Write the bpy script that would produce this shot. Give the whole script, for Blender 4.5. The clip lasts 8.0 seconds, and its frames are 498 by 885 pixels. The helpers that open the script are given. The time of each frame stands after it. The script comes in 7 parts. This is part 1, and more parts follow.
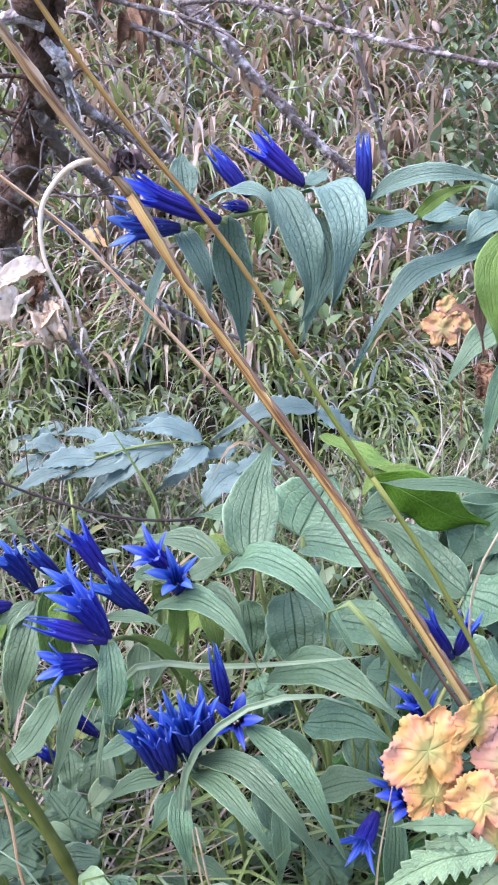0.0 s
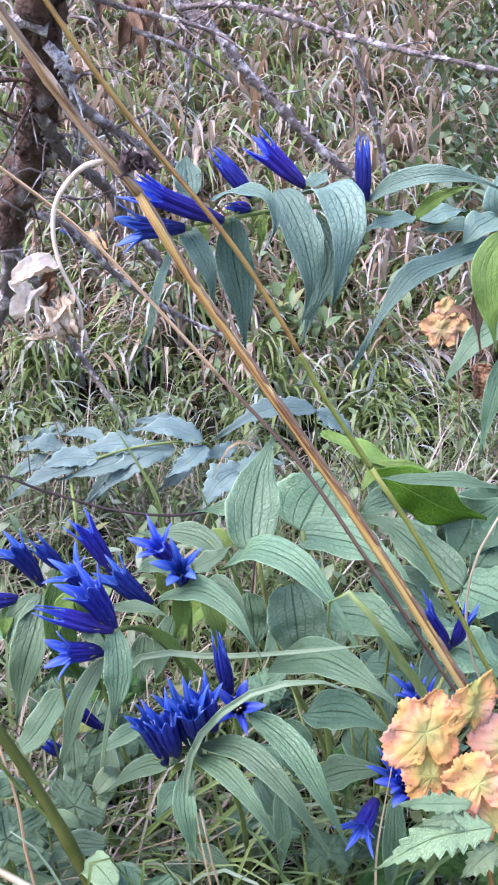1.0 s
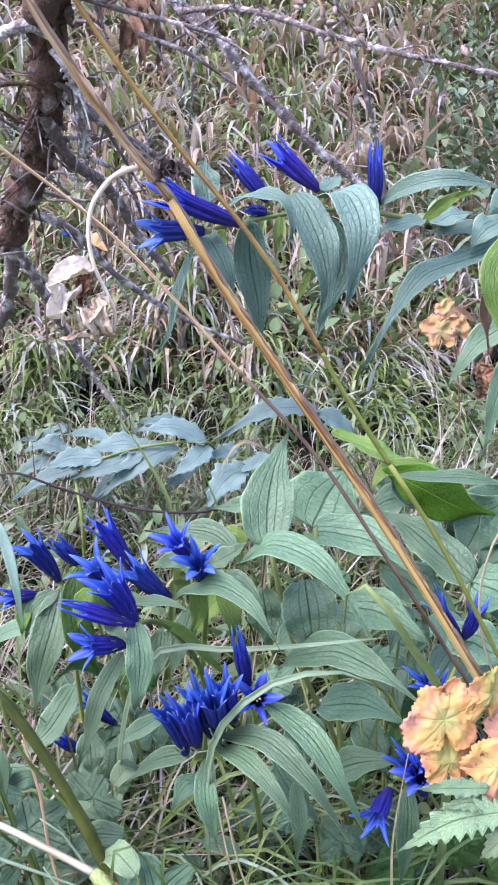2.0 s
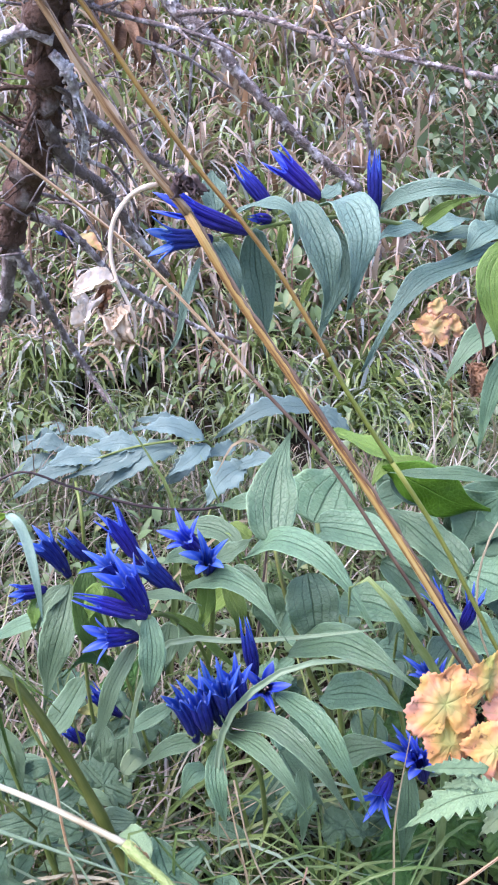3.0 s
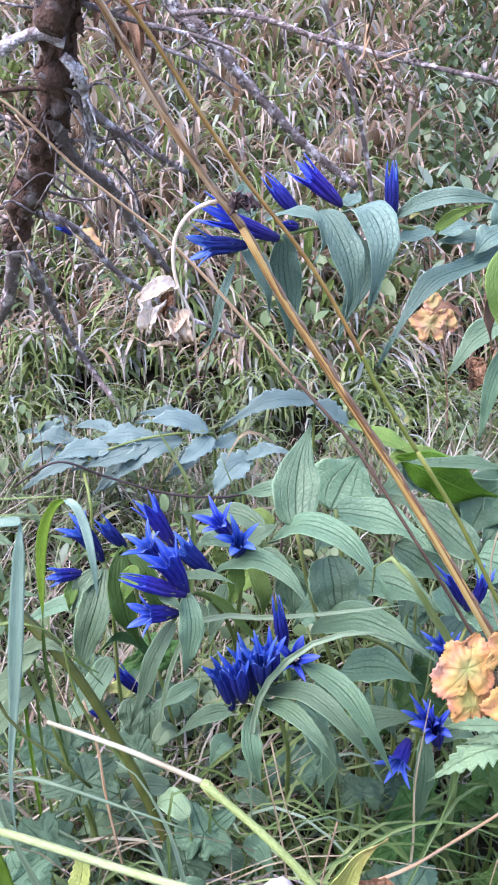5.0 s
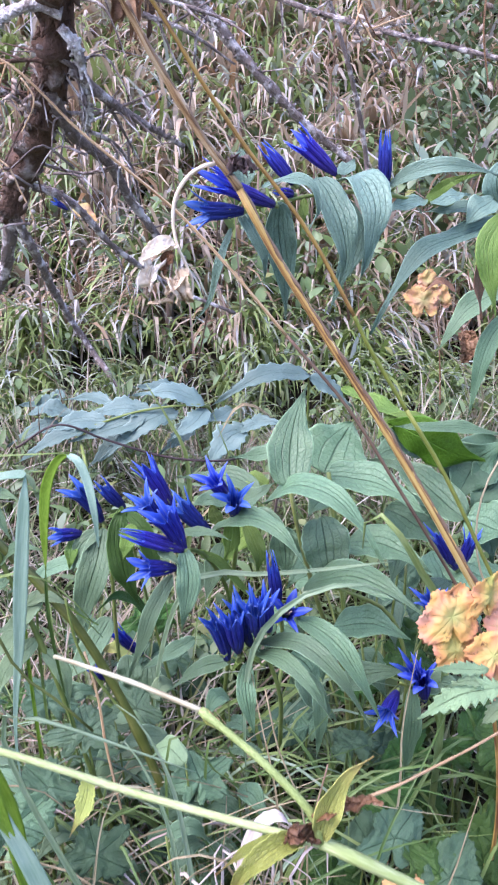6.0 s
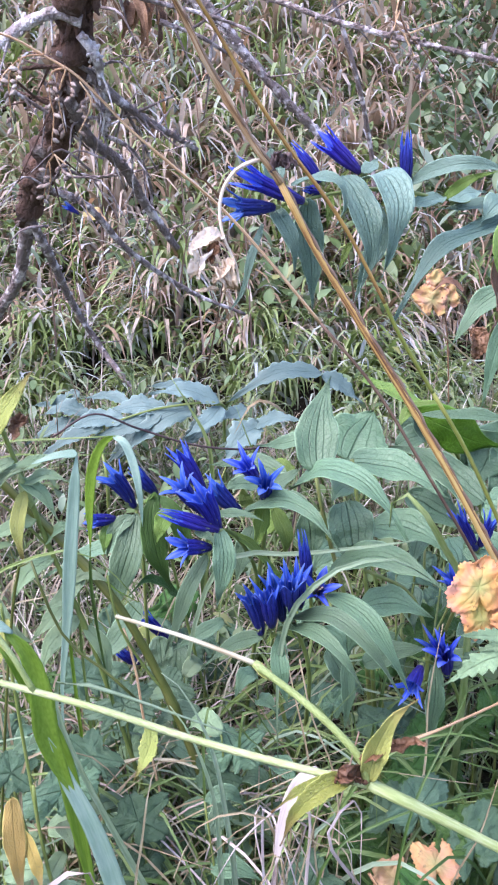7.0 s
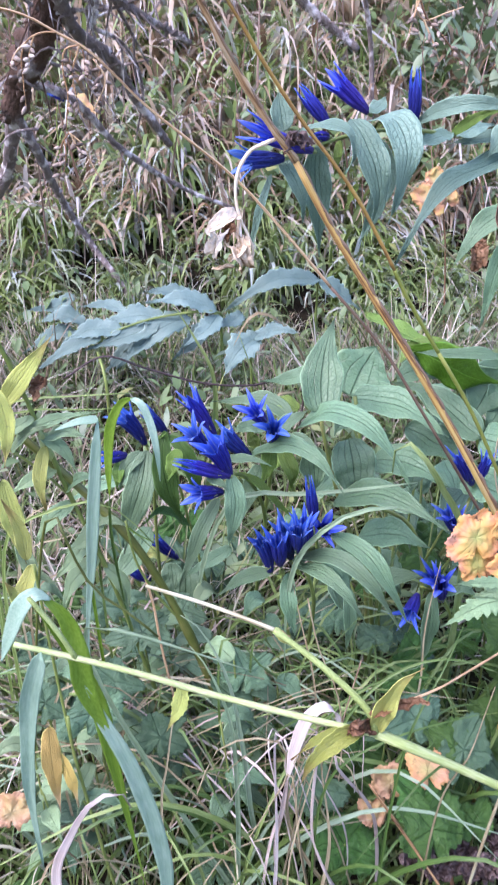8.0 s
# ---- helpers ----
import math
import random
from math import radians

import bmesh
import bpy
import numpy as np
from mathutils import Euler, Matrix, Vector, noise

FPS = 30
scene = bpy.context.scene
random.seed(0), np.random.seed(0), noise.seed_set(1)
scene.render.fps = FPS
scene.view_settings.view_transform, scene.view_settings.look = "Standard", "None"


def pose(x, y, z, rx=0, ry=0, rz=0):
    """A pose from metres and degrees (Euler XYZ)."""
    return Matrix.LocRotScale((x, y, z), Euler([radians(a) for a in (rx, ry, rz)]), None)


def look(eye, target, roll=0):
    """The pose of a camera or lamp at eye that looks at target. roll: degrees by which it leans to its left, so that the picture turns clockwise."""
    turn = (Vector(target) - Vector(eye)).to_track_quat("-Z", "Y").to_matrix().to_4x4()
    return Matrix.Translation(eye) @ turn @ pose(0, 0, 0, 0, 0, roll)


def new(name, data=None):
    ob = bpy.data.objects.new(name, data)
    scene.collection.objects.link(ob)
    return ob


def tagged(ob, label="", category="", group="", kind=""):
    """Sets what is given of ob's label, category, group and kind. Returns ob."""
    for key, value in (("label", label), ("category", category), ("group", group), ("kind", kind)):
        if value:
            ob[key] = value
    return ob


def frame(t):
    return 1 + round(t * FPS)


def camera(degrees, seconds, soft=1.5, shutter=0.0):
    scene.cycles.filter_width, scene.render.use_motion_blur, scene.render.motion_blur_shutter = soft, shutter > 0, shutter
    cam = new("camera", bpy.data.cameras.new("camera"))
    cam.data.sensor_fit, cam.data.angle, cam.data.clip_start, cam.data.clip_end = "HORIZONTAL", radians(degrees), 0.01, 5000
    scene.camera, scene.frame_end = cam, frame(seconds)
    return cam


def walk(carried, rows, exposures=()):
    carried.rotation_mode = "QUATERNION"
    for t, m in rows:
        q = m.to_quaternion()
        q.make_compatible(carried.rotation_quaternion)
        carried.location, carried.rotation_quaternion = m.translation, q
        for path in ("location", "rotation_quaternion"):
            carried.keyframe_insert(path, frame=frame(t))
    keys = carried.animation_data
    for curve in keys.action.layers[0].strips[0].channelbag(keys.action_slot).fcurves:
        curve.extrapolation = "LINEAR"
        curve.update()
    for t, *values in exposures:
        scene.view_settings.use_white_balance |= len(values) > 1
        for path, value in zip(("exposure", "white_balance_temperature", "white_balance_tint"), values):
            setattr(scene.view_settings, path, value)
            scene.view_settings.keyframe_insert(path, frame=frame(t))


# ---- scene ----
cam = camera(34, 8.0, soft=2.1, shutter=0.5)
walk(cam, [
    (0.0, pose(0.0004, 0.0001, 0.6003, 68.007, 0, -0.001) @ pose(0, 0, 0, 0, 0, 0.000)),
    (0.5, pose(0.0028, -0.0038, 0.6001, 68.003, 0, -0.044) @ pose(0, 0, 0, 0, 0, 0.151)),
    (1.0, pose(-0.0015, -0.0118, 0.6002, 68.226, 0, -0.093) @ pose(0, 0, 0, 0, 0, 0.043)),
    (1.5, pose(-0.0086, -0.0167, 0.5996, 68.340, 0, -0.206) @ pose(0, 0, 0, 0, 0, 0.046)),
    (3.0, pose(-0.0218, -0.0382, 0.6098, 68.146, 0, -1.093) @ pose(0, 0, 0, 0, 0, 0.067)),
    (3.5, pose(-0.0314, -0.0469, 0.6061, 68.027, 0, -1.299) @ pose(0, 0, 0, 0, 0, 0.084)),
    (4.0, pose(-0.0446, -0.0527, 0.6093, 68.155, 0, -1.513) @ pose(0, 0, 0, 0, 0, 0.106)),
    (5.5, pose(-0.0487, -0.0809, 0.6249, 66.934, 0, -2.403) @ pose(0, 0, 0, 0, 0, 0.531)),
    (6.0, pose(-0.0498, -0.0908, 0.6174, 66.279, 0, -2.542) @ pose(0, 0, 0, 0, 0, 0.718)),
    (6.5, pose(-0.0614, -0.1081, 0.6101, 66.703, 0, -2.339) @ pose(0, 0, 0, 0, 0, 0.498)),
    (7.0, pose(-0.0698, -0.1185, 0.6157, 66.624, 0, -2.373) @ pose(0, 0, 0, 0, 0, 0.347)),
    (7.5, pose(-0.0774, -0.1175, 0.6419, 62.581, 0, -2.814) @ pose(0, 0, 0, 0, 0, 0.137)),
    (8.0, pose(-0.0828, -0.1153, 0.6655, 58.173, 0, -3.231) @ pose(0, 0, 0, 0, 0, 0.316)),
])

# ---- light: a thin overcast over a meadow bank ----
world = bpy.data.worlds.new("overcast_sky")
scene.world = world
world.use_nodes = True
wn = world.node_tree.nodes
sky = wn.new("ShaderNodeTexSky")
sky.sky_type = "NISHITA"
sky.sun_disc = False
sky.sun_elevation, sky.sun_rotation = radians(56), radians(250)
sky.air_density, sky.dust_density = 1.0, 1.5
world.node_tree.links.new(sky.outputs[0], wn["Background"].inputs[0])
wn["Background"].inputs[1].default_value = 0.140

sun_data = bpy.data.lights.new("sun", "SUN")
sun_data.energy, sun_data.angle, sun_data.color = 1.5, radians(45), (1.0, 0.96, 0.91)
sun = new("sun", sun_data)
sun.matrix_world = look((-1.9, -0.9, 3.7), (0, 0.4, 0))
scene.view_settings.exposure = 1.77
scene.view_settings.use_white_balance = True
scene.view_settings.white_balance_temperature, scene.view_settings.white_balance_tint = 6080, 31


# ---- materials ----
def material(name):
    mat = bpy.data.materials.new(name)
    mat.use_nodes = True
    return mat, mat.node_tree.nodes, mat.node_tree.links, mat.node_tree.nodes["Principled BSDF"]


def ramp(nodes, stops):
    node = nodes.new("ShaderNodeValToRGB")
    while len(node.color_ramp.elements) < len(stops):
        node.color_ramp.elements.new(0.5)
    for e, (at, col) in zip(node.color_ramp.elements, stops):
        e.position, e.color = at, (*col, 1)
    return node


def math_node(nodes, links, op, a, b=None, clamp=False):
    n = nodes.new("ShaderNodeMath")
    n.operation, n.use_clamp = op, clamp
    for i, v in enumerate((a, b)):
        if v is None:
            continue
        if isinstance(v, (int, float)):
            n.inputs[i].default_value = v
        else:
            links.new(v, n.inputs[i])
    return n.outputs[0]


def mix_col(nodes, links, fac, a, b, blend="MIX"):
    n = nodes.new("ShaderNodeMix")
    n.data_type, n.blend_type = "RGBA", blend
    for sock, v in ((n.inputs[0], fac), (n.inputs[6], a), (n.inputs[7], b)):
        if isinstance(v, (int, float)):
            sock.default_value = v
        elif isinstance(v, tuple):
            sock.default_value = (*v, 1)
        else:
            links.new(v, sock)
    return n.outputs[2]


def noise_node(nodes, links, scale, detail=4.0, stretch=None, uv=False):
    co = nodes.new("ShaderNodeTexCoord")
    tex = nodes.new("ShaderNodeTexNoise")
    tex.inputs["Scale"].default_value, tex.inputs["Detail"].default_value = scale, detail
    src = co.outputs["UV" if uv else "Object"]
    if stretch:
        mp = nodes.new("ShaderNodeMapping")
        mp.inputs["Scale"].default_value = stretch
        links.new(src, mp.inputs[0])
        src = mp.outputs[0]
    links.new(src, tex.inputs["Vector"])
    return tex.outputs["Fac"]


def add_bump(nodes, links, shader, height, strength, distance):
    b = nodes.new("ShaderNodeBump")
    b.inputs["Strength"].default_value, b.inputs["Distance"].default_value = strength, distance
    links.new(height, b.inputs["Height"])
    links.new(b.outputs[0], shader.inputs["Normal"])


def see_through(nodes, links, shader, colour, amount):
    """Lets light pass a thin leaf or petal."""
    tr = nodes.new("ShaderNodeBsdfTranslucent")
    if isinstance(colour, tuple):
        tr.inputs[0].default_value = (*colour, 1)
    else:
        links.new(colour, tr.inputs[0])
    mx = nodes.new("ShaderNodeMixShader")
    mx.inputs[0].default_value = amount
    links.new(shader.outputs[0], mx.inputs[1])
    links.new(tr.outputs[0], mx.inputs[2])
    links.new(mx.outputs[0], nodes["Material Output"].inputs["Surface"])


def leaf_material(name, light, dark, vein, rough=0.42, veins=3, tip=None, gloss=0.5, spots=0.35):
    """A leaf: lengthwise veins by its own coordinates, blotches, a fine network and a silky gloss."""
    mat, n, l, s = material(name)
    uv = n.new("ShaderNodeUVMap")
    sep = n.new("ShaderNodeSeparateXYZ")
    l.new(uv.outputs[0], sep.inputs[0])
    u, v = sep.outputs[0], sep.outputs[1]
    side = math_node(n, l, "ABSOLUTE", math_node(n, l, "SUBTRACT", u, 0.5))
    info = n.new("ShaderNodeObjectInfo")
    big = noise_node(n, l, 45.0, 3.0)
    fine = noise_node(n, l, 420.0, 5.0)
    wide = noise_node(n, l, 14.0, 2.0)
    base = mix_col(n, l, math_node(n, l, "ADD", math_node(n, l, "MULTIPLY", big, 0.55), math_node(n, l, "MULTIPLY", math_node(n, l, "SUBTRACT", wide, 0.36), 1.1), True), dark, light)
    hsv = n.new("ShaderNodeHueSaturation")
    l.new(base, hsv.inputs["Color"])
    l.new(math_node(n, l, "ADD", 0.482, math_node(n, l, "MULTIPLY", info.outputs["Random"], 0.03)), hsv.inputs["Hue"])
    l.new(math_node(n, l, "ADD", 0.78, math_node(n, l, "MULTIPLY", info.outputs["Random"], 0.42)), hsv.inputs["Value"])
    col = hsv.outputs[0]
    groove = None
    sway = noise_node(n, l, 1.0, 2.0, (1.5, 5.0, 1.0), uv=True)
    for k in range(veins):
        d = math_node(n, l, "ABSOLUTE", math_node(n, l, "SUBTRACT", math_node(n, l, "ADD", side, math_node(n, l, "MULTIPLY", sway, 0.05 * k)), k * 0.185))
        line = math_node(n, l, "SUBTRACT", 1.0, math_node(n, l, "MULTIPLY", d, 64.0 if k else 42.0), True)
        line = math_node(n, l, "MULTIPLY", line, (1.0, 0.65, 0.42)[k])
        groove = line if groove is None else math_node(n, l, "MAXIMUM", groove, line)
    vor = n.new("ShaderNodeTexVoronoi")
    vor.feature = "DISTANCE_TO_EDGE"
    vor.inputs["Scale"].default_value = 1.0
    mp = n.new("ShaderNodeMapping")
    mp.inputs["Scale"].default_value = (9.0, 25.0, 1.0)
    l.new(uv.outputs[0], mp.inputs[0])
    bent = n.new("ShaderNodeVectorMath")
    bent.operation = "ADD"
    l.new(mp.outputs[0], bent.inputs[0])
    l.new(math_node(n, l, "MULTIPLY", noise_node(n, l, 90.0, 3.0), 1.6), bent.inputs[1])
    l.new(bent.outputs[0], vor.inputs["Vector"])
    cell = math_node(n, l, "MULTIPLY", vor.outputs["Distance"], 5.0, True)
    net = math_node(n, l, "SUBTRACT", 1.0, math_node(n, l, "MULTIPLY", vor.outputs["Distance"], 11.0), True)
    rim = math_node(n, l, "MULTIPLY", math_node(n, l, "SUBTRACT", side, 0.465, True), 40.0, True)
    warp = math_node(n, l, "ADD", math_node(n, l, "MULTIPLY", v, 15.0), math_node(n, l, "ADD", math_node(n, l, "MULTIPLY", side, -7.0), math_node(n, l, "MULTIPLY", noise_node(n, l, 130.0, 3.0), 2.4)))
    rib = math_node(n, l, "ABSOLUTE", math_node(n, l, "SINE", math_node(n, l, "MULTIPLY", warp, math.pi)))
    rib = math_node(n, l, "SUBTRACT", 1.0, math_node(n, l, "MULTIPLY", rib, 3.0), True)
    col = mix_col(n, l, math_node(n, l, "MULTIPLY", groove, 0.80), col, vein)
    col = mix_col(n, l, math_node(n, l, "MULTIPLY", net, 0.30), col, vein)
    col = mix_col(n, l, math_node(n, l, "MULTIPLY", rib, 0.27), col, vein)
    col = mix_col(n, l, math_node(n, l, "MULTIPLY", rim, 0.6), col, tuple(min(1.0, c * 1.7 + 0.04) for c in light))
    speck = math_node(n, l, "MULTIPLY", math_node(n, l, "SUBTRACT", fine, 0.6, True), spots * 6, True)
    col = mix_col(n, l, speck, col, tuple(c * 0.45 + 0.05 for c in dark))
    if tip:
        end = math_node(n, l, "MULTIPLY", math_node(n, l, "SUBTRACT", math_node(n, l, "ADD", v, math_node(n, l, "MULTIPLY", big, 0.5)), 0.85, True), 2.5, True)
        col = mix_col(n, l, end, col, tip)
    l.new(col, s.inputs["Base Color"])
    s.inputs["Roughness"].default_value = rough
    s.inputs["Specular IOR Level"].default_value = gloss
    height = math_node(n, l, "SUBTRACT", math_node(n, l, "ADD", math_node(n, l, "MULTIPLY", cell, 0.30), math_node(n, l, "MULTIPLY", fine, 0.05)), math_node(n, l, "MAXIMUM", groove, math_node(n, l, "MULTIPLY", rib, 0.22)))
    add_bump(n, l, s, height, 0.8, 0.0010)
    see_through(n, l, s, mix_col(n, l, 0.5, col, (0.25, 0.45, 0.05)), 0.09)
    return mat


def streak_material(name, stops, rough=0.6, along=30.0, bump=0.3, pass_light=0.0, spots=0.4, lines=5.0):
    """Stalks, straw and blades: streaks that run along the piece, colour varied by piece."""
    mat, n, l, s = material(name)
    info = n.new("ShaderNodeObjectInfo")
    a = noise_node(n, l, 1.0, 5.0, (lines, along, 1.0), uv=True)
    b = noise_node(n, l, 60.0, 4.0)
    mixed = math_node(n, l, "ADD", math_node(n, l, "MULTIPLY", a, 1.0 - spots), math_node(n, l, "MULTIPLY", b, spots))
    shift = math_node(n, l, "ADD", mixed, math_node(n, l, "MULTIPLY", math_node(n, l, "SUBTRACT", info.outputs["Random"], 0.5), 0.25))
    r = ramp(n, stops)
    l.new(shift, r.inputs[0])
    l.new(r.outputs[0], s.inputs["Base Color"])
    s.inputs["Roughness"].default_value = rough
    add_bump(n, l, s, mixed, bump, 0.001)
    if pass_light:
        see_through(n, l, s, r.outputs[0], pass_light)
    return mat


def island_material(name, stops, rough=0.6, pass_light=0.2, patch_colour=(0.24, 0.13, 0.08)):
    """Grass and litter that nobody could count: each blade has its own colour."""
    mat, n, l, s = material(name)
    geo = n.new("ShaderNodeNewGeometry")
    r = ramp(n, stops)
    l.new(geo.outputs["Random Per Island"], r.inputs[0])
    blot = noise_node(n, l, 35.0, 4.0)
    patch = noise_node(n, l, 2.2, 3.0)
    tint = math_node(n, l, "MULTIPLY", math_node(n, l, "SUBTRACT", patch, 0.42, True), 3.2, True)
    col = mix_col(n, l, tint, r.outputs[0], mix_col(n, l, 0.55, r.outputs[0], patch_colour))
    col = mix_col(n, l, math_node(n, l, "MULTIPLY", blot, 0.25), col, (0.16, 0.11, 0.05))
    l.new(col, s.inputs["Base Color"])
    s.inputs["Roughness"].default_value = rough
    s.inputs["Specular IOR Level"].default_value = 0.5
    see_through(n, l, s, col, pass_light)
    return mat


def autumn_material(name, depth):
    """A turning leaf: yellow, orange and pink in patches, a green tinge by the ribs, brown specks."""
    mat, n, l, s = material(name)
    a, b, c = noise_node(n, l, 70.0, 4.0), noise_node(n, l, 260.0, 5.0), noise_node(n, l, 38.0, 2.0)
    r = ramp(n, [(0.34, (0.40, 0.40, 0.09)), (0.41, (0.62, 0.45, 0.12)), (0.47, (0.72, 0.40, 0.13)), (0.54, (0.70, 0.33, 0.17)), (0.62, (0.66, 0.36, 0.26))])
    l.new(math_node(n, l, "ADD", math_node(n, l, "MULTIPLY", a, 0.55), math_node(n, l, "MULTIPLY", c, 0.45)), r.inputs[0])
    col = mix_col(n, l, math_node(n, l, "MULTIPLY", math_node(n, l, "SUBTRACT", b, 0.60, True), 9.0, True), r.outputs[0], (0.16, 0.07, 0.03))
    uv = n.new("ShaderNodeUVMap")
    sep = n.new("ShaderNodeSeparateXYZ")
    l.new(uv.outputs[0], sep.inputs[0])
    rib = math_node(n, l, "SUBTRACT", 1.0, math_node(n, l, "MULTIPLY", math_node(n, l, "ABSOLUTE", math_node(n, l, "SUBTRACT", sep.outputs[0], 0.5)), 26.0), True)
    col = mix_col(n, l, math_node(n, l, "MULTIPLY", rib, 0.3), col, (0.42, 0.42, 0.14))
    heart = math_node(n, l, "MULTIPLY", math_node(n, l, "SUBTRACT", math_node(n, l, "ADD", 0.42, math_node(n, l, "MULTIPLY", c, 0.4)), sep.outputs[1], True), 1.6, True)
    col = mix_col(n, l, heart, col, (0.40, 0.42, 0.13))
    col = mix_col(n, l, 1.0 - depth, col, (0.36, 0.25, 0.14))
    l.new(col, s.inputs["Base Color"])
    s.inputs["Roughness"].default_value = 0.55
    add_bump(n, l, s, math_node(n, l, "SUBTRACT", b, math_node(n, l, "MULTIPLY", rib, 0.5)), 0.5, 0.0008)
    see_through(n, l, s, col, 0.25)
    return mat


def petal_material():
    """Deep gentian blue: paler and brighter to the lobes' tips, dark pleats, faint dots."""
    mat, n, l, s = material("gentian_petal")
    uv = n.new("ShaderNodeUVMap")
    sep = n.new("ShaderNodeSeparateXYZ")
    l.new(uv.outputs[0], sep.inputs[0])
    r = ramp(n, [(0.0, (0.032, 0.022, 0.12)), (0.25, (0.030, 0.022, 0.20)), (0.55, (0.028, 0.026, 0.30)), (0.80, (0.030, 0.055, 0.54)), (1.0, (0.05, 0.15, 0.74))])
    l.new(sep.outputs[1], r.inputs[0])
    wave = math_node(n, l, "ABSOLUTE", math_node(n, l, "SINE", math_node(n, l, "MULTIPLY", sep.outputs[0], math.pi * 10)))
    pleat = math_node(n, l, "SUBTRACT", 1.0, math_node(n, l, "MULTIPLY", wave, 1.45), True)
    col = mix_col(n, l, math_node(n, l, "MULTIPLY", pleat, 0.75), r.outputs[0], (0.012, 0.005, 0.09))
    fine = noise_node(n, l, 1.0, 3.0, (60.0, 6.0, 1.0), uv=True)
    col = mix_col(n, l, math_node(n, l, "MULTIPLY", math_node(n, l, "SUBTRACT", fine, 0.48, True), 3.0, True), col, (0.075, 0.075, 0.60))
    inner = math_node(n, l, "GREATER_THAN", sep.outputs[0], 1.5)
    col = mix_col(n, l, math_node(n, l, "MULTIPLY", inner, 0.8), col, mix_col(n, l, math_node(n, l, "MULTIPLY", pleat, 0.7), (0.07, 0.17, 0.82), (0.30, 0.40, 0.80)))
    info = n.new("ShaderNodeObjectInfo")
    hsv = n.new("ShaderNodeHueSaturation")
    l.new(col, hsv.inputs["Color"])
    l.new(math_node(n, l, "ADD", 0.485, math_node(n, l, "MULTIPLY", info.outputs["Random"], 0.025)), hsv.inputs["Hue"])
    l.new(math_node(n, l, "ADD", 0.8, math_node(n, l, "MULTIPLY", info.outputs["Random"], 0.4)), hsv.inputs["Value"])
    l.new(hsv.outputs[0], s.inputs["Base Color"])
    s.inputs["Roughness"].default_value = 0.5
    s.inputs["Specular IOR Level"].default_value = 0.35
    add_bump(n, l, s, fine, 0.4, 0.0006)
    see_through(n, l, s, hsv.outputs[0], 0.35)
    return mat


PETAL = petal_material()
# Paler copy of the gentian leaf: brighter light on the left put into colour.
LEAF_LIT = leaf_material("lit_gentian_leaf", (0.202, 0.331, 0.194), (0.12, 0.228, 0.12), (0.035, 0.09, 0.045), rough=0.48, gloss=0.45)
LEAF = leaf_material("gentian_leaf", (0.176, 0.301, 0.163), (0.0903, 0.185, 0.0929), (0.022, 0.062, 0.03), rough=0.46, gloss=0.5)
# Bluer copy of the gentian leaf: the sky's reflection is put into the colour.
LEAF_SKYLIT = leaf_material("skylit_gentian_leaf", (0.211, 0.331, 0.249), (0.129, 0.232, 0.172), (0.03, 0.085, 0.055), rough=0.5, gloss=0.45)
LEAF_BRIGHT = leaf_material("young_leaf", (0.187, 0.315, 0.051), (0.102, 0.204, 0.0298), (0.30, 0.42, 0.12), rough=0.5)
# Darkened green: the shade low among the plants is put into the colour.
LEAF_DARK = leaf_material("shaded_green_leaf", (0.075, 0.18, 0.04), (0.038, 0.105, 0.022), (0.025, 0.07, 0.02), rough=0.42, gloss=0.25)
# Underside of a folded leaf, with the shade below the fold put into its green.
LEAF_UNDER_SHADE = leaf_material("shaded_leaf_underside", (0.068, 0.188, 0.0112), (0.028, 0.1, 0.0048), (0.12, 0.26, 0.03), rough=0.5, veins=1, gloss=0.12)
LEAF_BLUE = leaf_material("bluish_leaflet", (0.198, 0.299, 0.268), (0.11, 0.185, 0.163), (0.08, 0.14, 0.12), rough=0.52, veins=2, gloss=0.4)
LEAF_YELLOW = leaf_material("yellowing_leaf", (0.52, 0.54, 0.15), (0.33, 0.42, 0.09), (0.40, 0.45, 0.17), rough=0.5, tip=(0.30, 0.20, 0.07), spots=0.9)
LEAF_RED = leaf_material("reddening_leaf", (0.36, 0.16, 0.12), (0.20, 0.12, 0.07), (0.18, 0.24, 0.10), rough=0.5)
# Darker, bluer leaf green: shade and the sky's reflection are put into the colour.
LEAF_LOW_SHADE = leaf_material("low_leaf", (0.1, 0.188, 0.104), (0.0496, 0.108, 0.0576), (0.03, 0.075, 0.04), rough=0.48, veins=1, gloss=0.35)
LEAF_STRAW = leaf_material("straw_yellow_leaf", (0.72, 0.57, 0.17), (0.58, 0.42, 0.10), (0.46, 0.36, 0.12), rough=0.55, veins=1, tip=(0.58, 0.42, 0.24), spots=0.5)
LEAF_ORANGE = autumn_material("autumn_leaf", 1.0)
LEAF_FADED = autumn_material("faded_leaf", 0.6)
DEAD_LEAF = autumn_material("dead_leaf", 0.3)
LEAF_PALE = leaf_material("pale_toothed_leaf", (0.256, 0.374, 0.197), (0.167, 0.276, 0.133), (0.15, 0.24, 0.12), rough=0.5, veins=1)
DARK_STEM = streak_material("dark_herb_stem", [(0.3, (0.045, 0.06, 0.012)), (0.5, (0.10, 0.125, 0.022)), (0.72, (0.20, 0.20, 0.06))], 0.45, along=3.0, lines=9.0)
STEM = streak_material("green_stem", [(0.3, (0.10, 0.15, 0.03)), (0.55, (0.19, 0.25, 0.06)), (0.75, (0.20, 0.19, 0.07))], 0.5)
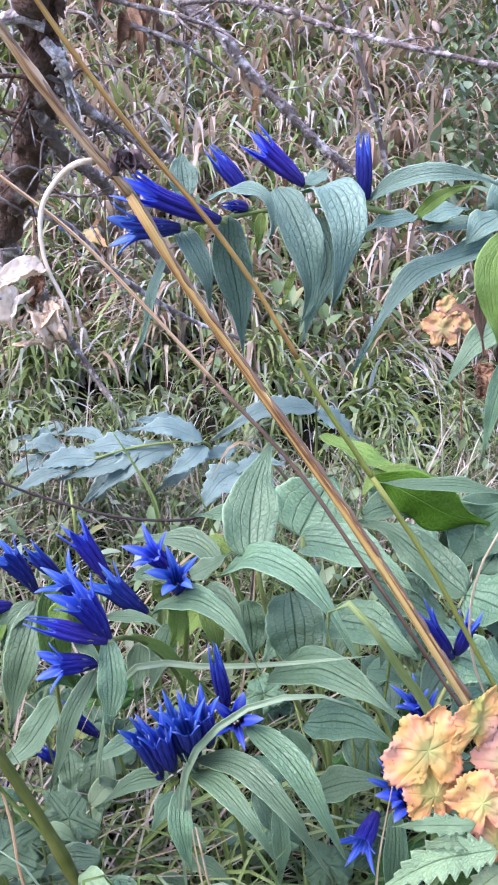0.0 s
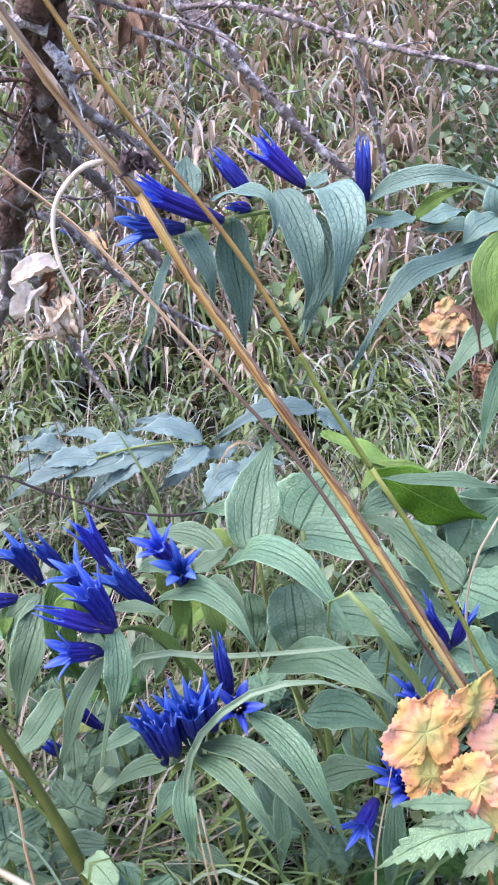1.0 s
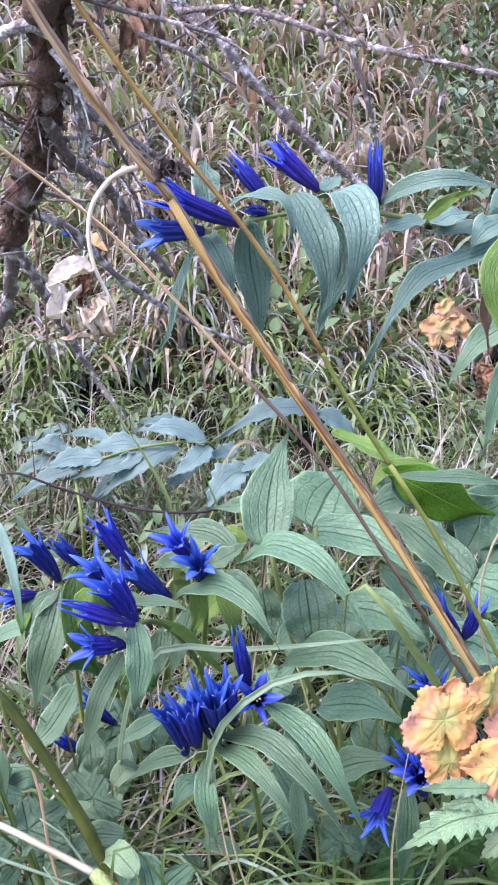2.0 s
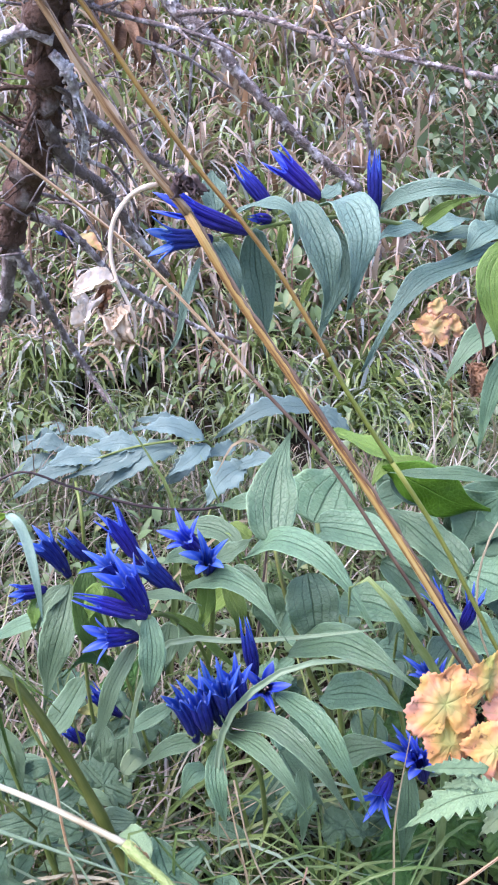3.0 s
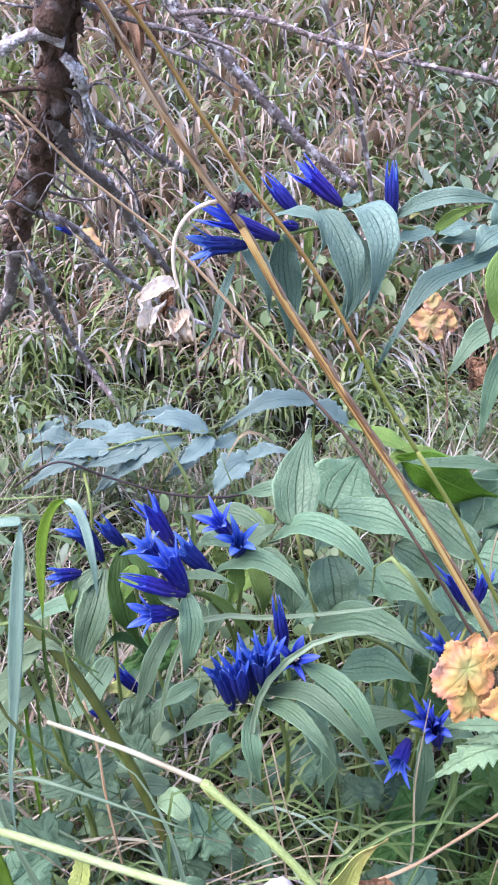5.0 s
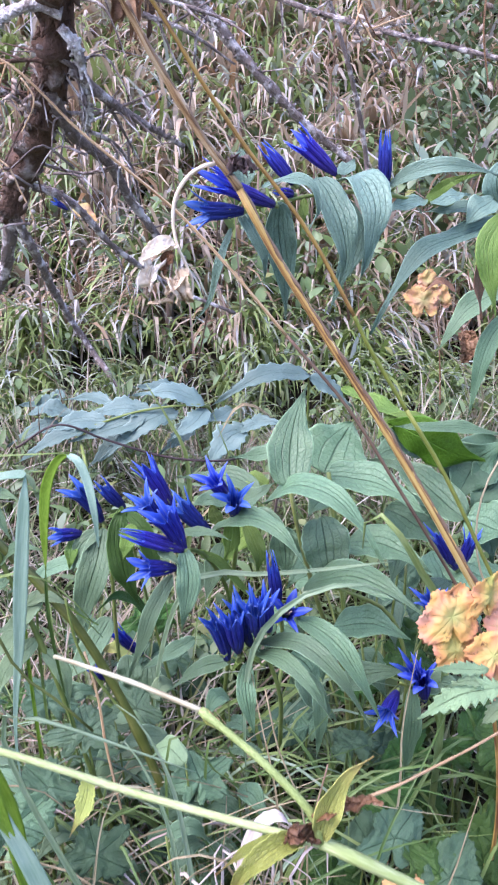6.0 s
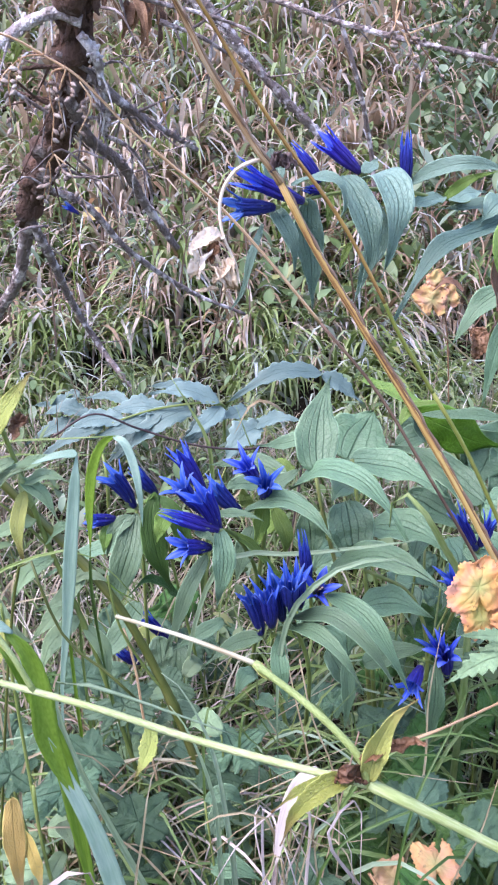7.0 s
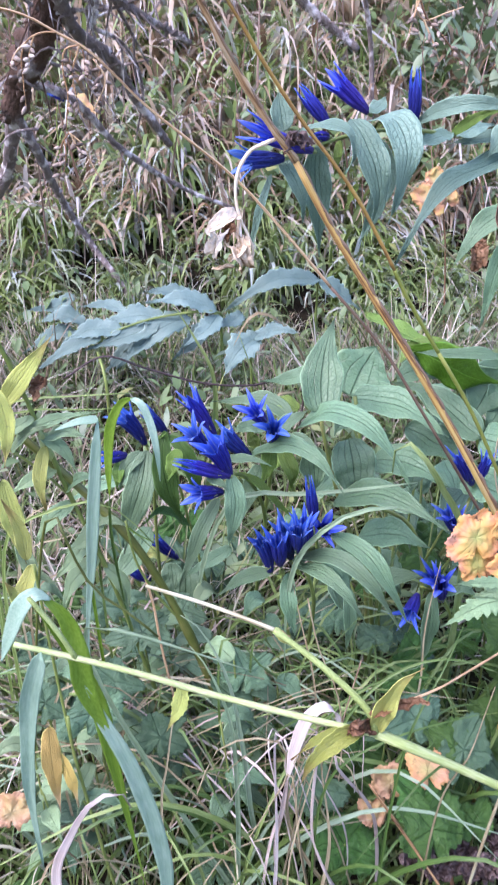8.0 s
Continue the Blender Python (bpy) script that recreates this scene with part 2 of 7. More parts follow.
CALYX = streak_material("calyx_green", [(0.3, (0.11, 0.15, 0.05)), (0.6, (0.2, 0.27, 0.09)), (0.8, (0.17, 0.11, 0.12))], 0.5)
GOLD = streak_material("dry_golden_stalk", [(0.30, (0.05, 0.022, 0.014)), (0.36, (0.28, 0.13, 0.05)), (0.42, (0.54, 0.33, 0.10)), (0.52, (0.62, 0.45, 0.14)), (0.64, (0.70, 0.58, 0.34))], 0.5, along=4.0, spots=0.15, lines=11.0)
OLIVE = streak_material("olive_stalk", [(0.3, (0.11, 0.14, 0.02)), (0.5, (0.21, 0.25, 0.045)), (0.7, (0.32, 0.32, 0.08))], 0.45, along=3.0)
GOLD_THIN = streak_material("dry_amber_stalk", [(0.33, (0.14, 0.06, 0.025)), (0.48, (0.40, 0.24, 0.06)), (0.7, (0.46, 0.38, 0.10))], 0.5, along=3.0)
TAN = streak_material("dry_tan_stalk", [(0.36, (0.06, 0.028, 0.016)), (0.43, (0.25, 0.125, 0.055)), (0.52, (0.47, 0.285, 0.13)), (0.66, (0.62, 0.47, 0.30))], 0.5, along=4.0, spots=0.15, lines=11.0)
CULM = streak_material("grass_culm", [(0.3, (0.09, 0.05, 0.035)), (0.5, (0.22, 0.14, 0.09)), (0.75, (0.40, 0.30, 0.20))], 0.55, along=5.0)
PALE_STEM = streak_material("pale_herb_stem", [(0.3, (0.21, 0.28, 0.08)), (0.5, (0.32, 0.41, 0.14)), (0.68, (0.44, 0.51, 0.25))], 0.5, along=40.0, bump=0.8, lines=14.0)
CREAM = streak_material("cream_dry_stem", [(0.34, (0.24, 0.20, 0.11)), (0.5, (0.42, 0.41, 0.27)), (0.7, (0.54, 0.53, 0.41))], 0.55, along=2.0)
STRAW = streak_material("straw", [(0.25, (0.20, 0.14, 0.07)), (0.5, (0.38, 0.32, 0.19)), (0.75, (0.56, 0.50, 0.34))], 0.6, pass_light=0.2)
BLADE = streak_material("grass_blade_green", [(0.25, (0.12, 0.20, 0.045)), (0.5, (0.22, 0.32, 0.09)), (0.8, (0.36, 0.45, 0.19))], 0.4, pass_light=0.25)
BLADE_GREY = streak_material("grass_blade_grey", [(0.25, (0.20, 0.31, 0.17)), (0.5, (0.31, 0.44, 0.27)), (0.8, (0.44, 0.56, 0.42))], 0.38, pass_light=0.4)
BLADE_BLUE = streak_material("grass_blade_bluish", [(0.25, (0.20, 0.34, 0.23)), (0.5, (0.29, 0.45, 0.33)), (0.8, (0.42, 0.57, 0.47))], 0.4, pass_light=0.3, lines=9.0)
BLADE_VIVID = streak_material("grass_blade_vivid", [(0.25, (0.10, 0.21, 0.015)), (0.5, (0.19, 0.34, 0.035)), (0.8, (0.30, 0.45, 0.08))], 0.4, pass_light=0.35, lines=9.0)
# Dark copy of the green blade, with the shade put into the colour.
BLADE_SHADED = streak_material("grass_blade_shaded", [(0.25, (0.045, 0.105, 0.018)), (0.5, (0.09, 0.17, 0.038)), (0.8, (0.18, 0.27, 0.09))], 0.45, pass_light=0.2)
PINK_STRAW = streak_material("bleached_grass_blade", [(0.25, (0.36, 0.25, 0.20)), (0.45, (0.56, 0.47, 0.42)), (0.7, (0.70, 0.64, 0.60))], 0.55, along=4.0, pass_light=0.15, lines=9.0)
LEAF_OLIVE = leaf_material("wilting_leaf", (0.34, 0.37, 0.07), (0.17, 0.22, 0.03), (0.36, 0.38, 0.12), rough=0.5, tip=(0.22, 0.13, 0.05), spots=1.0)
CRUMPLED = streak_material("withered_leaf", [(0.28, (0.30, 0.15, 0.07)), (0.37, (0.58, 0.42, 0.26)), (0.47, (0.76, 0.63, 0.46)), (0.65, (0.84, 0.78, 0.68))], 0.6, along=6.0, pass_light=0.2)
CHAFF = streak_material("seed_husk", [(0.36, (0.05, 0.034, 0.028)), (0.44, (0.23, 0.165, 0.13)), (0.56, (0.42, 0.34, 0.28)), (0.7, (0.62, 0.55, 0.48))], 0.6)
BROWN = streak_material("brown_dead_leaf", [(0.25, (0.05, 0.024, 0.014)), (0.5, (0.19, 0.095, 0.045)), (0.75, (0.36, 0.23, 0.13))], 0.65, pass_light=0.1)

DARK_BROWN = streak_material("blackened_leaf", [(0.25, (0.022, 0.013, 0.012)), (0.5, (0.075, 0.048, 0.045)), (0.78, (0.22, 0.16, 0.15))], 0.6)


def bark_material(name, dark, mid, lichen, scale, bare=0.47):
    mat, n, l, s = material(name)
    a = noise_node(n, l, scale, 6.0, (1.0, 1.0, 0.35))
    b = noise_node(n, l, scale * 4, 4.0)
    c = noise_node(n, l, scale * 0.6, 5.0)
    col = mix_col(n, l, a, dark, mid)
    col = mix_col(n, l, math_node(n, l, "MULTIPLY", math_node(n, l, "SUBTRACT", c, bare, True), 7.0, True), col, lichen)
    l.new(col, s.inputs["Base Color"])
    s.inputs["Roughness"].default_value = 0.85
    add_bump(n, l, s, math_node(n, l, "ADD", a, math_node(n, l, "MULTIPLY", b, 0.6)), 0.9, 0.01)
    return mat


BARK = bark_material("dead_bark", (0.012, 0.007, 0.005), (0.15, 0.078, 0.048), (0.27, 0.23, 0.21), 46.0, 0.57)
BARK_PALE = bark_material("white_lichen_bark", (0.12, 0.09, 0.08), (0.42, 0.36, 0.34), (0.78, 0.74, 0.73), 80.0, 0.42)
BARK_GREY = bark_material("lichen_bark", (0.07, 0.05, 0.044), (0.29, 0.235, 0.215), (0.66, 0.61, 0.60), 70.0, 0.5)


# ---- shape builders ----
rng = random.Random(7)


def spline(points, steps):
    """Evenly spaced points along a smooth (centripetal) curve through the given ones."""
    p = [Vector(q) for q in points]
    if len(p) == 2:
        return [p[0].lerp(p[1], i / steps) for i in range(steps + 1)]
    p = [2 * p[0] - p[1]] + p + [2 * p[-1] - p[-2]]
    knots = [0.0]
    for i in range(len(p) - 1):
        knots.append(knots[-1] + max((p[i + 1] - p[i]).length, 1e-9) ** 0.5)
    fine = []
    for i in range(1, len(p) - 2):
        t0, t1, t2, t3 = knots[i - 1 : i + 3]
        for k in range(12):
            t = t1 + (t2 - t1) * k / 12
            a1 = p[i - 1] * ((t1 - t) / (t1 - t0)) + p[i] * ((t - t0) / (t1 - t0))
            a2 = p[i] * ((t2 - t) / (t2 - t1)) + p[i + 1] * ((t - t1) / (t2 - t1))
            a3 = p[i + 1] * ((t3 - t) / (t3 - t2)) + p[i + 2] * ((t - t2) / (t3 - t2))
            b1 = a1 * ((t2 - t) / (t2 - t0)) + a2 * ((t - t0) / (t2 - t0))
            b2 = a2 * ((t3 - t) / (t3 - t1)) + a3 * ((t - t1) / (t3 - t1))
            fine.append(b1 * ((t2 - t) / (t2 - t1)) + b2 * ((t - t1) / (t2 - t1)))
    fine.append(p[-2])
    run = [0.0]
    for a, b in zip(fine, fine[1:]):
        run.append(run[-1] + (b - a).length)
    out, i = [], 0
    for k in range(steps + 1):
        d = run[-1] * k / steps
        while i < len(fine) - 2 and run[i + 1] < d:
            i += 1
        out.append(fine[i].lerp(fine[i + 1], min(max((d - run[i]) / max(run[i + 1] - run[i], 1e-9), 0), 1)))
    return out


def tangents(path):
    return [(path[min(i + 1, len(path) - 1)] - path[max(i - 1, 0)]).normalized() for i in range(len(path))]


def make_mesh(name, verts, faces, uvs, mat):
    mesh = bpy.data.meshes.new(name)
    mesh.from_pydata(verts, [], faces)
    layer = mesh.uv_layers.new(name="UVMap")
    index = np.empty(len(mesh.loops), dtype=np.int32)
    mesh.loops.foreach_get("vertex_index", index)
    layer.data.foreach_set("uv", np.asarray(uvs, dtype=np.float32)[index].ravel())
    mesh.polygons.foreach_set("use_smooth", [True] * len(mesh.polygons))
    mesh.materials.append(mat)
    mesh.update()
    return mesh


def thing(name, at, label, category, group="", kind=""):
    ob = new(name)
    ob.empty_display_size = 0.02
    ob.location = at
    return tagged(ob, label, category, group, kind)


def part(name, geo, mat, parent, label=""):
    """One mesh under a thing or under a part of it; geo is in world places."""
    top = parent
    while top.parent:
        top = top.parent
    verts, faces, uvs = geo
    origin = top.location
    ob = new(name, make_mesh(name, [tuple(Vector(v) - origin) for v in verts], faces, uvs, mat))
    ob.parent = parent
    return tagged(ob, label)


def lone(name, geo, mat, label, category, group="", kind=""):
    """A thing of one mesh, with its origin at its first point."""
    verts, faces, uvs = geo
    at = Vector(verts[0])
    ob = new(name, make_mesh(name, [tuple(Vector(v) - at) for v in verts], faces, uvs, mat))
    ob.location = at
    return tagged(ob, label, category, group, kind)


def join_geo(*many):
    verts, faces, uvs = [], [], []
    for v, f, u in many:
        n = len(verts)
        verts += v
        faces += [tuple(i + n for i in q) for q in f]
        uvs += u
    return verts, faces, uvs


def tube(points, r0, r1, sides=8, steps=24, rough=0.0, scale=60.0, swell=(), belly=0.0):
    """A tapered round stalk through the points. swell: (place 0..1, factor) of nodes. rough: uneven skin, as a share of the radius."""
    path = spline(points, steps)
    tan = tangents(path)
    side = tan[0].orthogonal().normalized()
    verts, uvs, faces = [], [], []
    for i, (c, t) in enumerate(zip(path, tan)):
        side = (side - side.dot(t) * t).normalized()
        other = t.cross(side)
        s = i / steps
        r = r0 + (r1 - r0) * s + belly * math.sin(math.pi * s)
        for at, k in swell:
            r *= 1 + (k - 1) * math.exp(-(((s - at) * steps / 1.1) ** 2))
        for j in range(sides):
            a = 2 * math.pi * j / sides
            d = math.cos(a) * side + math.sin(a) * other
            rr = r
            if rough:
                rr *= 1 + rough * (noise.noise((c + d * r) * scale) + 0.5 * noise.noise((c + d * r) * scale * 3))
            verts.append(c + d * rr)
            uvs.append((j / sides, s))
    for i in range(steps):
        for j in range(sides):
            k = (j + 1) % sides
            faces.append((i * sides + j, i * sides + k, (i + 1) * sides + k, (i + 1) * sides + j))
    faces.append(tuple(reversed(range(sides))))
    faces.append(tuple(steps * sides + j for j in range(sides)))
    return verts, faces, uvs


def leaf(points, width, peak=0.38, face=(0.0, -0.55, 0.85), roll=0.0, cup=0.18, wave=0.075, rows=32, cols=14, tip=1.4, foot=0.55, taper=1.22, teeth=0.0, tooth_count=9, thick=0.0004, quilt=0.016, twist=0.0):
    """A blade with its midrib through the points, base first: lengthwise grooves, cupped or folded, with a wavy edge and real thickness."""
    path = spline(points, rows)
    tan = tangents(path)
    chord = (path[-1] - path[0]).normalized()
    hint = Vector(face)
    hint = (hint - hint.dot(chord) * chord).normalized()
    hint = Matrix.Rotation(radians(roll), 3, chord) @ hint
    across = chord.cross(hint).normalized()
    k = math.log(0.5) / math.log(peak)
    seed = rng.random() * 50
    top, low, uvs = [], [], []
    for i, (c, t) in enumerate(zip(path, tan)):
        v = i / rows
        turn = Matrix.Rotation(radians(twist * v), 3, t)
        side = turn @ (across - across.dot(t) * t).normalized()
        up = side.cross(t).normalized()
        w = max(math.sin(math.pi * v**k), 0.0) ** foot if v < peak else max(1 - ((v - peak) / (1 - peak)) ** taper, 0.0) ** tip
        w *= width / 2
        w = max(w, width * 0.03 * (1 - v) + 0.0002)
        if teeth:
            w *= 1 - teeth * (1 - ((v * tooth_count) % 1.0))
        for j in range(cols + 1):
            u = 2 * j / cols - 1
            au = abs(u)
            h = cup * w * (au**1.4) * 1.2
            h -= quilt * w * 2 * (math.exp(-((au / 0.09) ** 2)) + 0.7 * math.exp(-(((au - 0.34) / 0.07) ** 2)) + 0.5 * math.exp(-(((au - 0.68) / 0.07) ** 2))) * (1 - v * 0.6)
            h += quilt * w * 1.5 * noise.noise((v * 26 + seed, u * 4.5, seed * 2))
            h += wave * width * noise.noise((v * 5 + seed, u * 0.8, seed)) + wave * 0.8 * width * au**2 * math.sin(v * 17 + seed + (3 if u > 0 else 0))
            edge = 1 + 0.05 * noise.noise((v * 14, seed, 2.0 if u > 0 else -2.0)) + 0.035 * noise.noise((v * 42, seed, 5.0 if u > 0 else -5.0))
            p = c + side * (u * w * edge) + up * h
            top.append(p)
            low.append(p - up * thick)
            uvs.append((j / cols, v))
    n, faces = len(top), []
    for i in range(rows):
        for j in range(cols):
            a = i * (cols + 1) + j
            b, d, e = a + 1, a + cols + 1, a + cols + 2
            faces.append((a, b, e, d))
            faces.append((n + a, n + d, n + e, n + b))
    rim = [j for j in range(cols + 1)] + [i * (cols + 1) + cols for i in range(1, rows + 1)]
    rim += [rows * (cols + 1) + j for j in range(cols - 1, -1, -1)] + [i * (cols + 1) for i in range(rows - 1, 0, -1)]
    for a, b in zip(rim, rim[1:] + rim[:1]):
        faces.append((b, a, n + a, n + b))
    return top + low, faces, uvs + uvs


def trumpet(base, tip, mouth=0.0085, spread=0.5, roll=0.0, lobe=0.34, foot=0.0024):
    """A five-lobed pleated bell from base to the lobes' tips. spread 0: shut, 1: wide open star."""
    base, tip = Vector(base), Vector(tip)
    axis = tip - base
    length = axis.length
    t = axis.normalized()
    side = t.orthogonal().normalized()
    side = Matrix.Rotation(radians(roll), 3, t) @ side
    other = t.cross(side)
    around, along = 60, 18
    out, inn, uvs = [], [], []
    bend = side * (rng.uniform(-0.06, 0.06) * length)
    for i in range(along + 1):
        s = i / along
        for j in range(around):
            a = j / around
            f = (a * 5) % 1.0
            peak = 1 - abs(2 * f - 1)
            point = peak**1.75 + 0.30 * max(0.0, 1 - abs(peak) * 5)
            end = (1 - lobe) + lobe * point
            q = s * end
            body = min(q / (1 - lobe), 1.0)
            r = foot + (mouth - foot) * (body**1.15) + 0.0011 * math.sin(math.pi * body)
            fold = 1 - abs(2 * ((a * 10) % 1.0) - 1)
            r *= 1 - 0.26 * body * (1 - peak) ** 2.5 - 0.16 * (1 - fold) ** 2 * (0.3 + 0.7 * body)
            flare = max(0.0, q - (1 - lobe) * 0.94) / lobe
            r += (spread * 1.45 * flare**1.2 - 0.45 * (1 - spread) * flare) * mouth * (1.0 + 0.3 * spread)
            d = q - spread * 0.16 * flare**2
            ang = 2 * math.pi * a + 0.35 * (1 - spread) * q + 0.10 * math.sin(a * 25)
            ray = math.cos(ang) * side + math.sin(ang) * other
            c = base + t * (d * length) + bend * (d * (1 - d) * 4)
            wob = 1 + 0.05 * noise.noise((a * 6, s * 3, base.x * 300))
            out.append(c + ray * (max(r, 0.0008) * wob))
            inn.append(c + ray * (max(r - 0.0004, 0.0004) * wob))
            uvs.append((a, min(q, 1.0)))
    rim = [(u + 2.0, v) if i >= along * around else (u, v) for i, (u, v) in enumerate(uvs)]
    n, faces = len(out), []
    for i in range(along):
        for j in range(around):
            k = (j + 1) % around
            a, b, c, d = i * around + j, i * around + k, (i + 1) * around + k, (i + 1) * around + j
            faces.append((a, b, c, d))
            faces.append((n + a, n + d, n + c, n + b))
    for j in range(around):
        k = (j + 1) % around
        m = along * around
        faces.append((m + j, m + k, n + m + k, n + m + j))
    faces.append(tuple(reversed(range(around))))
    return out + inn, faces, rim + [(u + 2.0, v) for u, v in uvs]


def calyx(base, tip):
    """The green cup that holds the bell, with five thin teeth."""
    base, tip = Vector(base), Vector(tip)
    t = (tip - base).normalized()
    pieces = [tube([base - t * 0.004, base, base + t * 0.004, base + t * 0.007], 0.0013, 0.0027, 10, 8)]
    side = t.orthogonal().normalized()
    for k in range(5):
        ray = Matrix.Rotation(k * 1.2566 + base.x * 40, 3, t) @ side
        a = base + t * 0.0065 + ray * 0.0027
        pieces.append(tube([a, a + t * 0.002 + ray * 0.0007, a + t * 0.004 + ray * 0.0016], 0.0005, 0.0002, 5, 4))
    return join_geo(*pieces)


def flower(plant, base, tip, spread=0.35, mouth=0.0085, roll=None, lobe=0.36, label=""):
    lobe *= 1.1
    bell = part("corolla", trumpet(base, tip, mouth * 0.64, spread, rng.uniform(0, 72) if roll is None else roll, lobe), PETAL, plant, label)
    part("calyx", calyx(base, tip), CALYX, bell)
    if spread > 0.97:
        b, e = Vector(base), Vector(tip)
        for k in range(4):
            off = Vector((math.cos(k * 1.6), math.sin(k * 1.6), 0.3)) * 0.0016
            part("stamen", tube([b.lerp(e, 0.3) + off * 0.4, b.lerp(e, 0.78) + off], 0.0003, 0.0006, 5, 4), CHAFF, bell, "pale stamen")
    return bell


def leaves(plant, specs, mat=LEAF, name="leaf", **more):
    """specs: (points of the midrib, width, extra settings)."""
    for points, width, *extra in specs:
        part(name, leaf(points, width, **{**more, **(extra[0] if extra else {})}), mat, plant)


def stalk(plant, points, r0=0.0019, r1=0.0013, mat=STEM, name="stem", **more):
    return part(name, tube(points, r0, r1, **more), mat, plant)


# ---- ground and the grassy bank ----
def rise(y):
    y = np.asarray(y, float)
    s = np.clip(y - 1.45, 0, None)
    dip = np.clip((y - 0.8) / 0.8, 0, 1)
    return -0.06 * dip * dip * (3 - 2 * dip) + np.where(s < 5, 0.16 * s**1.5, 0.16 * 5**1.5 + 2.6 * (1 - np.exp(-(s - 5) / 5.0)))


def ground_at(x, y):
    x, y = np.asarray(x, float), np.asarray(y, float)
    lumps = 0.02 * np.sin(x * 7.1 + y * 3.3) * np.sin(y * 5.7 - x * 2.1) + 0.012 * np.sin(x * 19 + 1) * np.sin(y * 17)
    return rise(y) + lumps * np.clip((y + 1) / 2, 0.3, 1)


def rooted(x, y):
    return (x, y, float(ground_at(x, y)) - 0.01)


def build_ground():
    xs = np.concatenate([[-400, -120, -40, -15, -6], np.arange(-3, 3.01, 0.06), [6, 15, 40, 120, 400]])
    ys = np.concatenate([[-400, -120, -40, -15, -6, -3], np.arange(-1.5, 6.5, 0.06), [8, 11, 16, 25, 45, 120, 400]])
    gx, gy = np.meshgrid(xs, ys)
    verts = np.stack([gx, gy, ground_at(gx, gy)], -1).reshape(-1, 3)
    nx, ny = len(xs), len(ys)
    i = np.arange(nx * (ny - 1)).reshape(ny - 1, nx)[:, :-1].ravel()
    faces = np.stack([i, i + 1, i + nx + 1, i + nx], -1)
    mesh = bpy.data.meshes.new("ground")
    mesh.from_pydata(verts.tolist(), [], faces.tolist())
    mesh.polygons.foreach_set("use_smooth", [True] * len(mesh.polygons))
    mat, n, l, s = material("soil_and_litter")
    a, b = noise_node(n, l, 9.0, 6.0), noise_node(n, l, 90.0, 5.0)
    r = ramp(n, [(0.3, (0.010, 0.008, 0.006)), (0.5, (0.022, 0.018, 0.011)), (0.62, (0.02, 0.026, 0.010)), (0.8, (0.05, 0.038, 0.022))])
    l.new(math_node(n, l, "ADD", math_node(n, l, "MULTIPLY", a, 0.5), math_node(n, l, "MULTIPLY", b, 0.5)), r.inputs[0])
    l.new(r.outputs[0], s.inputs["Base Color"])
    s.inputs["Roughness"].default_value = 0.95
    s.inputs["Specular IOR Level"].default_value = 0.1
    add_bump(n, l, s, b, 1.0, 0.02)
    mesh.materials.append(mat)
    tagged(new("ground", mesh), "dark soil and matted litter of a meadow bank", "ground", kind="structure")


build_ground()


def ribbons(name, root, length, azimuth, lean, curl, width, mat, label, category, levels=7, peak=0.25, fold=0.35):
    """Many blades in one mesh: each an arched, folded, tapering strip with three edges."""
    n = len(length)
    s = np.linspace(0, 1, levels)
    angle = lean[:, None] + curl[:, None] * s[None] ** 1.3
    step = length[:, None] / (levels - 1)
    out = np.concatenate([np.zeros((n, 1)), np.cumsum(np.sin(angle[:, :-1]) * step, 1)], 1)
    up = np.concatenate([np.zeros((n, 1)), np.cumsum(np.cos(angle[:, :-1]) * step, 1)], 1)
    away = np.stack([np.cos(azimuth), np.sin(azimuth)], -1)
    spine = np.empty((n, levels, 3))
    spine[..., 0] = root[:, 0, None] + away[:, 0, None] * out
    spine[..., 1] = root[:, 1, None] + away[:, 1, None] * out
    spine[..., 2] = root[:, 2, None] + up
    shape = np.sin(math.pi * s ** 0.85) ** 0.85 if peak > 0.4 else np.where(s < peak, 0.55 + 0.45 * s / peak, ((1 - s) / (1 - peak)) ** 0.7)
    w = width[:, None] * shape[None] * 0.5 + 0.0003
    spin = np.random.RandomState(n).uniform(-0.7, 0.7, n)
    across = np.stack([-np.sin(azimuth + spin), np.cos(azimuth + spin), 0 * azimuth], -1)
    lift = np.stack([np.cos(azimuth) * np.cos(lean), np.sin(azimuth) * np.cos(lean), -np.sin(lean)], -1)
    left = spine + across[:, None] * w[..., None] - lift[:, None] * (w * fold)[..., None]
    right = spine - across[:, None] * w[..., None] - lift[:, None] * (w * fold)[..., None]
    verts = np.stack([left, spine, right], 2).reshape(-1, 3)
    cell = np.array([[3 * i + j, 3 * i + j + 1, 3 * i + j + 4, 3 * i + j + 3] for i in range(levels - 1) for j in range(2)])
    faces = (np.arange(n)[:, None, None] * levels * 3 + cell[None]).reshape(-1, 4)
    mesh = bpy.data.meshes.new(name)
    mesh.from_pydata(verts.tolist(), [], faces.tolist())
    mesh.polygons.foreach_set("use_smooth", [True] * len(mesh.polygons))
    mesh.materials.append(mat)
    return tagged(new(name, mesh), label, category, kind="stuff")


def scatter(r, count, y0, y1, margin=0.35, slope=0.42, bias=1.0):
    y = y0 + (y1 - y0) * r.rand(count) ** bias
    x = r.uniform(-1, 1, count) * (slope * y + margin) - 0.03 * y
    return x, y


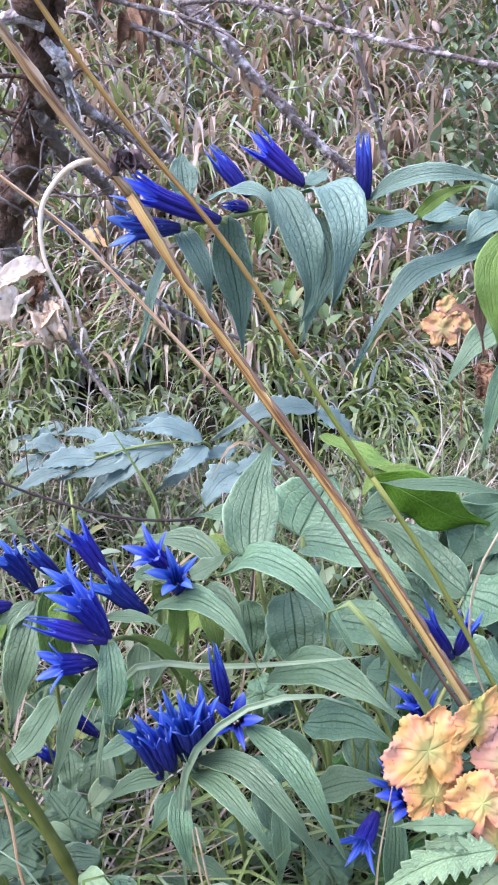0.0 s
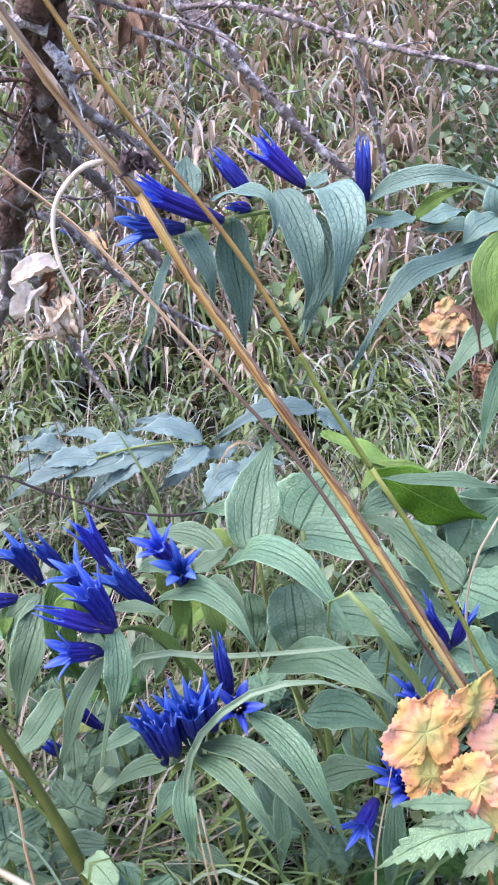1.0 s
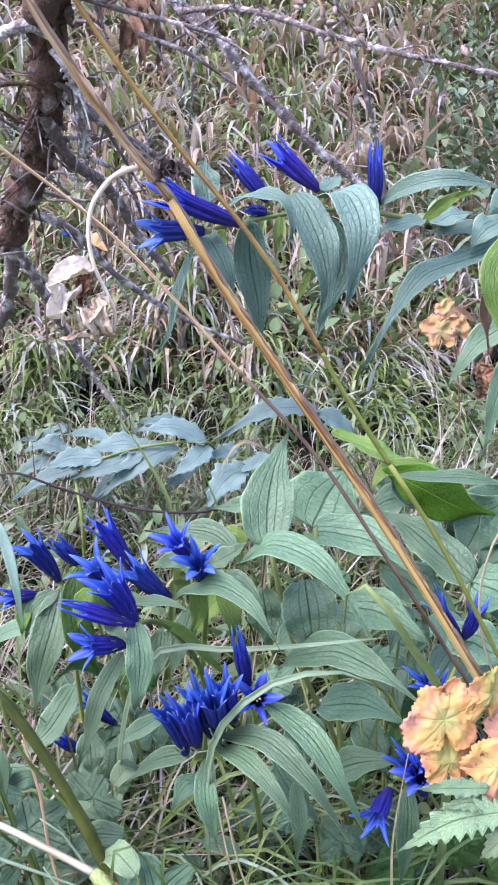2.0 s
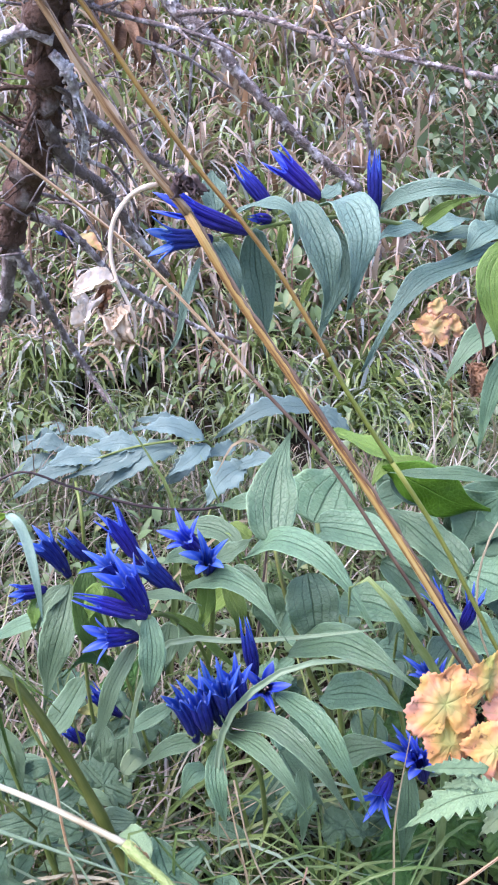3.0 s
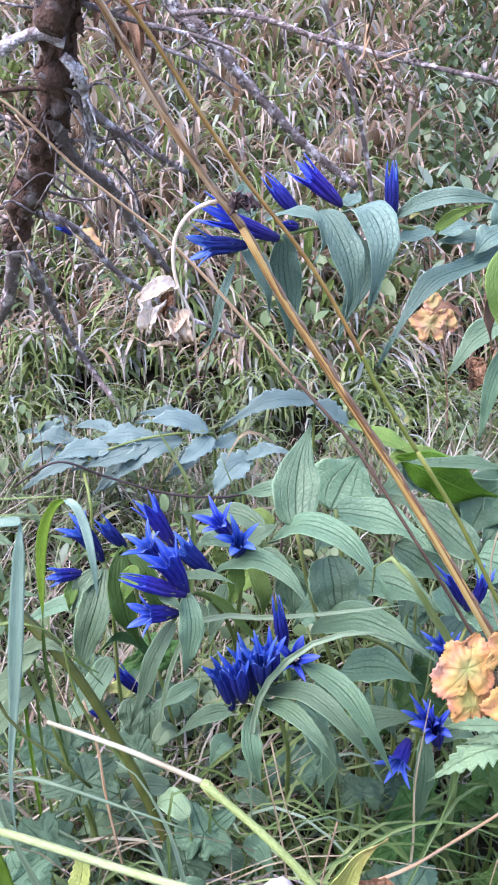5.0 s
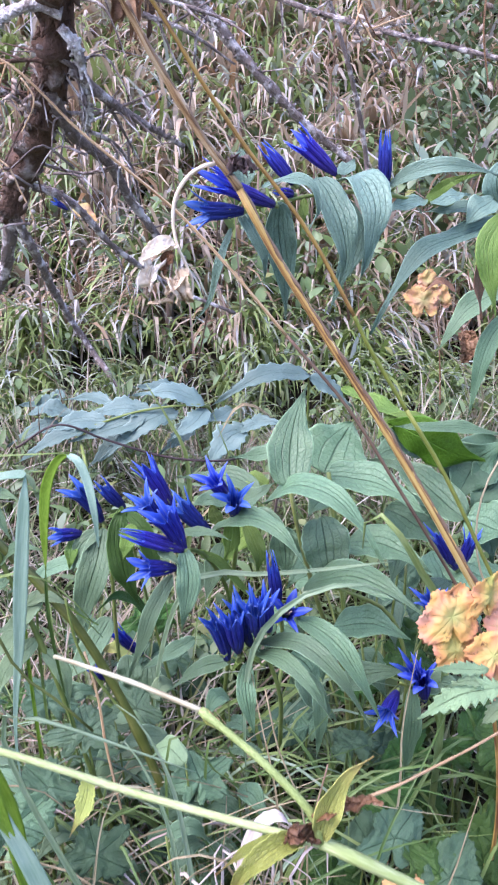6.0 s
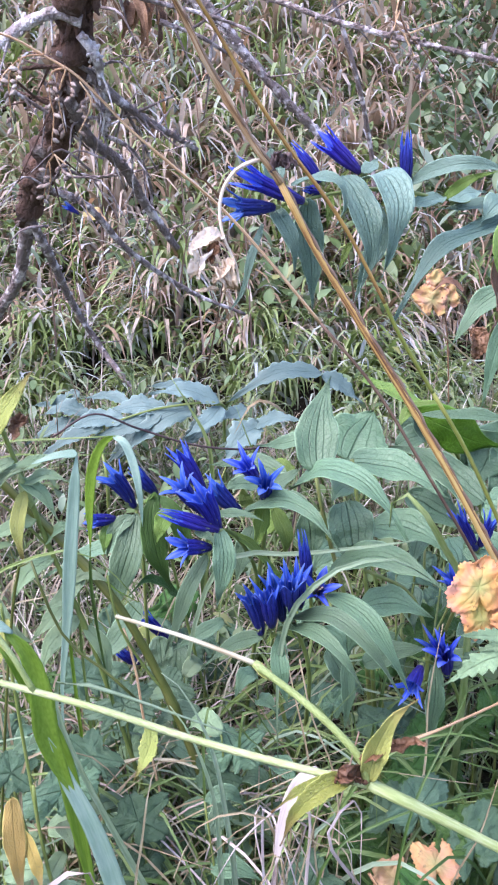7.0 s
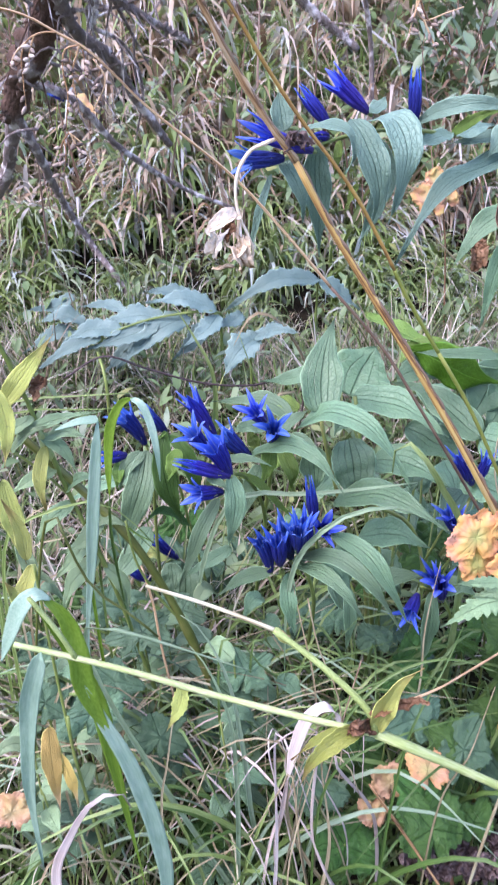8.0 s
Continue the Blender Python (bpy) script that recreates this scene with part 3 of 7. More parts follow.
# The pale bluish stops put the sky's sheen on some blades into the colour.
DRY = island_material("dry_grass", [(0.0, (0.17, 0.10, 0.06)), (0.16, (0.40, 0.28, 0.18)), (0.36, (0.55, 0.44, 0.32)), (0.62, (0.58, 0.49, 0.39)), (0.85, (0.57, 0.54, 0.51)), (0.95, (0.50, 0.55, 0.58)), (1.0, (0.44, 0.24, 0.11))], 0.45, 0.3, (0.40, 0.28, 0.19))
GREEN = island_material("green_grass", [(0.0, (0.085, 0.15, 0.025)), (0.3, (0.19, 0.29, 0.075)), (0.58, (0.31, 0.41, 0.145)), (0.78, (0.42, 0.50, 0.32)), (0.90, (0.52, 0.59, 0.55)), (0.96, (0.56, 0.63, 0.66)), (1.0, (0.40, 0.38, 0.12))], 0.42, 0.3, (0.20, 0.25, 0.08))
HERB = island_material("ground_herb", [(0.0, (0.07, 0.135, 0.04)), (0.35, (0.14, 0.24, 0.085)), (0.7, (0.19, 0.30, 0.14)), (0.9, (0.24, 0.34, 0.23)), (1.0, (0.28, 0.30, 0.09))], 0.48, 0.25, (0.08, 0.15, 0.04))

# Herb greens with the dark shade at the bank's right put into the colour.
SHADE_HERB = island_material("shaded_thicket_herb", [(0.0, (0.035, 0.075, 0.025)), (0.4, (0.08, 0.15, 0.055)), (0.75, (0.15, 0.24, 0.12)), (1.0, (0.24, 0.33, 0.24))], 0.4, 0.2, (0.05, 0.09, 0.03))
LITTER = island_material("straw_litter", [(0.0, (0.10, 0.07, 0.045)), (0.3, (0.27, 0.22, 0.15)), (0.6, (0.44, 0.40, 0.31)), (0.85, (0.60, 0.57, 0.51)), (1.0, (0.20, 0.12, 0.07))], 0.5, 0.12, (0.18, 0.15, 0.10))
# Darkened grass greens: the shade in the gaps between plants is put into them.
UNDER = island_material("shaded_undergrowth", [(0.0, (0.025, 0.058, 0.010)), (0.4, (0.058, 0.12, 0.020)), (0.72, (0.105, 0.19, 0.04)), (0.9, (0.18, 0.26, 0.12)), (1.0, (0.30, 0.33, 0.10))], 0.42, 0.12, (0.08, 0.13, 0.03))
DEAD = island_material("dead_stem", [(0.0, (0.10, 0.05, 0.035)), (0.5, (0.24, 0.14, 0.10)), (1.0, (0.42, 0.30, 0.25))], 0.6, 0.0, (0.14, 0.08, 0.06))


def build_grass():
    r = np.random.RandomState(3)

    def put(name, count, y0, y1, tall, wide, mat, label, bias=1.0, lean=0.5, curl=1.4, clump=0.12, droop=False, drape=False, thin=False, **more):
        x, y = scatter(r, count, y0, y1, bias=bias)
        if thin:
            bare = (x > -0.05) & (y < 0.85) & (r.rand(count) < 0.8)
            x, y = x[~bare], y[~bare]
            count = len(x)
        if y1 > 2.5:
            herby = (x > 0.23 * y) & (y > 2.3) & (r.rand(count) < 0.55)
            x, y = x[~herby], y[~herby]
            count = len(x)
        # tussocks: blades gather round their own centres
        cx, cy = np.round(x / clump) * clump, np.round(y / clump) * clump
        cx, cy = cx + 0.38 * clump * np.sin(cy * 53 + cx * 31), cy + 0.38 * clump * np.sin(cx * 47 - cy * 29)
        pull = r.uniform(0.15, 0.75, count) if drape else r.uniform(0.1, 0.75, count)
        x, y = x + (cx + 0.04 * np.sin(cy * 37) - x) * pull, y + (cy - y) * pull
        length = r.uniform(*tall, count) * (0.75 + 0.35 * np.sin(cx * 9.0) * np.cos(cy * 7.0))
        if y1 > 2:
            length *= np.clip(0.34 + 0.66 * (y - 1.3) / 1.3, 0.34, 1.0)
        root = np.stack([x, y, ground_at(x, y) - 0.01], -1)
        return ribbons(name, root, length, (r.normal(-1.57, 0.55, count) + 0.5 * np.sin(cx * 5.3 + cy * 3.1) if drape else r.uniform(0, 2 * math.pi, count)), np.abs(r.normal(0, lean, count)), (r.normal(curl, 0.55, count) if droop else r.gamma(2.0, curl / 2, count)), r.uniform(*wide, count) * (np.clip(y / 2.0, 0.8, 2.2) if y1 > 2 else 1.0), mat, label, "grass", **more)

    put("dry_grass", 11500, 1.9, 5.6, (0.22, 0.60), (0.008, 0.018), DRY, "pinkish straw-coloured dead grass matted over the bank", lean=0.4, curl=2.6, droop=True, drape=True, clump=0.2)
    put("green_grass", 13000, 1.4, 5.6, (0.22, 0.54), (0.008, 0.018), GREEN, "living green grass growing through the dead grass", bias=1.05, lean=0.4, curl=2.5, droop=True, drape=True, clump=0.24)
    put("dry_undergrowth", 9000, 0.34, 1.45, (0.09, 0.26), (0.0010, 0.0036), LITTER, "thin dead grass lying under the flowers", lean=1.1, clump=0.09, thin=True)
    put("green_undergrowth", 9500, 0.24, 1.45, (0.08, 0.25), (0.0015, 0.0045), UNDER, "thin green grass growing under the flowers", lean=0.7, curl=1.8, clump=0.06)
    put("bank_foot_grass", 4200, 1.05, 2.3, (0.16, 0.40), (0.006, 0.013), GREEN, "drooping green grass at the foot of the bank", lean=0.35, curl=2.6, clump=0.16, droop=True, drape=True)
    put("dead_foot_grass", 1000, 1.25, 2.1, (0.16, 0.40), (0.005, 0.012), DRY, "drooping dead grass at the foot of the bank", lean=0.35, curl=2.6, clump=0.16, droop=True, drape=True)
    # the same meadow goes on to both sides and behind
    def meadow(name, mat, label, share):
        x, y = r.uniform(-7.0, 7.0, 44000), r.uniform(-5.0, 7.5, 44000)
        aside = (np.abs(x) > 0.42 * y + 0.38) | (y < 0.02)
        behind = (np.abs(x) > 0.60) | (y < 0.02)
        thinning = np.exp(-(np.hypot(x, y - 1.5) / 4.6) ** 4) > r.rand(44000)
        keep = aside & behind & thinning & ((y > 1.4) | (r.rand(44000) < share))
        x, y = x[keep], y[keep]
        n = len(x)
        tall = np.where(y > 1.6, r.uniform(0.22, 0.56, n), r.uniform(0.12, 0.34, n)) * np.where(np.hypot(x, y) < 0.75, 0.45, 1.0)
        ribbons(name, np.stack([x, y, ground_at(x, y) - 0.01], -1), tall, r.normal(-1.57, 0.9, n), np.abs(r.normal(0, 0.42, n)), r.normal(2.3, 0.6, n), r.uniform(0.010, 0.024, n), mat, label, "grass", levels=5)

    meadow("meadow_grass", GREEN, "green meadow grass round the flowers", 1.0)
    meadow("dead_meadow_grass", DRY, "dead straw-coloured meadow grass round the flowers", 0.4)
    x, y = scatter(r, 500, 1.7, 5.2)
    ribbons("dead_stems", np.stack([x, y, ground_at(x, y) - 0.02], -1), r.uniform(0.2, 0.6, 500), r.uniform(0, 6.28, 500), np.abs(r.normal(0, 0.35, 500)), r.normal(0, 0.5, 500),
            r.uniform(0.004, 0.009, 500), DEAD, "dead brown stems standing among the bank grass", "stems", levels=7, peak=0.1, fold=0.8)
    # broad small leaves of low herbs
    x, y = scatter(r, 2200, 0.5, 1.9)
    ribbons("ground_herbs", np.stack([x, y, ground_at(x, y) + r.uniform(0.0, 0.10, 2200)], -1), r.uniform(0.018, 0.042, 2200), r.uniform(0, 6.28, 2200), r.uniform(0.5, 1.2, 2200), r.uniform(0.2, 0.9, 2200),
            r.uniform(0.008, 0.017, 2200), HERB, "small green leaves of low herbs among the grass", "herbs", levels=9, peak=0.45, fold=0.25)
    x, y = scatter(r, 6200, 1.9, 5.4)
    x = np.where(r.rand(6200) < 0.5, np.abs(x), x)
    ribbons("bank_herbs", np.stack([x, y, ground_at(x, y) + r.uniform(0.02, 0.2, 6200)], -1), r.uniform(0.03, 0.07, 6200), r.uniform(0, 6.28, 6200), r.uniform(0.4, 1.3, 6200), r.uniform(0.2, 0.9, 6200),
            r.uniform(0.014, 0.034, 6200), HERB, "small green leaves of low herbs on the bank", "herbs", levels=6, peak=0.45, fold=0.25)
    # Leafy herbs, darkened and massed here to stand in for a shaded hollow.
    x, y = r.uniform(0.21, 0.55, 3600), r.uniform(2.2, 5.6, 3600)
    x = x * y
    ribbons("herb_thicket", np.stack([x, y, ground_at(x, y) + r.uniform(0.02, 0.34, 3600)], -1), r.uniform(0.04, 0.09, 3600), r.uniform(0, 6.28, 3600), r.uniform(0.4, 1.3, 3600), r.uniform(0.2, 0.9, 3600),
            r.uniform(0.018, 0.042, 3600), SHADE_HERB, "leaves of a herb thicket on the bank, their green darkened as shade", "herbs", levels=6, peak=0.45, fold=0.25)


build_grass()


# ---- the dead shrub with its bare branches ----
def rough_branch(parent, points, r0, r1, mat=BARK_GREY, name="branch", twigs=0, studs=0, sides=9, steps=30, rough=0.35, scale=45.0, reach=0.10):
    b = part(name, tube(points, r0, r1, sides, steps, rough, scale), mat, parent)
    path = spline(points, 60)
    tan = tangents(path)
    bits = []
    for k in range(studs):
        i = rng.randrange(2, 59)
        r = r0 + (r1 - r0) * i / 60
        d = (Matrix.Rotation(rng.uniform(0, 6.28), 3, tan[i]) @ tan[i].orthogonal().normalized()).normalized()
        if r > 0.016:
            # a curled flake of loose bark
            a = path[i] + d * r * 0.92
            n = rng.uniform(0.012, 0.034)
            bits.append(leaf([a, a + tan[i] * n * 0.5 + d * 0.003, a + tan[i] * n + d * rng.uniform(0.004, 0.012)], rng.uniform(0.006, 0.015), face=tuple(d), rows=6, cols=4, wave=0.2, cup=-0.5, foot=0.3, tip=0.4, thick=0.0015))
        else:
            # a knob of lichen or a broken spur
            bits.append(tube([path[i], path[i] + d * (r + 0.001), path[i] + d * (r + rng.uniform(0.002, 0.006)) + tan[i] * rng.uniform(-0.002, 0.003)], 0.0042, 0.0022, 6, 3, 0.4, 200.0))
    if bits:
        tagged(part("scaly_bark", join_geo(*bits), BARK_GREY if rng.random() < 0.5 and mat is not BARK_PALE else mat, b), kind="stuff")
    for k in range(twigs):
        i = rng.randrange(5, 58)
        d = (Matrix.Rotation(rng.uniform(0, 6.28), 3, tan[i]) @ tan[i].orthogonal().normalized() + tan[i] * rng.uniform(0.2, 1.0)).normalized()
        n = rng.uniform(0.4, 1.0) * reach
        bend = Vector((rng.uniform(-1, 1), rng.uniform(-1, 1), rng.uniform(-1, 0.6))) * n * 0.3
        part("twig", tube([path[i], path[i] + d * n * 0.5 + bend * 0.4, path[i] + d * n + bend], 0.0022, 0.0008, 5, 8, 0.3, 90.0), mat, b)
    return b


shrub = thing("dead_shrub", (-0.54, 1.75, 0.02), "dead bare shrub with dark peeling bark and grey lichen", "shrub")
rough_branch(shrub, [(-0.2119, 1.0400, 0.8208), (-0.2292, 1.0600, 0.7678), (-0.2399, 1.0800, 0.7347), (-0.2551, 1.1100, 0.6930), (-0.2670, 1.1400, 0.6508), (-0.2907, 1.2000, 0.5923), (-0.3329, 1.2800, 0.5291), (-0.3719, 1.3500, 0.4767), (-0.4032, 1.4000, 0.4178)], 0.0255, 0.0190, BARK, "trunk", twigs=8, studs=120, sides=18, steps=60, rough=0.9, scale=30.0, reach=0.16)
rough_branch(shrub, [(-0.3620, 1.3400, 0.4794), (-0.3964, 1.4000, 0.4273), (-0.4280, 1.4600, 0.3599), (-0.4743, 1.5500, 0.2574), (-0.5424, 1.6200, 0.1710), (-0.6729, 1.7500, -0.0236)], 0.0135, 0.0110, BARK_GREY, "root_limb", studs=18, twigs=2)
rough_branch(shrub, [(-0.3553, 1.3100, 0.5036), (-0.3800, 1.3550, 0.4690), (-0.4100, 1.4050, 0.4200), (-0.4300, 1.4350, 0.3900)], 0.0200, 0.0120, BARK, "stump", studs=24, sides=16, steps=40, rough=0.9, scale=26.0)
rough_branch(shrub, [(-0.4058, 1.4174, 0.3962), (-0.3921, 1.4996, 0.3112), (-0.3832, 1.6659, 0.1731), (-0.3370, 1.7092, 0.0663), (-0.2848, 1.6428, 0.0184), (-0.2149, 1.6000, -0.0782)], 0.0088, 0.0064, BARK_GREY, studs=34, twigs=5, steps=44)
rough_branch(shrub, [(-0.3601, 1.3698, 0.4540), (-0.3169, 1.3828, 0.4386), (-0.2853, 1.4089, 0.4068), (-0.2463, 1.4566, 0.3447), (-0.1236, 1.6125, 0.2189), (-0.0062, 1.6830, 0.1521)], 0.0071, 0.0037, BARK_GREY, studs=14, twigs=5)
rough_branch(shrub, [(-0.2800, 1.1619, 0.6072), (-0.2646, 1.2431, 0.5449), (-0.2262, 1.3098, 0.5036), (-0.1941, 1.3917, 0.4280), (-0.1440, 1.4624, 0.3383)], 0.0106, 0.0068, BARK_GREY, studs=26, twigs=6)
rough_branch(shrub, [(-0.2470, 1.0859, 0.6822), (-0.2299, 1.0982, 0.6605), (-0.2294, 1.1527, 0.6143), (-0.2397, 1.2278, 0.5534)], 0.0074, 0.0046, BARK_PALE, studs=60, twigs=4)
rough_branch(shrub, [(-0.2413, 1.0816, 0.6978), (-0.2711, 1.0790, 0.7067), (-0.2998, 1.0806, 0.7006), (-0.3624, 1.0903, 0.6662)], 0.0084, 0.0079, BARK_PALE, studs=18, twigs=3)
rough_branch(shrub, [(-0.2448, 1.0747, 0.7219), (-0.2650, 1.0678, 0.7451), (-0.2847, 1.0557, 0.7841)], 0.0083, 0.0057, BARK_GREY, studs=10, twigs=2)
rough_branch(shrub, [(-0.2649, 1.1217, 0.6414), (-0.3007, 1.1185, 0.6439), (-0.3617, 1.1254, 0.6379)], 0.0036, 0.0023, BARK, twigs=3)
rough_branch(shrub, [(-0.2749, 1.1575, 0.6107), (-0.3110, 1.1753, 0.5963), (-0.3558, 1.1292, 0.6346)], 0.0030, 0.0015, BARK, twigs=3)
rough_branch(shrub, [(-0.2312, 1.0679, 0.7453), (-0.1590, 1.0744, 0.7234), (-0.0840, 1.0790, 0.7074), (-0.0213, 1.0842, 0.6892)], 0.0041, 0.0019, BARK_GREY, twigs=6)
rough_branch(shrub, [(-0.2448, 1.1293, 0.6348), (-0.2016, 1.1755, 0.5964), (-0.1521, 1.2161, 0.5617), (-0.0984, 1.2730, 0.5271)], 0.0073, 0.0037, BARK_GREY, studs=20, twigs=6)
for k in range(28):
    a = Vector((-0.2722, 1.1619, 0.6072)) + Vector((rng.uniform(-0.05, 0.05), rng.uniform(-0.03, 0.03), rng.uniform(-0.2, 0.30)))
    d = Vector((rng.uniform(-1.2, 1.2), rng.uniform(-0.8, 0.4), rng.uniform(-0.7, 0.7))) * rng.uniform(0.08, 0.2)
    part("twig", tube([a, a + d * 0.5 + Vector((0, 0, 0.015)), a + d + Vector((0, 0, -0.03))], 0.0022, 0.0007, 5, 8, 0.3, 90.0), BARK_GREY, shrub)

# Brown leaf strands; the clump is also added as the dark of a hole.
clump = thing("dead_leaves", (-0.2267, 1.8000, 0.7566), "clump of brown dead leaves hanging in the bank grass", "leaves")
for k in range(12):
    a = Vector((-0.2388, 1.8000, 0.8073)) + Vector((rng.uniform(-0.05, 0.05), rng.uniform(-0.03, 0.03), rng.uniform(-0.03, 0.04)))
    d = Vector((rng.uniform(-0.03, 0.03), rng.uniform(-0.03, 0.01), -rng.uniform(0.06, 0.13)))
    part("leaf", leaf([a, a + d * 0.5 + Vector((0.006, -0.008, 0.01)), a + d], rng.uniform(0.018, 0.032), rows=14, cols=8, wave=0.2, cup=0.6, roll=rng.uniform(-60, 60)), BROWN, clump)
for pts in ([(-0.1403, 1.0817, 0.6981), (-0.0851, 1.0868, 0.6796), (-0.0212, 1.1219, 0.6419)], [(-0.2799, 1.0982, 0.6604), (-0.2252, 1.1406, 0.6247), (-0.1663, 1.3319, 0.4888)], [(-0.3573, 1.1527, 0.6141), (-0.3100, 1.1977, 0.5774), (-0.2713, 1.2724, 0.5271)], [(-0.2447, 1.2278, 0.5534), (-0.2023, 1.2726, 0.5271), (-0.1816, 1.3743, 0.4487), (-0.2045, 1.4525, 0.3505)], [(-0.3441, 1.3169, 0.4988), (-0.2697, 1.3467, 0.4787), (-0.1645, 1.3172, 0.4987)], [(-0.2780, 1.1979, 0.5774), (-0.2139, 1.1978, 0.5775), (-0.1295, 1.1616, 0.6074)]):
    rough_branch(shrub, pts, 0.0035, 0.0016, BARK_GREY, "thin_branch", twigs=4, sides=6, steps=20, rough=0.3, scale=70.0)

fallen = thing("fallen_branch", (-0.1978, 1.7500, 0.8974), "fallen grey branch with scaly bark over the grass", "branch")
rough_branch(fallen, [(-0.1978, 1.7500, 0.8974), (-0.1357, 1.7400, 0.8060), (-0.0708, 1.7400, 0.7571), (-0.0041, 1.7600, 0.6823), (0.0784, 1.7800, 0.6029), (0.1533, 1.8000, 0.5357), (0.2574, 1.8200, 0.4590)], 0.014, 0.008, BARK_GREY, studs=120, twigs=6, steps=44, rough=0.6)
bare = thing("bare_branch", (-0.1376, 1.6000, 0.7903), "thin bare branch lying across the bank", "branch")
rough_branch(bare, [(-0.1209, 1.6200, 0.7808), (-0.0469, 1.6000, 0.7844), (0.0327, 1.5600, 0.7689), (0.1191, 1.5200, 0.7391), (0.2314, 1.4800, 0.7078), (0.3321, 1.4500, 0.6856), (0.4882, 1.4200, 0.6520)], 0.0058, 0.004, BARK_GREY, studs=44, twigs=6, steps=44)
sapling = thing("dead_sapling", (0.3362, 2.2000, 0.4716), "thin brown dead stem standing in the grass", "stem")
part("stem", tube([(0.1611, 2.0000, 0.9076), (0.2221, 2.0500, 0.7901), (0.2902, 2.1000, 0.6346), (0.3581, 2.2000, 0.4290), (0.3760, 2.2000, 0.2367)], 0.005, 0.007, 8, 24, 0.2), BARK_GREY, sapling)


# ---- the gentian that leans in from the side, arching over ----
high = thing("gentian_plant", (0.30, 0.60, 0.0), "arching blue gentian stem with paired drooping leaves", "gentian", "gentians")
stalk(high, [(0.30, 0.60, -0.01), (0.295, 0.60, 0.22), (0.2384, 0.5900, 0.4378), (0.1963, 0.5750, 0.5078), (0.1641, 0.5600, 0.5298), (0.1218, 0.5300, 0.5374), (0.0905, 0.5050, 0.5437), (0.0685, 0.4870, 0.5496), (0.0346, 0.4650, 0.5533), (0.0057, 0.4450, 0.5522), (-0.0166, 0.4200, 0.5507), (-0.0277, 0.4100, 0.5501)], 0.0024, 0.0012, steps=46, swell=((0.62, 1.5), (0.74, 1.5), (0.86, 1.5)))
flower(high, (-0.0333, 0.4050, 0.5489), (-0.0689, 0.3900, 0.5497), 0.8, 0.0088, lobe=0.40, label="open blue bell")
flower(high, (-0.0146, 0.4150, 0.5513), (-0.0647, 0.3820, 0.5756), 0.6, 0.0082, lobe=0.38, label="half-shut blue bell")
flower(high, (0.0009, 0.4500, 0.5600), (-0.0217, 0.4500, 0.5850), 0.12, 0.0074, label="shut blue bell")
flower(high, (0.0312, 0.4750, 0.5636), (-0.0028, 0.4700, 0.5918), 0.45, 0.0100, lobe=0.38)
flower(high, (0.0675, 0.4870, 0.5544), (0.0640, 0.4870, 0.5920), 0.15, 0.0075, label="shut blue bell")
flower(high, (-0.0013, 0.4400, 0.5546), (-0.0138, 0.4300, 0.5572), 0.0, 0.0042, label="small shut bud")
leaves(high, [
    ([(-0.0312, 0.4250, 0.5609), (-0.0330, 0.4300, 0.5725), (-0.0343, 0.4400, 0.5826)], 0.0152, {"peak": 0.45, "foot": 0.5, "cup": 0.3}),
    ([(-0.0209, 0.4300, 0.5599), (-0.0049, 0.4200, 0.5658), (0.0081, 0.4120, 0.5629), (0.0125, 0.4100, 0.5494), (0.0075, 0.4120, 0.5371)], 0.0102),
    ([(0.0150, 0.4480, 0.5636), (0.0211, 0.4320, 0.5554), (0.0291, 0.4200, 0.5368), (0.0327, 0.4200, 0.5152), (0.0267, 0.4250, 0.4926)], 0.0212),
    ([(0.0360, 0.4650, 0.5490), (0.0443, 0.4620, 0.5242), (0.0372, 0.4650, 0.4974), (0.0308, 0.4700, 0.4710)], 0.0167),
    ([(0.0313, 0.4620, 0.5606), (0.0446, 0.4470, 0.5634), (0.0512, 0.4350, 0.5479), (0.0497, 0.4320, 0.5269), (0.0439, 0.4360, 0.4973)], 0.0253, {"peak": 0.3}),
    ([(-0.0346, 0.4120, 0.5491), (-0.0259, 0.4040, 0.5371), (-0.0204, 0.4030, 0.5243), (-0.0193, 0.4060, 0.5071)], 0.0126),
], LEAF_SKYLIT)
leaves(high, [
    ([(-0.0100, 0.4250, 0.5519), (-0.0093, 0.4300, 0.5314), (-0.0049, 0.4360, 0.5058), (-0.0027, 0.4400, 0.4734)], 0.0206),
    ([(-0.0400, 0.4100, 0.5382), (-0.0475, 0.4020, 0.5182), (-0.0535, 0.4050, 0.4945), (-0.0654, 0.4100, 0.4768)], 0.0056),
    ([(0.0324, 0.4700, 0.5640), (0.0409, 0.4780, 0.5689), (0.0447, 0.4820, 0.5727)], 0.0116, {"peak": 0.5, "foot": 0.5}),
    ([(0.0692, 0.4900, 0.5538), (0.0822, 0.4720, 0.5654), (0.1017, 0.4650, 0.5707), (0.1278, 0.4670, 0.5676), (0.1452, 0.4720, 0.5614)], 0.0126, {"peak": 0.45, "roll": 25}),
    ([(0.1007, 0.5050, 0.5438), (0.0777, 0.4900, 0.5408), (0.0622, 0.4850, 0.5345)], 0.0142, {"peak": 0.4}),
    ([(0.1076, 0.5120, 0.5396), (0.1220, 0.5200, 0.5446), (0.1402, 0.5300, 0.5449)], 0.0157, {"peak": 0.45, "foot": 0.4, "cup": 0.05}),
], LEAF_SKYLIT)
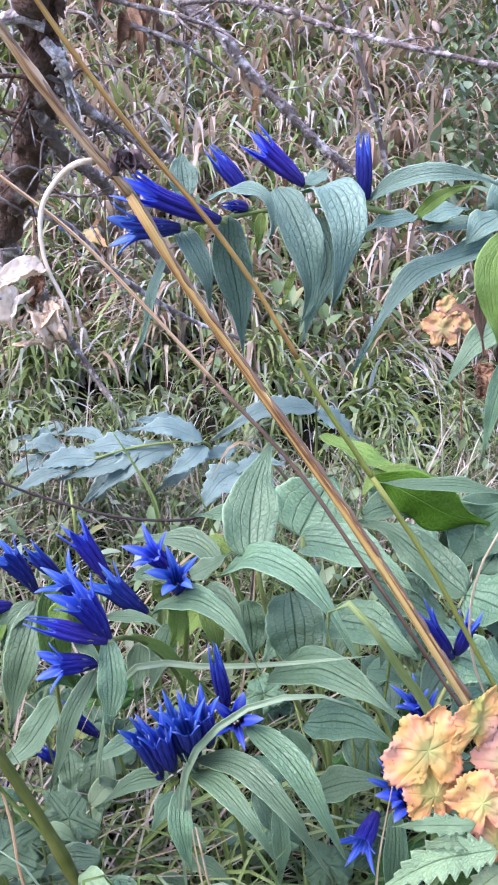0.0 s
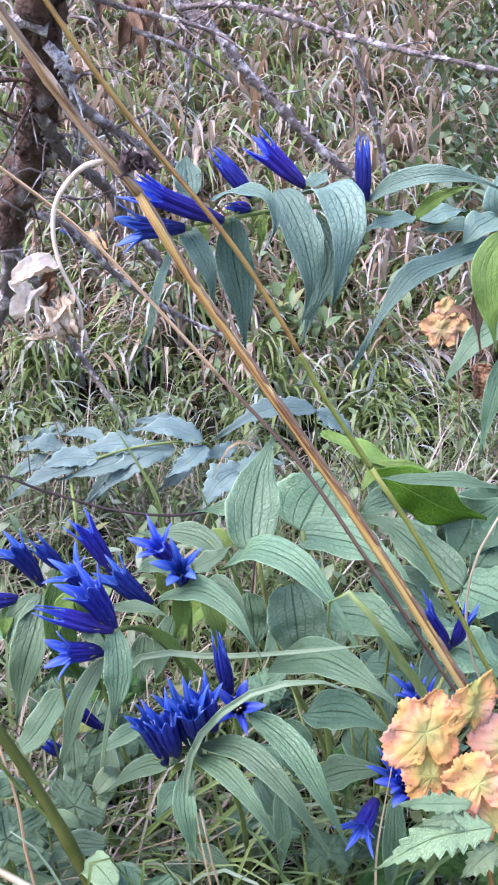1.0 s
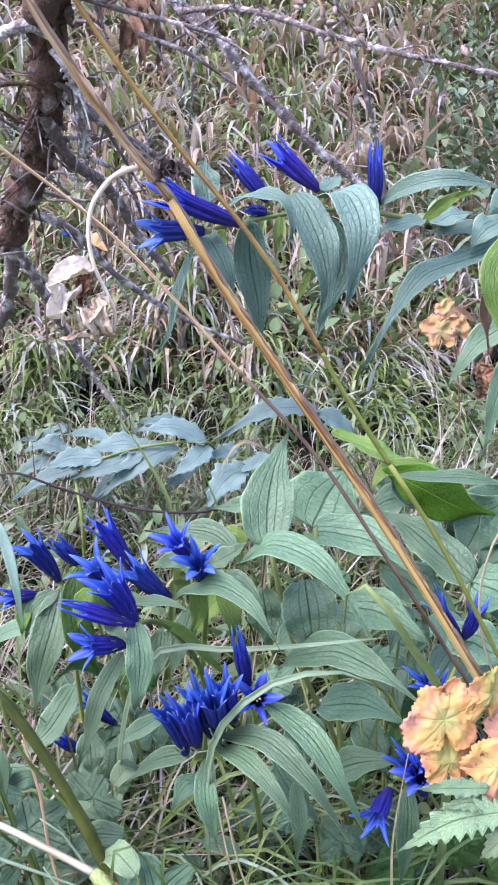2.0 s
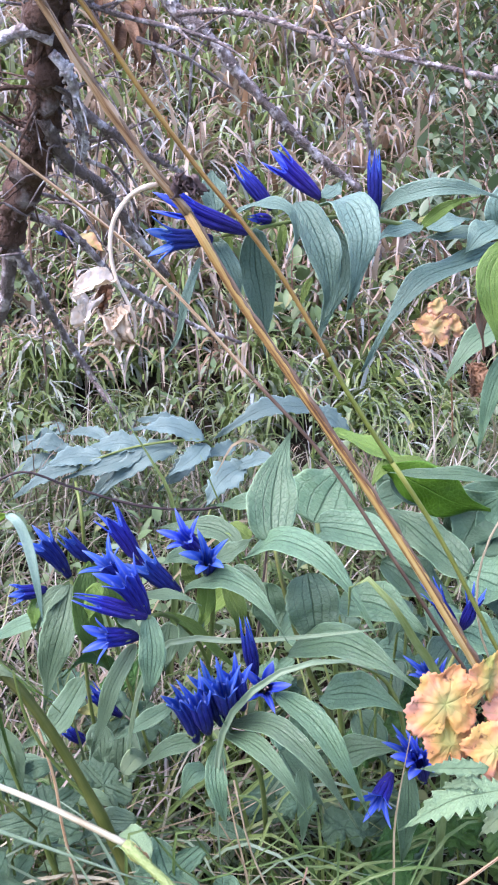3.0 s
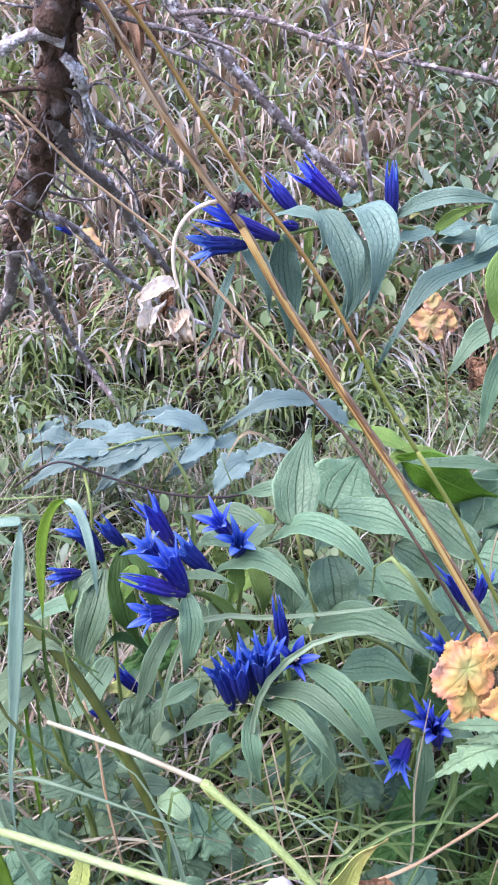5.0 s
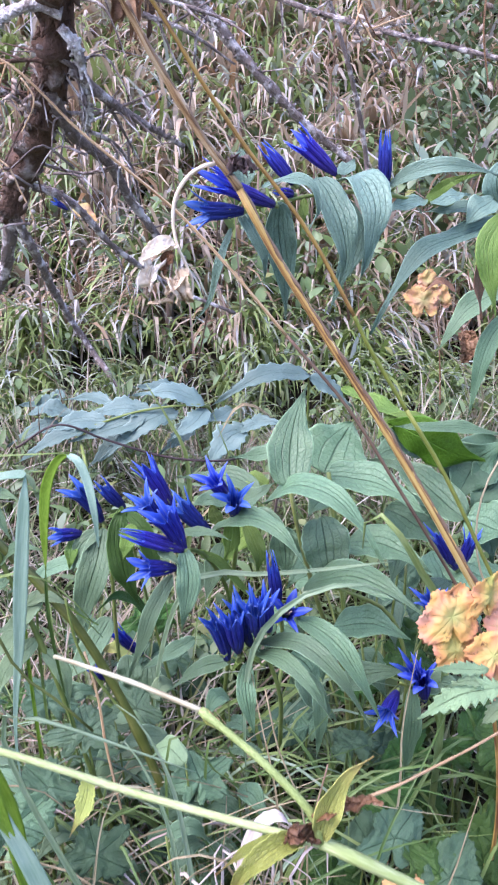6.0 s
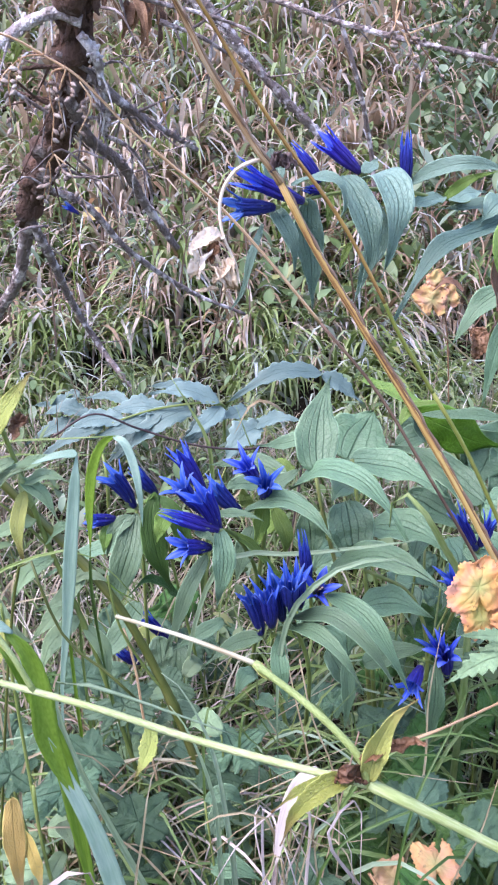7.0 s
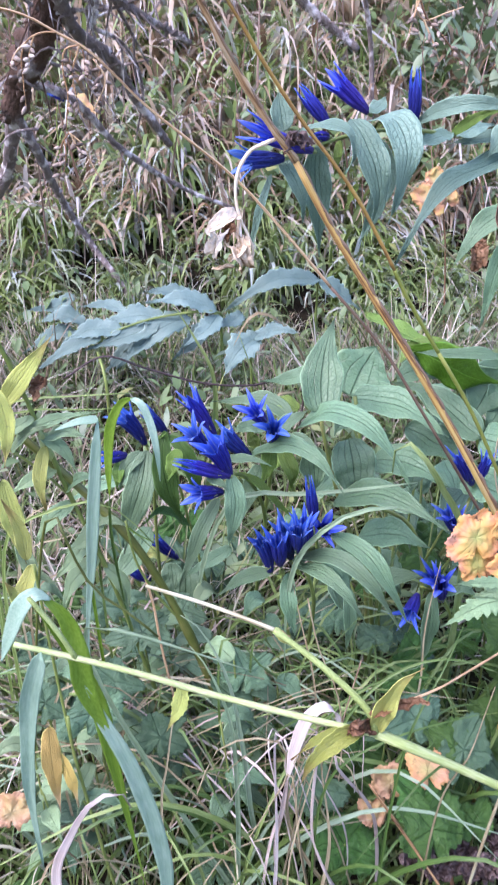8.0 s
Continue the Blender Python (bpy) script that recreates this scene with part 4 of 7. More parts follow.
leaves(high, [
    ([(0.1550, 0.5400, 0.5367), (0.1247, 0.5280, 0.5338), (0.1004, 0.5200, 0.5331)], 0.0131, {"peak": 0.4}),
    ([(0.1725, 0.5450, 0.5277), (0.1337, 0.5200, 0.5157), (0.1034, 0.5050, 0.5078), (0.0846, 0.4970, 0.4858), (0.0648, 0.4900, 0.4489)], 0.0221, {"roll": 12}),
    ([(0.1637, 0.5450, 0.5387), (0.1489, 0.5300, 0.5350), (0.1349, 0.5200, 0.5221)], 0.0219, {"peak": 0.5}),
], LEAF_SKYLIT)
leaves(high, [
    ([(0.0070, 0.4400, 0.5523), (0.0058, 0.4370, 0.5417), (0.0047, 0.4380, 0.5296)], 0.0058),
    ([(-0.0239, 0.4250, 0.5476), (-0.0262, 0.4300, 0.5353), (-0.0287, 0.4320, 0.5229)], 0.0078),
    ([(0.1009, 0.5060, 0.5430), (0.1141, 0.4900, 0.5577), (0.1339, 0.4850, 0.5642)], 0.0080, {"roll": 60, "peak": 0.4}),
    ([(0.0271, 0.4700, 0.5164), (0.0240, 0.4720, 0.5094), (0.0193, 0.4750, 0.4935)], 0.0054),
], LEAF_BRIGHT)
leaves(high, [([(0.1750, 0.5650, 0.5320), (0.1687, 0.5600, 0.5543), (0.1824, 0.5700, 0.5692)], 0.0226)], LEAF_SKYLIT)

side_herb = thing("herb_stem", (0.24, 0.52, 0.0), "green herb with a reddening leaf beside the gentian", "herb")
stalk(side_herb, [(0.24, 0.52, -0.01), (0.235, 0.51, 0.25), (0.1591, 0.4900, 0.4953), (0.1469, 0.4850, 0.5364)], 0.002, 0.0014)
leaves(side_herb, [([(0.1513, 0.4850, 0.5357), (0.1403, 0.4750, 0.5166), (0.1505, 0.4700, 0.4666)], 0.0196, {"peak": 0.4})], LEAF_BRIGHT)
leaves(side_herb, [([(0.1517, 0.4900, 0.5249), (0.1397, 0.4850, 0.4964), (0.1452, 0.4850, 0.4611)], 0.0165, {"roll": -35})], LEAF_RED)

back_herb = thing("herb_stem", (0.36, 0.78, 0.0), "thin herb with one narrow pointed leaf", "herb")
stalk(back_herb, [(0.36, 0.78, -0.01), (0.3037, 0.7400, 0.3264), (0.2629, 0.7200, 0.4036), (0.2391, 0.7100, 0.4348)], 0.002, 0.001)
leaves(back_herb, [([(0.2394, 0.7100, 0.4327), (0.2035, 0.7000, 0.4146), (0.1719, 0.6900, 0.3699)], 0.0258, {"peak": 0.35}), ([(0.2567, 0.7200, 0.4092), (0.2324, 0.7100, 0.3782), (0.2166, 0.7000, 0.2932)], 0.0205)])

# ---- the broad-leaved gentian in the middle ----
broad = thing("gentian_plant", (0.075, 0.47, 0.0), "gentian with broad ribbed grey-green leaves and blue bells", "gentian", "gentians")
stalk(broad, [(0.075, 0.47, -0.01), (0.06, 0.465, 0.15), (0.0270, 0.4300, 0.2561), (0.0096, 0.4300, 0.3205), (0.0037, 0.4350, 0.3501)], 0.0026, 0.0016)
stalk(broad, [(0.085, 0.475, -0.01), (0.0533, 0.4300, 0.2063), (0.0425, 0.4400, 0.2960), (0.0335, 0.4500, 0.3549)], 0.0024, 0.0016)
stalk(broad, [(0.10, 0.475, -0.01), (0.0973, 0.4100, 0.1974), (0.0792, 0.4100, 0.2561), (0.0379, 0.4000, 0.2869)], 0.0024, 0.0014)
leaves(broad, [
    ([(0.0009, 0.4050, 0.3661), (0.0012, 0.4200, 0.3843), (0.0065, 0.4420, 0.4019), (0.0163, 0.4650, 0.4174)], 0.0325, {"peak": 0.34, "foot": 0.5}),
    ([(-0.0169, 0.4100, 0.3507), (0.0037, 0.3950, 0.3718), (0.0250, 0.3750, 0.3743), (0.0419, 0.3600, 0.3617), (0.0574, 0.3450, 0.3384)], 0.0221, {"peak": 0.36, "foot": 0.5}),
    ([(0.0249, 0.4200, 0.3341), (0.0275, 0.4050, 0.3189), (0.0302, 0.4000, 0.2943)], 0.0354, {"peak": 0.45, "foot": 0.45, "tip": 0.8, "taper": 1.6}),
    ([(0.0321, 0.4550, 0.3501), (0.0609, 0.4400, 0.3533), (0.0817, 0.4200, 0.3507), (0.0975, 0.4000, 0.3445)], 0.0301, {"peak": 0.36, "foot": 0.45}),
    ([(0.0332, 0.4700, 0.3446), (0.0426, 0.4820, 0.3596), (0.0573, 0.4950, 0.3767)], 0.0570, {"peak": 0.42, "foot": 0.45, "tip": 0.9}),
    ([(0.1339, 0.4300, 0.3254), (0.1134, 0.4450, 0.3396), (0.0908, 0.4600, 0.3532), (0.0653, 0.4700, 0.3564)], 0.0294, {"peak": 0.38, "foot": 0.4}),
])
leaves(broad, [
    ([(0.1340, 0.4300, 0.3246), (0.1471, 0.4200, 0.3260), (0.1639, 0.4100, 0.3203)], 0.0384, {"peak": 0.45, "foot": 0.4}),
    ([(0.0464, 0.4300, 0.3071), (0.0730, 0.4100, 0.3163), (0.1009, 0.3900, 0.3061)], 0.0317, {"peak": 0.42}),
    ([(0.0119, 0.3950, 0.2923), (0.0371, 0.3700, 0.3169), (0.0607, 0.3450, 0.3210), (0.0826, 0.3250, 0.3136)], 0.0265, {"peak": 0.4, "foot": 0.5}),
    ([(0.0344, 0.4000, 0.2533), (0.0613, 0.3800, 0.2701), (0.0843, 0.3650, 0.2673)], 0.0283, {"peak": 0.45}),
    ([(0.1115, 0.4000, 0.3049), (0.1293, 0.3900, 0.3061), (0.1513, 0.3800, 0.2935)], 0.0308, {"peak": 0.45}),
    ([(0.0398, 0.3850, 0.2117), (0.0609, 0.3750, 0.2304), (0.0861, 0.3650, 0.2399)], 0.0207, {"peak": 0.4}),
])
leaves(broad, [
    ([(0.0198, 0.3900, 0.2561), (0.0250, 0.3850, 0.2409), (0.0270, 0.3800, 0.2189)], 0.0285, {"peak": 0.45}),
    ([(-0.0172, 0.4400, 0.3404), (-0.0339, 0.4550, 0.3484), (-0.0801, 0.4700, 0.3425)], 0.0168, {"peak": 0.4}),
    ([(-0.0525, 0.3850, 0.3438), (-0.0299, 0.3650, 0.3645), (-0.0101, 0.3450, 0.3645), (0.0062, 0.3250, 0.3486)], 0.0174, {"peak": 0.38, "foot": 0.5}),
    ([(-0.0349, 0.4000, 0.3437), (-0.0145, 0.3850, 0.3512), (0.0004, 0.3650, 0.3411)], 0.0166, {"peak": 0.4, "foot": 0.5}),
    ([(-0.0011, 0.4400, 0.3154), (0.0019, 0.4350, 0.2973), (0.0026, 0.4300, 0.2747)], 0.0256, {"peak": 0.45}),
    ([(0.0834, 0.4700, 0.3144), (0.1110, 0.4500, 0.3048), (0.1291, 0.4300, 0.3007)], 0.0336, {"peak": 0.45}),
])
leaves(broad, [
    ([(0.0101, 0.4750, 0.3672), (-0.0164, 0.4850, 0.3539), (-0.0398, 0.4900, 0.3493)], 0.0153, {"peak": 0.45}),
])
leaves(broad, [([(-0.0209, 0.4300, 0.3209), (-0.0343, 0.4300, 0.3078), (-0.0447, 0.4200, 0.2898)], 0.0157)], LEAF_BRIGHT)
leaves(broad, [([(-0.0285, 0.4200, 0.3291), (-0.0194, 0.4100, 0.3093), (-0.0213, 0.4100, 0.2896)], 0.0130)], LEAF_BRIGHT)
leaves(broad, [([(-0.0108, 0.4500, 0.3445), (-0.0243, 0.4550, 0.3486), (-0.0380, 0.4600, 0.3417)], 0.0121)], LEAF_BRIGHT)
flower(broad, (0.1173, 0.3900, 0.3092), (0.0892, 0.3720, 0.3581), 0.6, 0.0064, lobe=0.42)
flower(broad, (0.1202, 0.3900, 0.3121), (0.1227, 0.3800, 0.3506), 0.65, 0.0060, lobe=0.42)
flower(broad, (0.0995, 0.3600, 0.2876), (0.0811, 0.3450, 0.3254), 0.75, 0.0080, lobe=0.4)
flower(broad, (0.1015, 0.3620, 0.2860), (0.0885, 0.3380, 0.3257), 0.8, 0.0070, lobe=0.4)
flower(broad, (0.0943, 0.3570, 0.2310), (0.0711, 0.3180, 0.2837), 0.9, 0.0062, lobe=0.46)
flower(broad, (0.0950, 0.3550, 0.2292), (0.0669, 0.3280, 0.2840), 0.85, 0.0066, lobe=0.44, label="wide open blue star bell")
flower(broad, (0.0940, 0.3500, 0.2275), (0.0760, 0.3150, 0.2823), 0.95, 0.0085, lobe=0.42, label="wide open blue star bell")
flower(broad, (0.0696, 0.3350, 0.2475), (0.0523, 0.3050, 0.2451), 0.9, 0.0085, lobe=0.4, label="nodding open blue bell")
stalk(broad, [(0.11, 0.475, -0.01), (0.1277, 0.4000, 0.1275), (0.1013, 0.3650, 0.2141), (0.0744, 0.3450, 0.2469)], 0.0018, 0.0012)
stalk(broad, [(0.1062, 0.4000, 0.2305), (0.1052, 0.3750, 0.2780), (0.1212, 0.3950, 0.2980), (0.1200, 0.3920, 0.3095)], 0.0016, 0.0011)
leaves(broad, [([(0.0797, 0.3350, 0.2494), (0.0806, 0.3300, 0.2257), (0.0810, 0.3350, 0.1700)], 0.0138, {"peak": 0.4}), ([(0.0903, 0.3500, 0.2376), (0.1059, 0.3450, 0.2463), (0.1194, 0.3400, 0.2374)], 0.0161)])

for k in range(16):
    a = Vector((rng.uniform(0.0, 0.20), rng.uniform(0.46, 0.56), rng.uniform(0.13, 0.34)))
    d = Vector((rng.uniform(-0.035, 0.035), rng.uniform(-0.05, -0.01), rng.uniform(-0.035, 0.01)))
    stalk(broad, [(a.x * 0.5 + 0.045, 0.475, a.z - 0.08), tuple(a)], 0.0012, 0.001, steps=4, sides=6)
    leaves(broad, [([tuple(a), tuple(a + d * 0.5 + Vector((0, 0, 0.006))), tuple(a + d)], rng.uniform(0.022, 0.034), {"rows": 14, "cols": 8})])
side = thing("broad_leaved_herb", (0.22, 0.56, 0.0), "herb with large glossy green leaves overlapping", "herb")
stalk(side, [(0.22, 0.56, -0.01), (0.1677, 0.5000, 0.2563), (0.1189, 0.5000, 0.3545), (0.0854, 0.4900, 0.3860)], 0.0028, 0.0018)
leaves(side, [
    ([(0.0806, 0.4780, 0.3838), (0.1059, 0.4620, 0.3766), (0.1288, 0.4550, 0.3668), (0.1507, 0.4520, 0.3631)], 0.0363, {"face": (0.15, -0.98, -0.1), "cup": -0.12, "peak": 0.55, "foot": 0.6}),
], LEAF_UNDER_SHADE)
leaves(side, [
    ([(0.0824, 0.4620, 0.3869), (0.1025, 0.4500, 0.3908), (0.1278, 0.4460, 0.3918), (0.1617, 0.4460, 0.3857)], 0.0106, {"peak": 0.6, "cup": 0.3}),
    ([(0.1289, 0.4750, 0.3333), (0.1425, 0.4620, 0.3551), (0.1637, 0.4550, 0.3767)], 0.0367, {"face": (0.0, -0.85, 0.5), "peak": 0.55, "cup": 0.1}),
    ([(0.0781, 0.5000, 0.3443), (0.1000, 0.4950, 0.3576), (0.1220, 0.4900, 0.3621)], 0.0233, {"peak": 0.45}),
])
leaves(side, [
    ([(0.0481, 0.5050, 0.4012), (0.0781, 0.4900, 0.3908), (0.0966, 0.4850, 0.3832), (0.1207, 0.4800, 0.3747)], 0.0166, {"roll": -15, "cup": 0.3, "peak": 0.45}),
    ([(0.0734, 0.4750, 0.3713), (0.0839, 0.4800, 0.3833), (0.1073, 0.4820, 0.3845), (0.1307, 0.4840, 0.3787)], 0.0127, {"cup": 0.2, "peak": 0.5}),
], LEAF_BRIGHT)
leaves(side, [([(0.0900, 0.5000, 0.3455), (0.0995, 0.5100, 0.3594), (0.1116, 0.5200, 0.3689)], 0.0316, {"peak": 0.5})])
leaves(side, [([(0.0879, 0.5000, 0.3775), (0.1027, 0.4950, 0.3592), (0.1257, 0.4900, 0.3454)], 0.0248, {"peak": 0.5})])
leaves(side, [([(0.1639, 0.4700, 0.3731), (0.1458, 0.4600, 0.3553), (0.1301, 0.4500, 0.3275)], 0.0418, {"peak": 0.5, "foot": 0.45})], LEAF_LOW_SHADE)
leaves(side, [([(0.1736, 0.4600, 0.3637), (0.1552, 0.4500, 0.3428), (0.1389, 0.4400, 0.3220)], 0.0389)], LEAF_LOW_SHADE)
leaves(side, [([(0.1529, 0.4500, 0.3295), (0.1557, 0.4400, 0.3128), (0.1595, 0.4300, 0.2871)], 0.0399)], LEAF_LOW_SHADE)

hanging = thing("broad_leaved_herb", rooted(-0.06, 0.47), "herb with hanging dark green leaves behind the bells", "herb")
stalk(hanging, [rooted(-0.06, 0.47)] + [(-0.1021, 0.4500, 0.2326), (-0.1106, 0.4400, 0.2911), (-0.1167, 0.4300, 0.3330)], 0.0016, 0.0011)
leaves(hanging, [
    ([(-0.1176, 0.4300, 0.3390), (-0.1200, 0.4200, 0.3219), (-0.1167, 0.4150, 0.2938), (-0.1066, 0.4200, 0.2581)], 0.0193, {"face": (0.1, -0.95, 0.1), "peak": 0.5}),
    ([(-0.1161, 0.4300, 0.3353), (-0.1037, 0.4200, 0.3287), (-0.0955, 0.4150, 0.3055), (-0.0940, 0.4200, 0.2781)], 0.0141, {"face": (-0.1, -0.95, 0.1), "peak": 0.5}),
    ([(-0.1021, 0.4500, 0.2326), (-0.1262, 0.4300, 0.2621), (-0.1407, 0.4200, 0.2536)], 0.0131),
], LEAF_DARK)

# ---- the gentian with the dense head of bells ----
dense = thing("gentian_plant", (0.01, 0.42, 0.0), "gentian with a dense head of dark blue bells", "gentian", "gentians")
stalk(dense, [(0.01, 0.42, -0.01), (0.0, 0.40, 0.12), (-0.0094, 0.3350, 0.2533), (-0.0233, 0.3150, 0.2990), (-0.0280, 0.3120, 0.3017)], 0.0022, 0.0014)
flower(dense, (-0.0436, 0.3120, 0.2962), (-0.0558, 0.2980, 0.3399), 0.38, 0.0084, lobe=0.3)
flower(dense, (-0.0369, 0.3100, 0.3031), (-0.0442, 0.2920, 0.3533), 0.6, 0.0088, lobe=0.36)
flower(dense, (-0.0297, 0.3140, 0.3052), (-0.0381, 0.3000, 0.3546), 0.62, 0.0086, lobe=0.36)
flower(dense, (-0.0245, 0.3060, 0.3167), (-0.0287, 0.2860, 0.3638), 0.68, 0.0088, lobe=0.38)
flower(dense, (-0.0185, 0.3160, 0.3138), (-0.0239, 0.3000, 0.3552), 0.66, 0.0084, lobe=0.38)
flower(dense, (-0.0065, 0.3450, 0.3030), (-0.0067, 0.3050, 0.3353), 1.0, 0.0078, roll=20, lobe=0.42, label="wide open blue star bell")
flower(dense, (-0.0112, 0.3380, 0.3186), (-0.0181, 0.3320, 0.3610), 0.1, 0.0062, label="shut blue bell")
stalk(dense, [(-0.0094, 0.3350, 0.2533), (-0.0057, 0.3450, 0.2741), (-0.0077, 0.3460, 0.3002)], 0.0014, 0.001)
stalk(dense, [(-0.0057, 0.3450, 0.2741), (-0.0082, 0.3420, 0.2973), (-0.0109, 0.3380, 0.3171)], 0.0012, 0.0009)
leaves(dense, [([(-0.0259, 0.3120, 0.3078), (-0.0011, 0.2850, 0.3266), (0.0176, 0.2700, 0.3163), (0.0384, 0.2620, 0.2837)], 0.0122, {"peak": 0.42})])
leaves(dense, [([(-0.0272, 0.3050, 0.3061), (-0.0124, 0.2850, 0.3160), (0.0010, 0.2700, 0.3113), (0.0155, 0.2620, 0.2894)], 0.0109, {"peak": 0.42})])
leaves(dense, [([(-0.0005, 0.3250, 0.3164), (0.0196, 0.3000, 0.3173), (0.0349, 0.2850, 0.2986), (0.0474, 0.2800, 0.2726)], 0.0141, {"peak": 0.4})])
leaves(dense, [([(-0.0312, 0.3100, 0.2949), (-0.0328, 0.2950, 0.2868), (-0.0269, 0.2900, 0.2536)], 0.0118, {"peak": 0.42})])
leaves(dense, [([(-0.0407, 0.3200, 0.2880), (-0.0590, 0.3300, 0.2755), (-0.0828, 0.3350, 0.2513)], 0.0111, {"peak": 0.4})])
leaves(dense, [([(0.0154, 0.3300, 0.2574), (0.0179, 0.3250, 0.2364), (0.0170, 0.3250, 0.2006)], 0.0101)])
leaves(dense, [([(-0.0241, 0.3100, 0.3033), (-0.0273, 0.2950, 0.3205), (-0.0297, 0.2900, 0.3311)], 0.0062)])
leaves(dense, [([(0.0043, 0.3400, 0.2613), (0.0127, 0.3350, 0.2486), (0.0317, 0.3300, 0.2267)], 0.0174)])
leaves(dense, [([(-0.0003, 0.3500, 0.2698), (0.0116, 0.3450, 0.2611), (0.0185, 0.3400, 0.2438)], 0.0175)])
leaves(dense, [([(-0.0280, 0.3120, 0.2994), (-0.0252, 0.3000, 0.3032), (-0.0208, 0.2950, 0.3018)], 0.0045), ([(-0.0343, 0.3100, 0.2973), (-0.0381, 0.3000, 0.3015), (-0.0419, 0.3000, 0.2939)], 0.0039)], LEAF_BRIGHT)

# ---- the gentians crowned with many bells ----
crown = thing("gentian_plant", (-0.05, 0.48, 0.0), "gentian crowned with bright blue bells in pairs", "gentian", "gentians")
stalk(crown, [(-0.05, 0.48, -0.01), (-0.045, 0.46, 0.12), (-0.0403, 0.4100, 0.2718), (-0.0593, 0.3700, 0.3358), (-0.0703, 0.3450, 0.3533)], 0.0022, 0.0013)
stalk(crown, [(-0.0403, 0.4100, 0.2718), (-0.0359, 0.4000, 0.3266), (-0.0383, 0.3850, 0.3578), (-0.0450, 0.3880, 0.3717)], 0.0018, 0.0012)
flower(crown, (-0.0550, 0.3720, 0.3513), (-0.0796, 0.3650, 0.3834), 0.55, 0.0100)
flower(crown, (-0.0792, 0.4050, 0.3496), (-0.1026, 0.4050, 0.3916), 0.5, 0.0098)
flower(crown, (-0.0817, 0.3720, 0.3524), (-0.1023, 0.3600, 0.3892), 0.9, 0.0090, label="wide open blue bell")
flower(crown, (-0.0698, 0.3400, 0.3573), (-0.0873, 0.3280, 0.3979), 0.6, 0.0115)
flower(crown, (-0.0702, 0.3380, 0.3578), (-0.1070, 0.3280, 0.3767), 0.05, 0.0078, label="shut pointed blue bell")
flower(crown, (-0.0757, 0.3380, 0.3447), (-0.1003, 0.3180, 0.3558), 0.8, 0.0085, label="open blue bell")
flower(crown, (-0.0430, 0.3900, 0.3695), (-0.0558, 0.3720, 0.3976), 0.9, 0.0085, lobe=0.42, label="wide open blue star bell")
flower(crown, (-0.0383, 0.3850, 0.3551), (-0.0390, 0.3580, 0.3882), 0.95, 0.0085, lobe=0.42, label="wide open blue star bell")
leaves(crown, [
    ([(-0.0695, 0.3380, 0.3584), (-0.0667, 0.3280, 0.3430), (-0.0719, 0.3280, 0.3038)], 0.0148, {"peak": 0.4}),
    ([(-0.0776, 0.3420, 0.3370), (-0.0901, 0.3350, 0.3151), (-0.0987, 0.3370, 0.2871), (-0.1100, 0.3420, 0.2510)], 0.0113, {"peak": 0.35}),
    ([(-0.0850, 0.3350, 0.3591), (-0.0743, 0.3280, 0.3566), (-0.0719, 0.3250, 0.3521)], 0.0068),
    ([(-0.0447, 0.4000, 0.3250), (-0.0530, 0.3950, 0.3001), (-0.0583, 0.3900, 0.2816)], 0.0163),
    ([(-0.0632, 0.4000, 0.3111), (-0.0651, 0.3980, 0.2941), (-0.0674, 0.3950, 0.2756)], 0.0158),
    ([(-0.1183, 0.4200, 0.2150), (-0.1170, 0.4150, 0.1995), (-0.1164, 0.4100, 0.1800)], 0.0196),
    ([(-0.0736, 0.3600, 0.3571), (-0.0529, 0.3520, 0.3613), (-0.0405, 0.3450, 0.3597)], 0.0071),
], LEAF_LIT)
leaves(crown, [
    ([(-0.0645, 0.3750, 0.3350), (-0.0487, 0.3780, 0.3242), (-0.0346, 0.3800, 0.3052), (-0.0126, 0.3850, 0.2769)], 0.0072),
    ([(-0.0476, 0.4000, 0.3407), (-0.0523, 0.4020, 0.3509), (-0.0507, 0.4050, 0.3567)], 0.0099),
], LEAF_BRIGHT)
leaves(crown, [([(-0.0409, 0.4000, 0.3585), (-0.0564, 0.3950, 0.3622), (-0.0683, 0.3900, 0.3580)], 0.0139)], LEAF_LIT)
leaves(crown, [([(-0.0339, 0.4100, 0.3516), (-0.0215, 0.4050, 0.3603), (-0.0094, 0.4000, 0.3727)], 0.0131)], LEAF_LIT)
leaves(crown, [([(-0.1073, 0.4600, 0.1775), (-0.1082, 0.4500, 0.1546), (-0.1132, 0.4500, 0.1093)], 0.0295)], LEAF_LIT)
leaves(crown, [([(-0.0667, 0.4200, 0.2291), (-0.0799, 0.4100, 0.2277), (-0.1086, 0.4000, 0.2149)], 0.0121)], LEAF_LIT)
leaves(crown, [([(-0.0384, 0.3850, 0.3512), (-0.0401, 0.3900, 0.3288), (-0.0460, 0.3900, 0.3101)], 0.0130)], LEAF_BRIGHT)
leaves(crown, [([(-0.1050, 0.4000, 0.3398), (-0.1111, 0.4000, 0.3275), (-0.1158, 0.4000, 0.3107)], 0.0132)], LEAF_BRIGHT)
leaves(crown, [([(-0.0902, 0.4000, 0.3538), (-0.0853, 0.3950, 0.3506), (-0.0807, 0.3900, 0.3495)], 0.0052)], LEAF_BRIGHT)

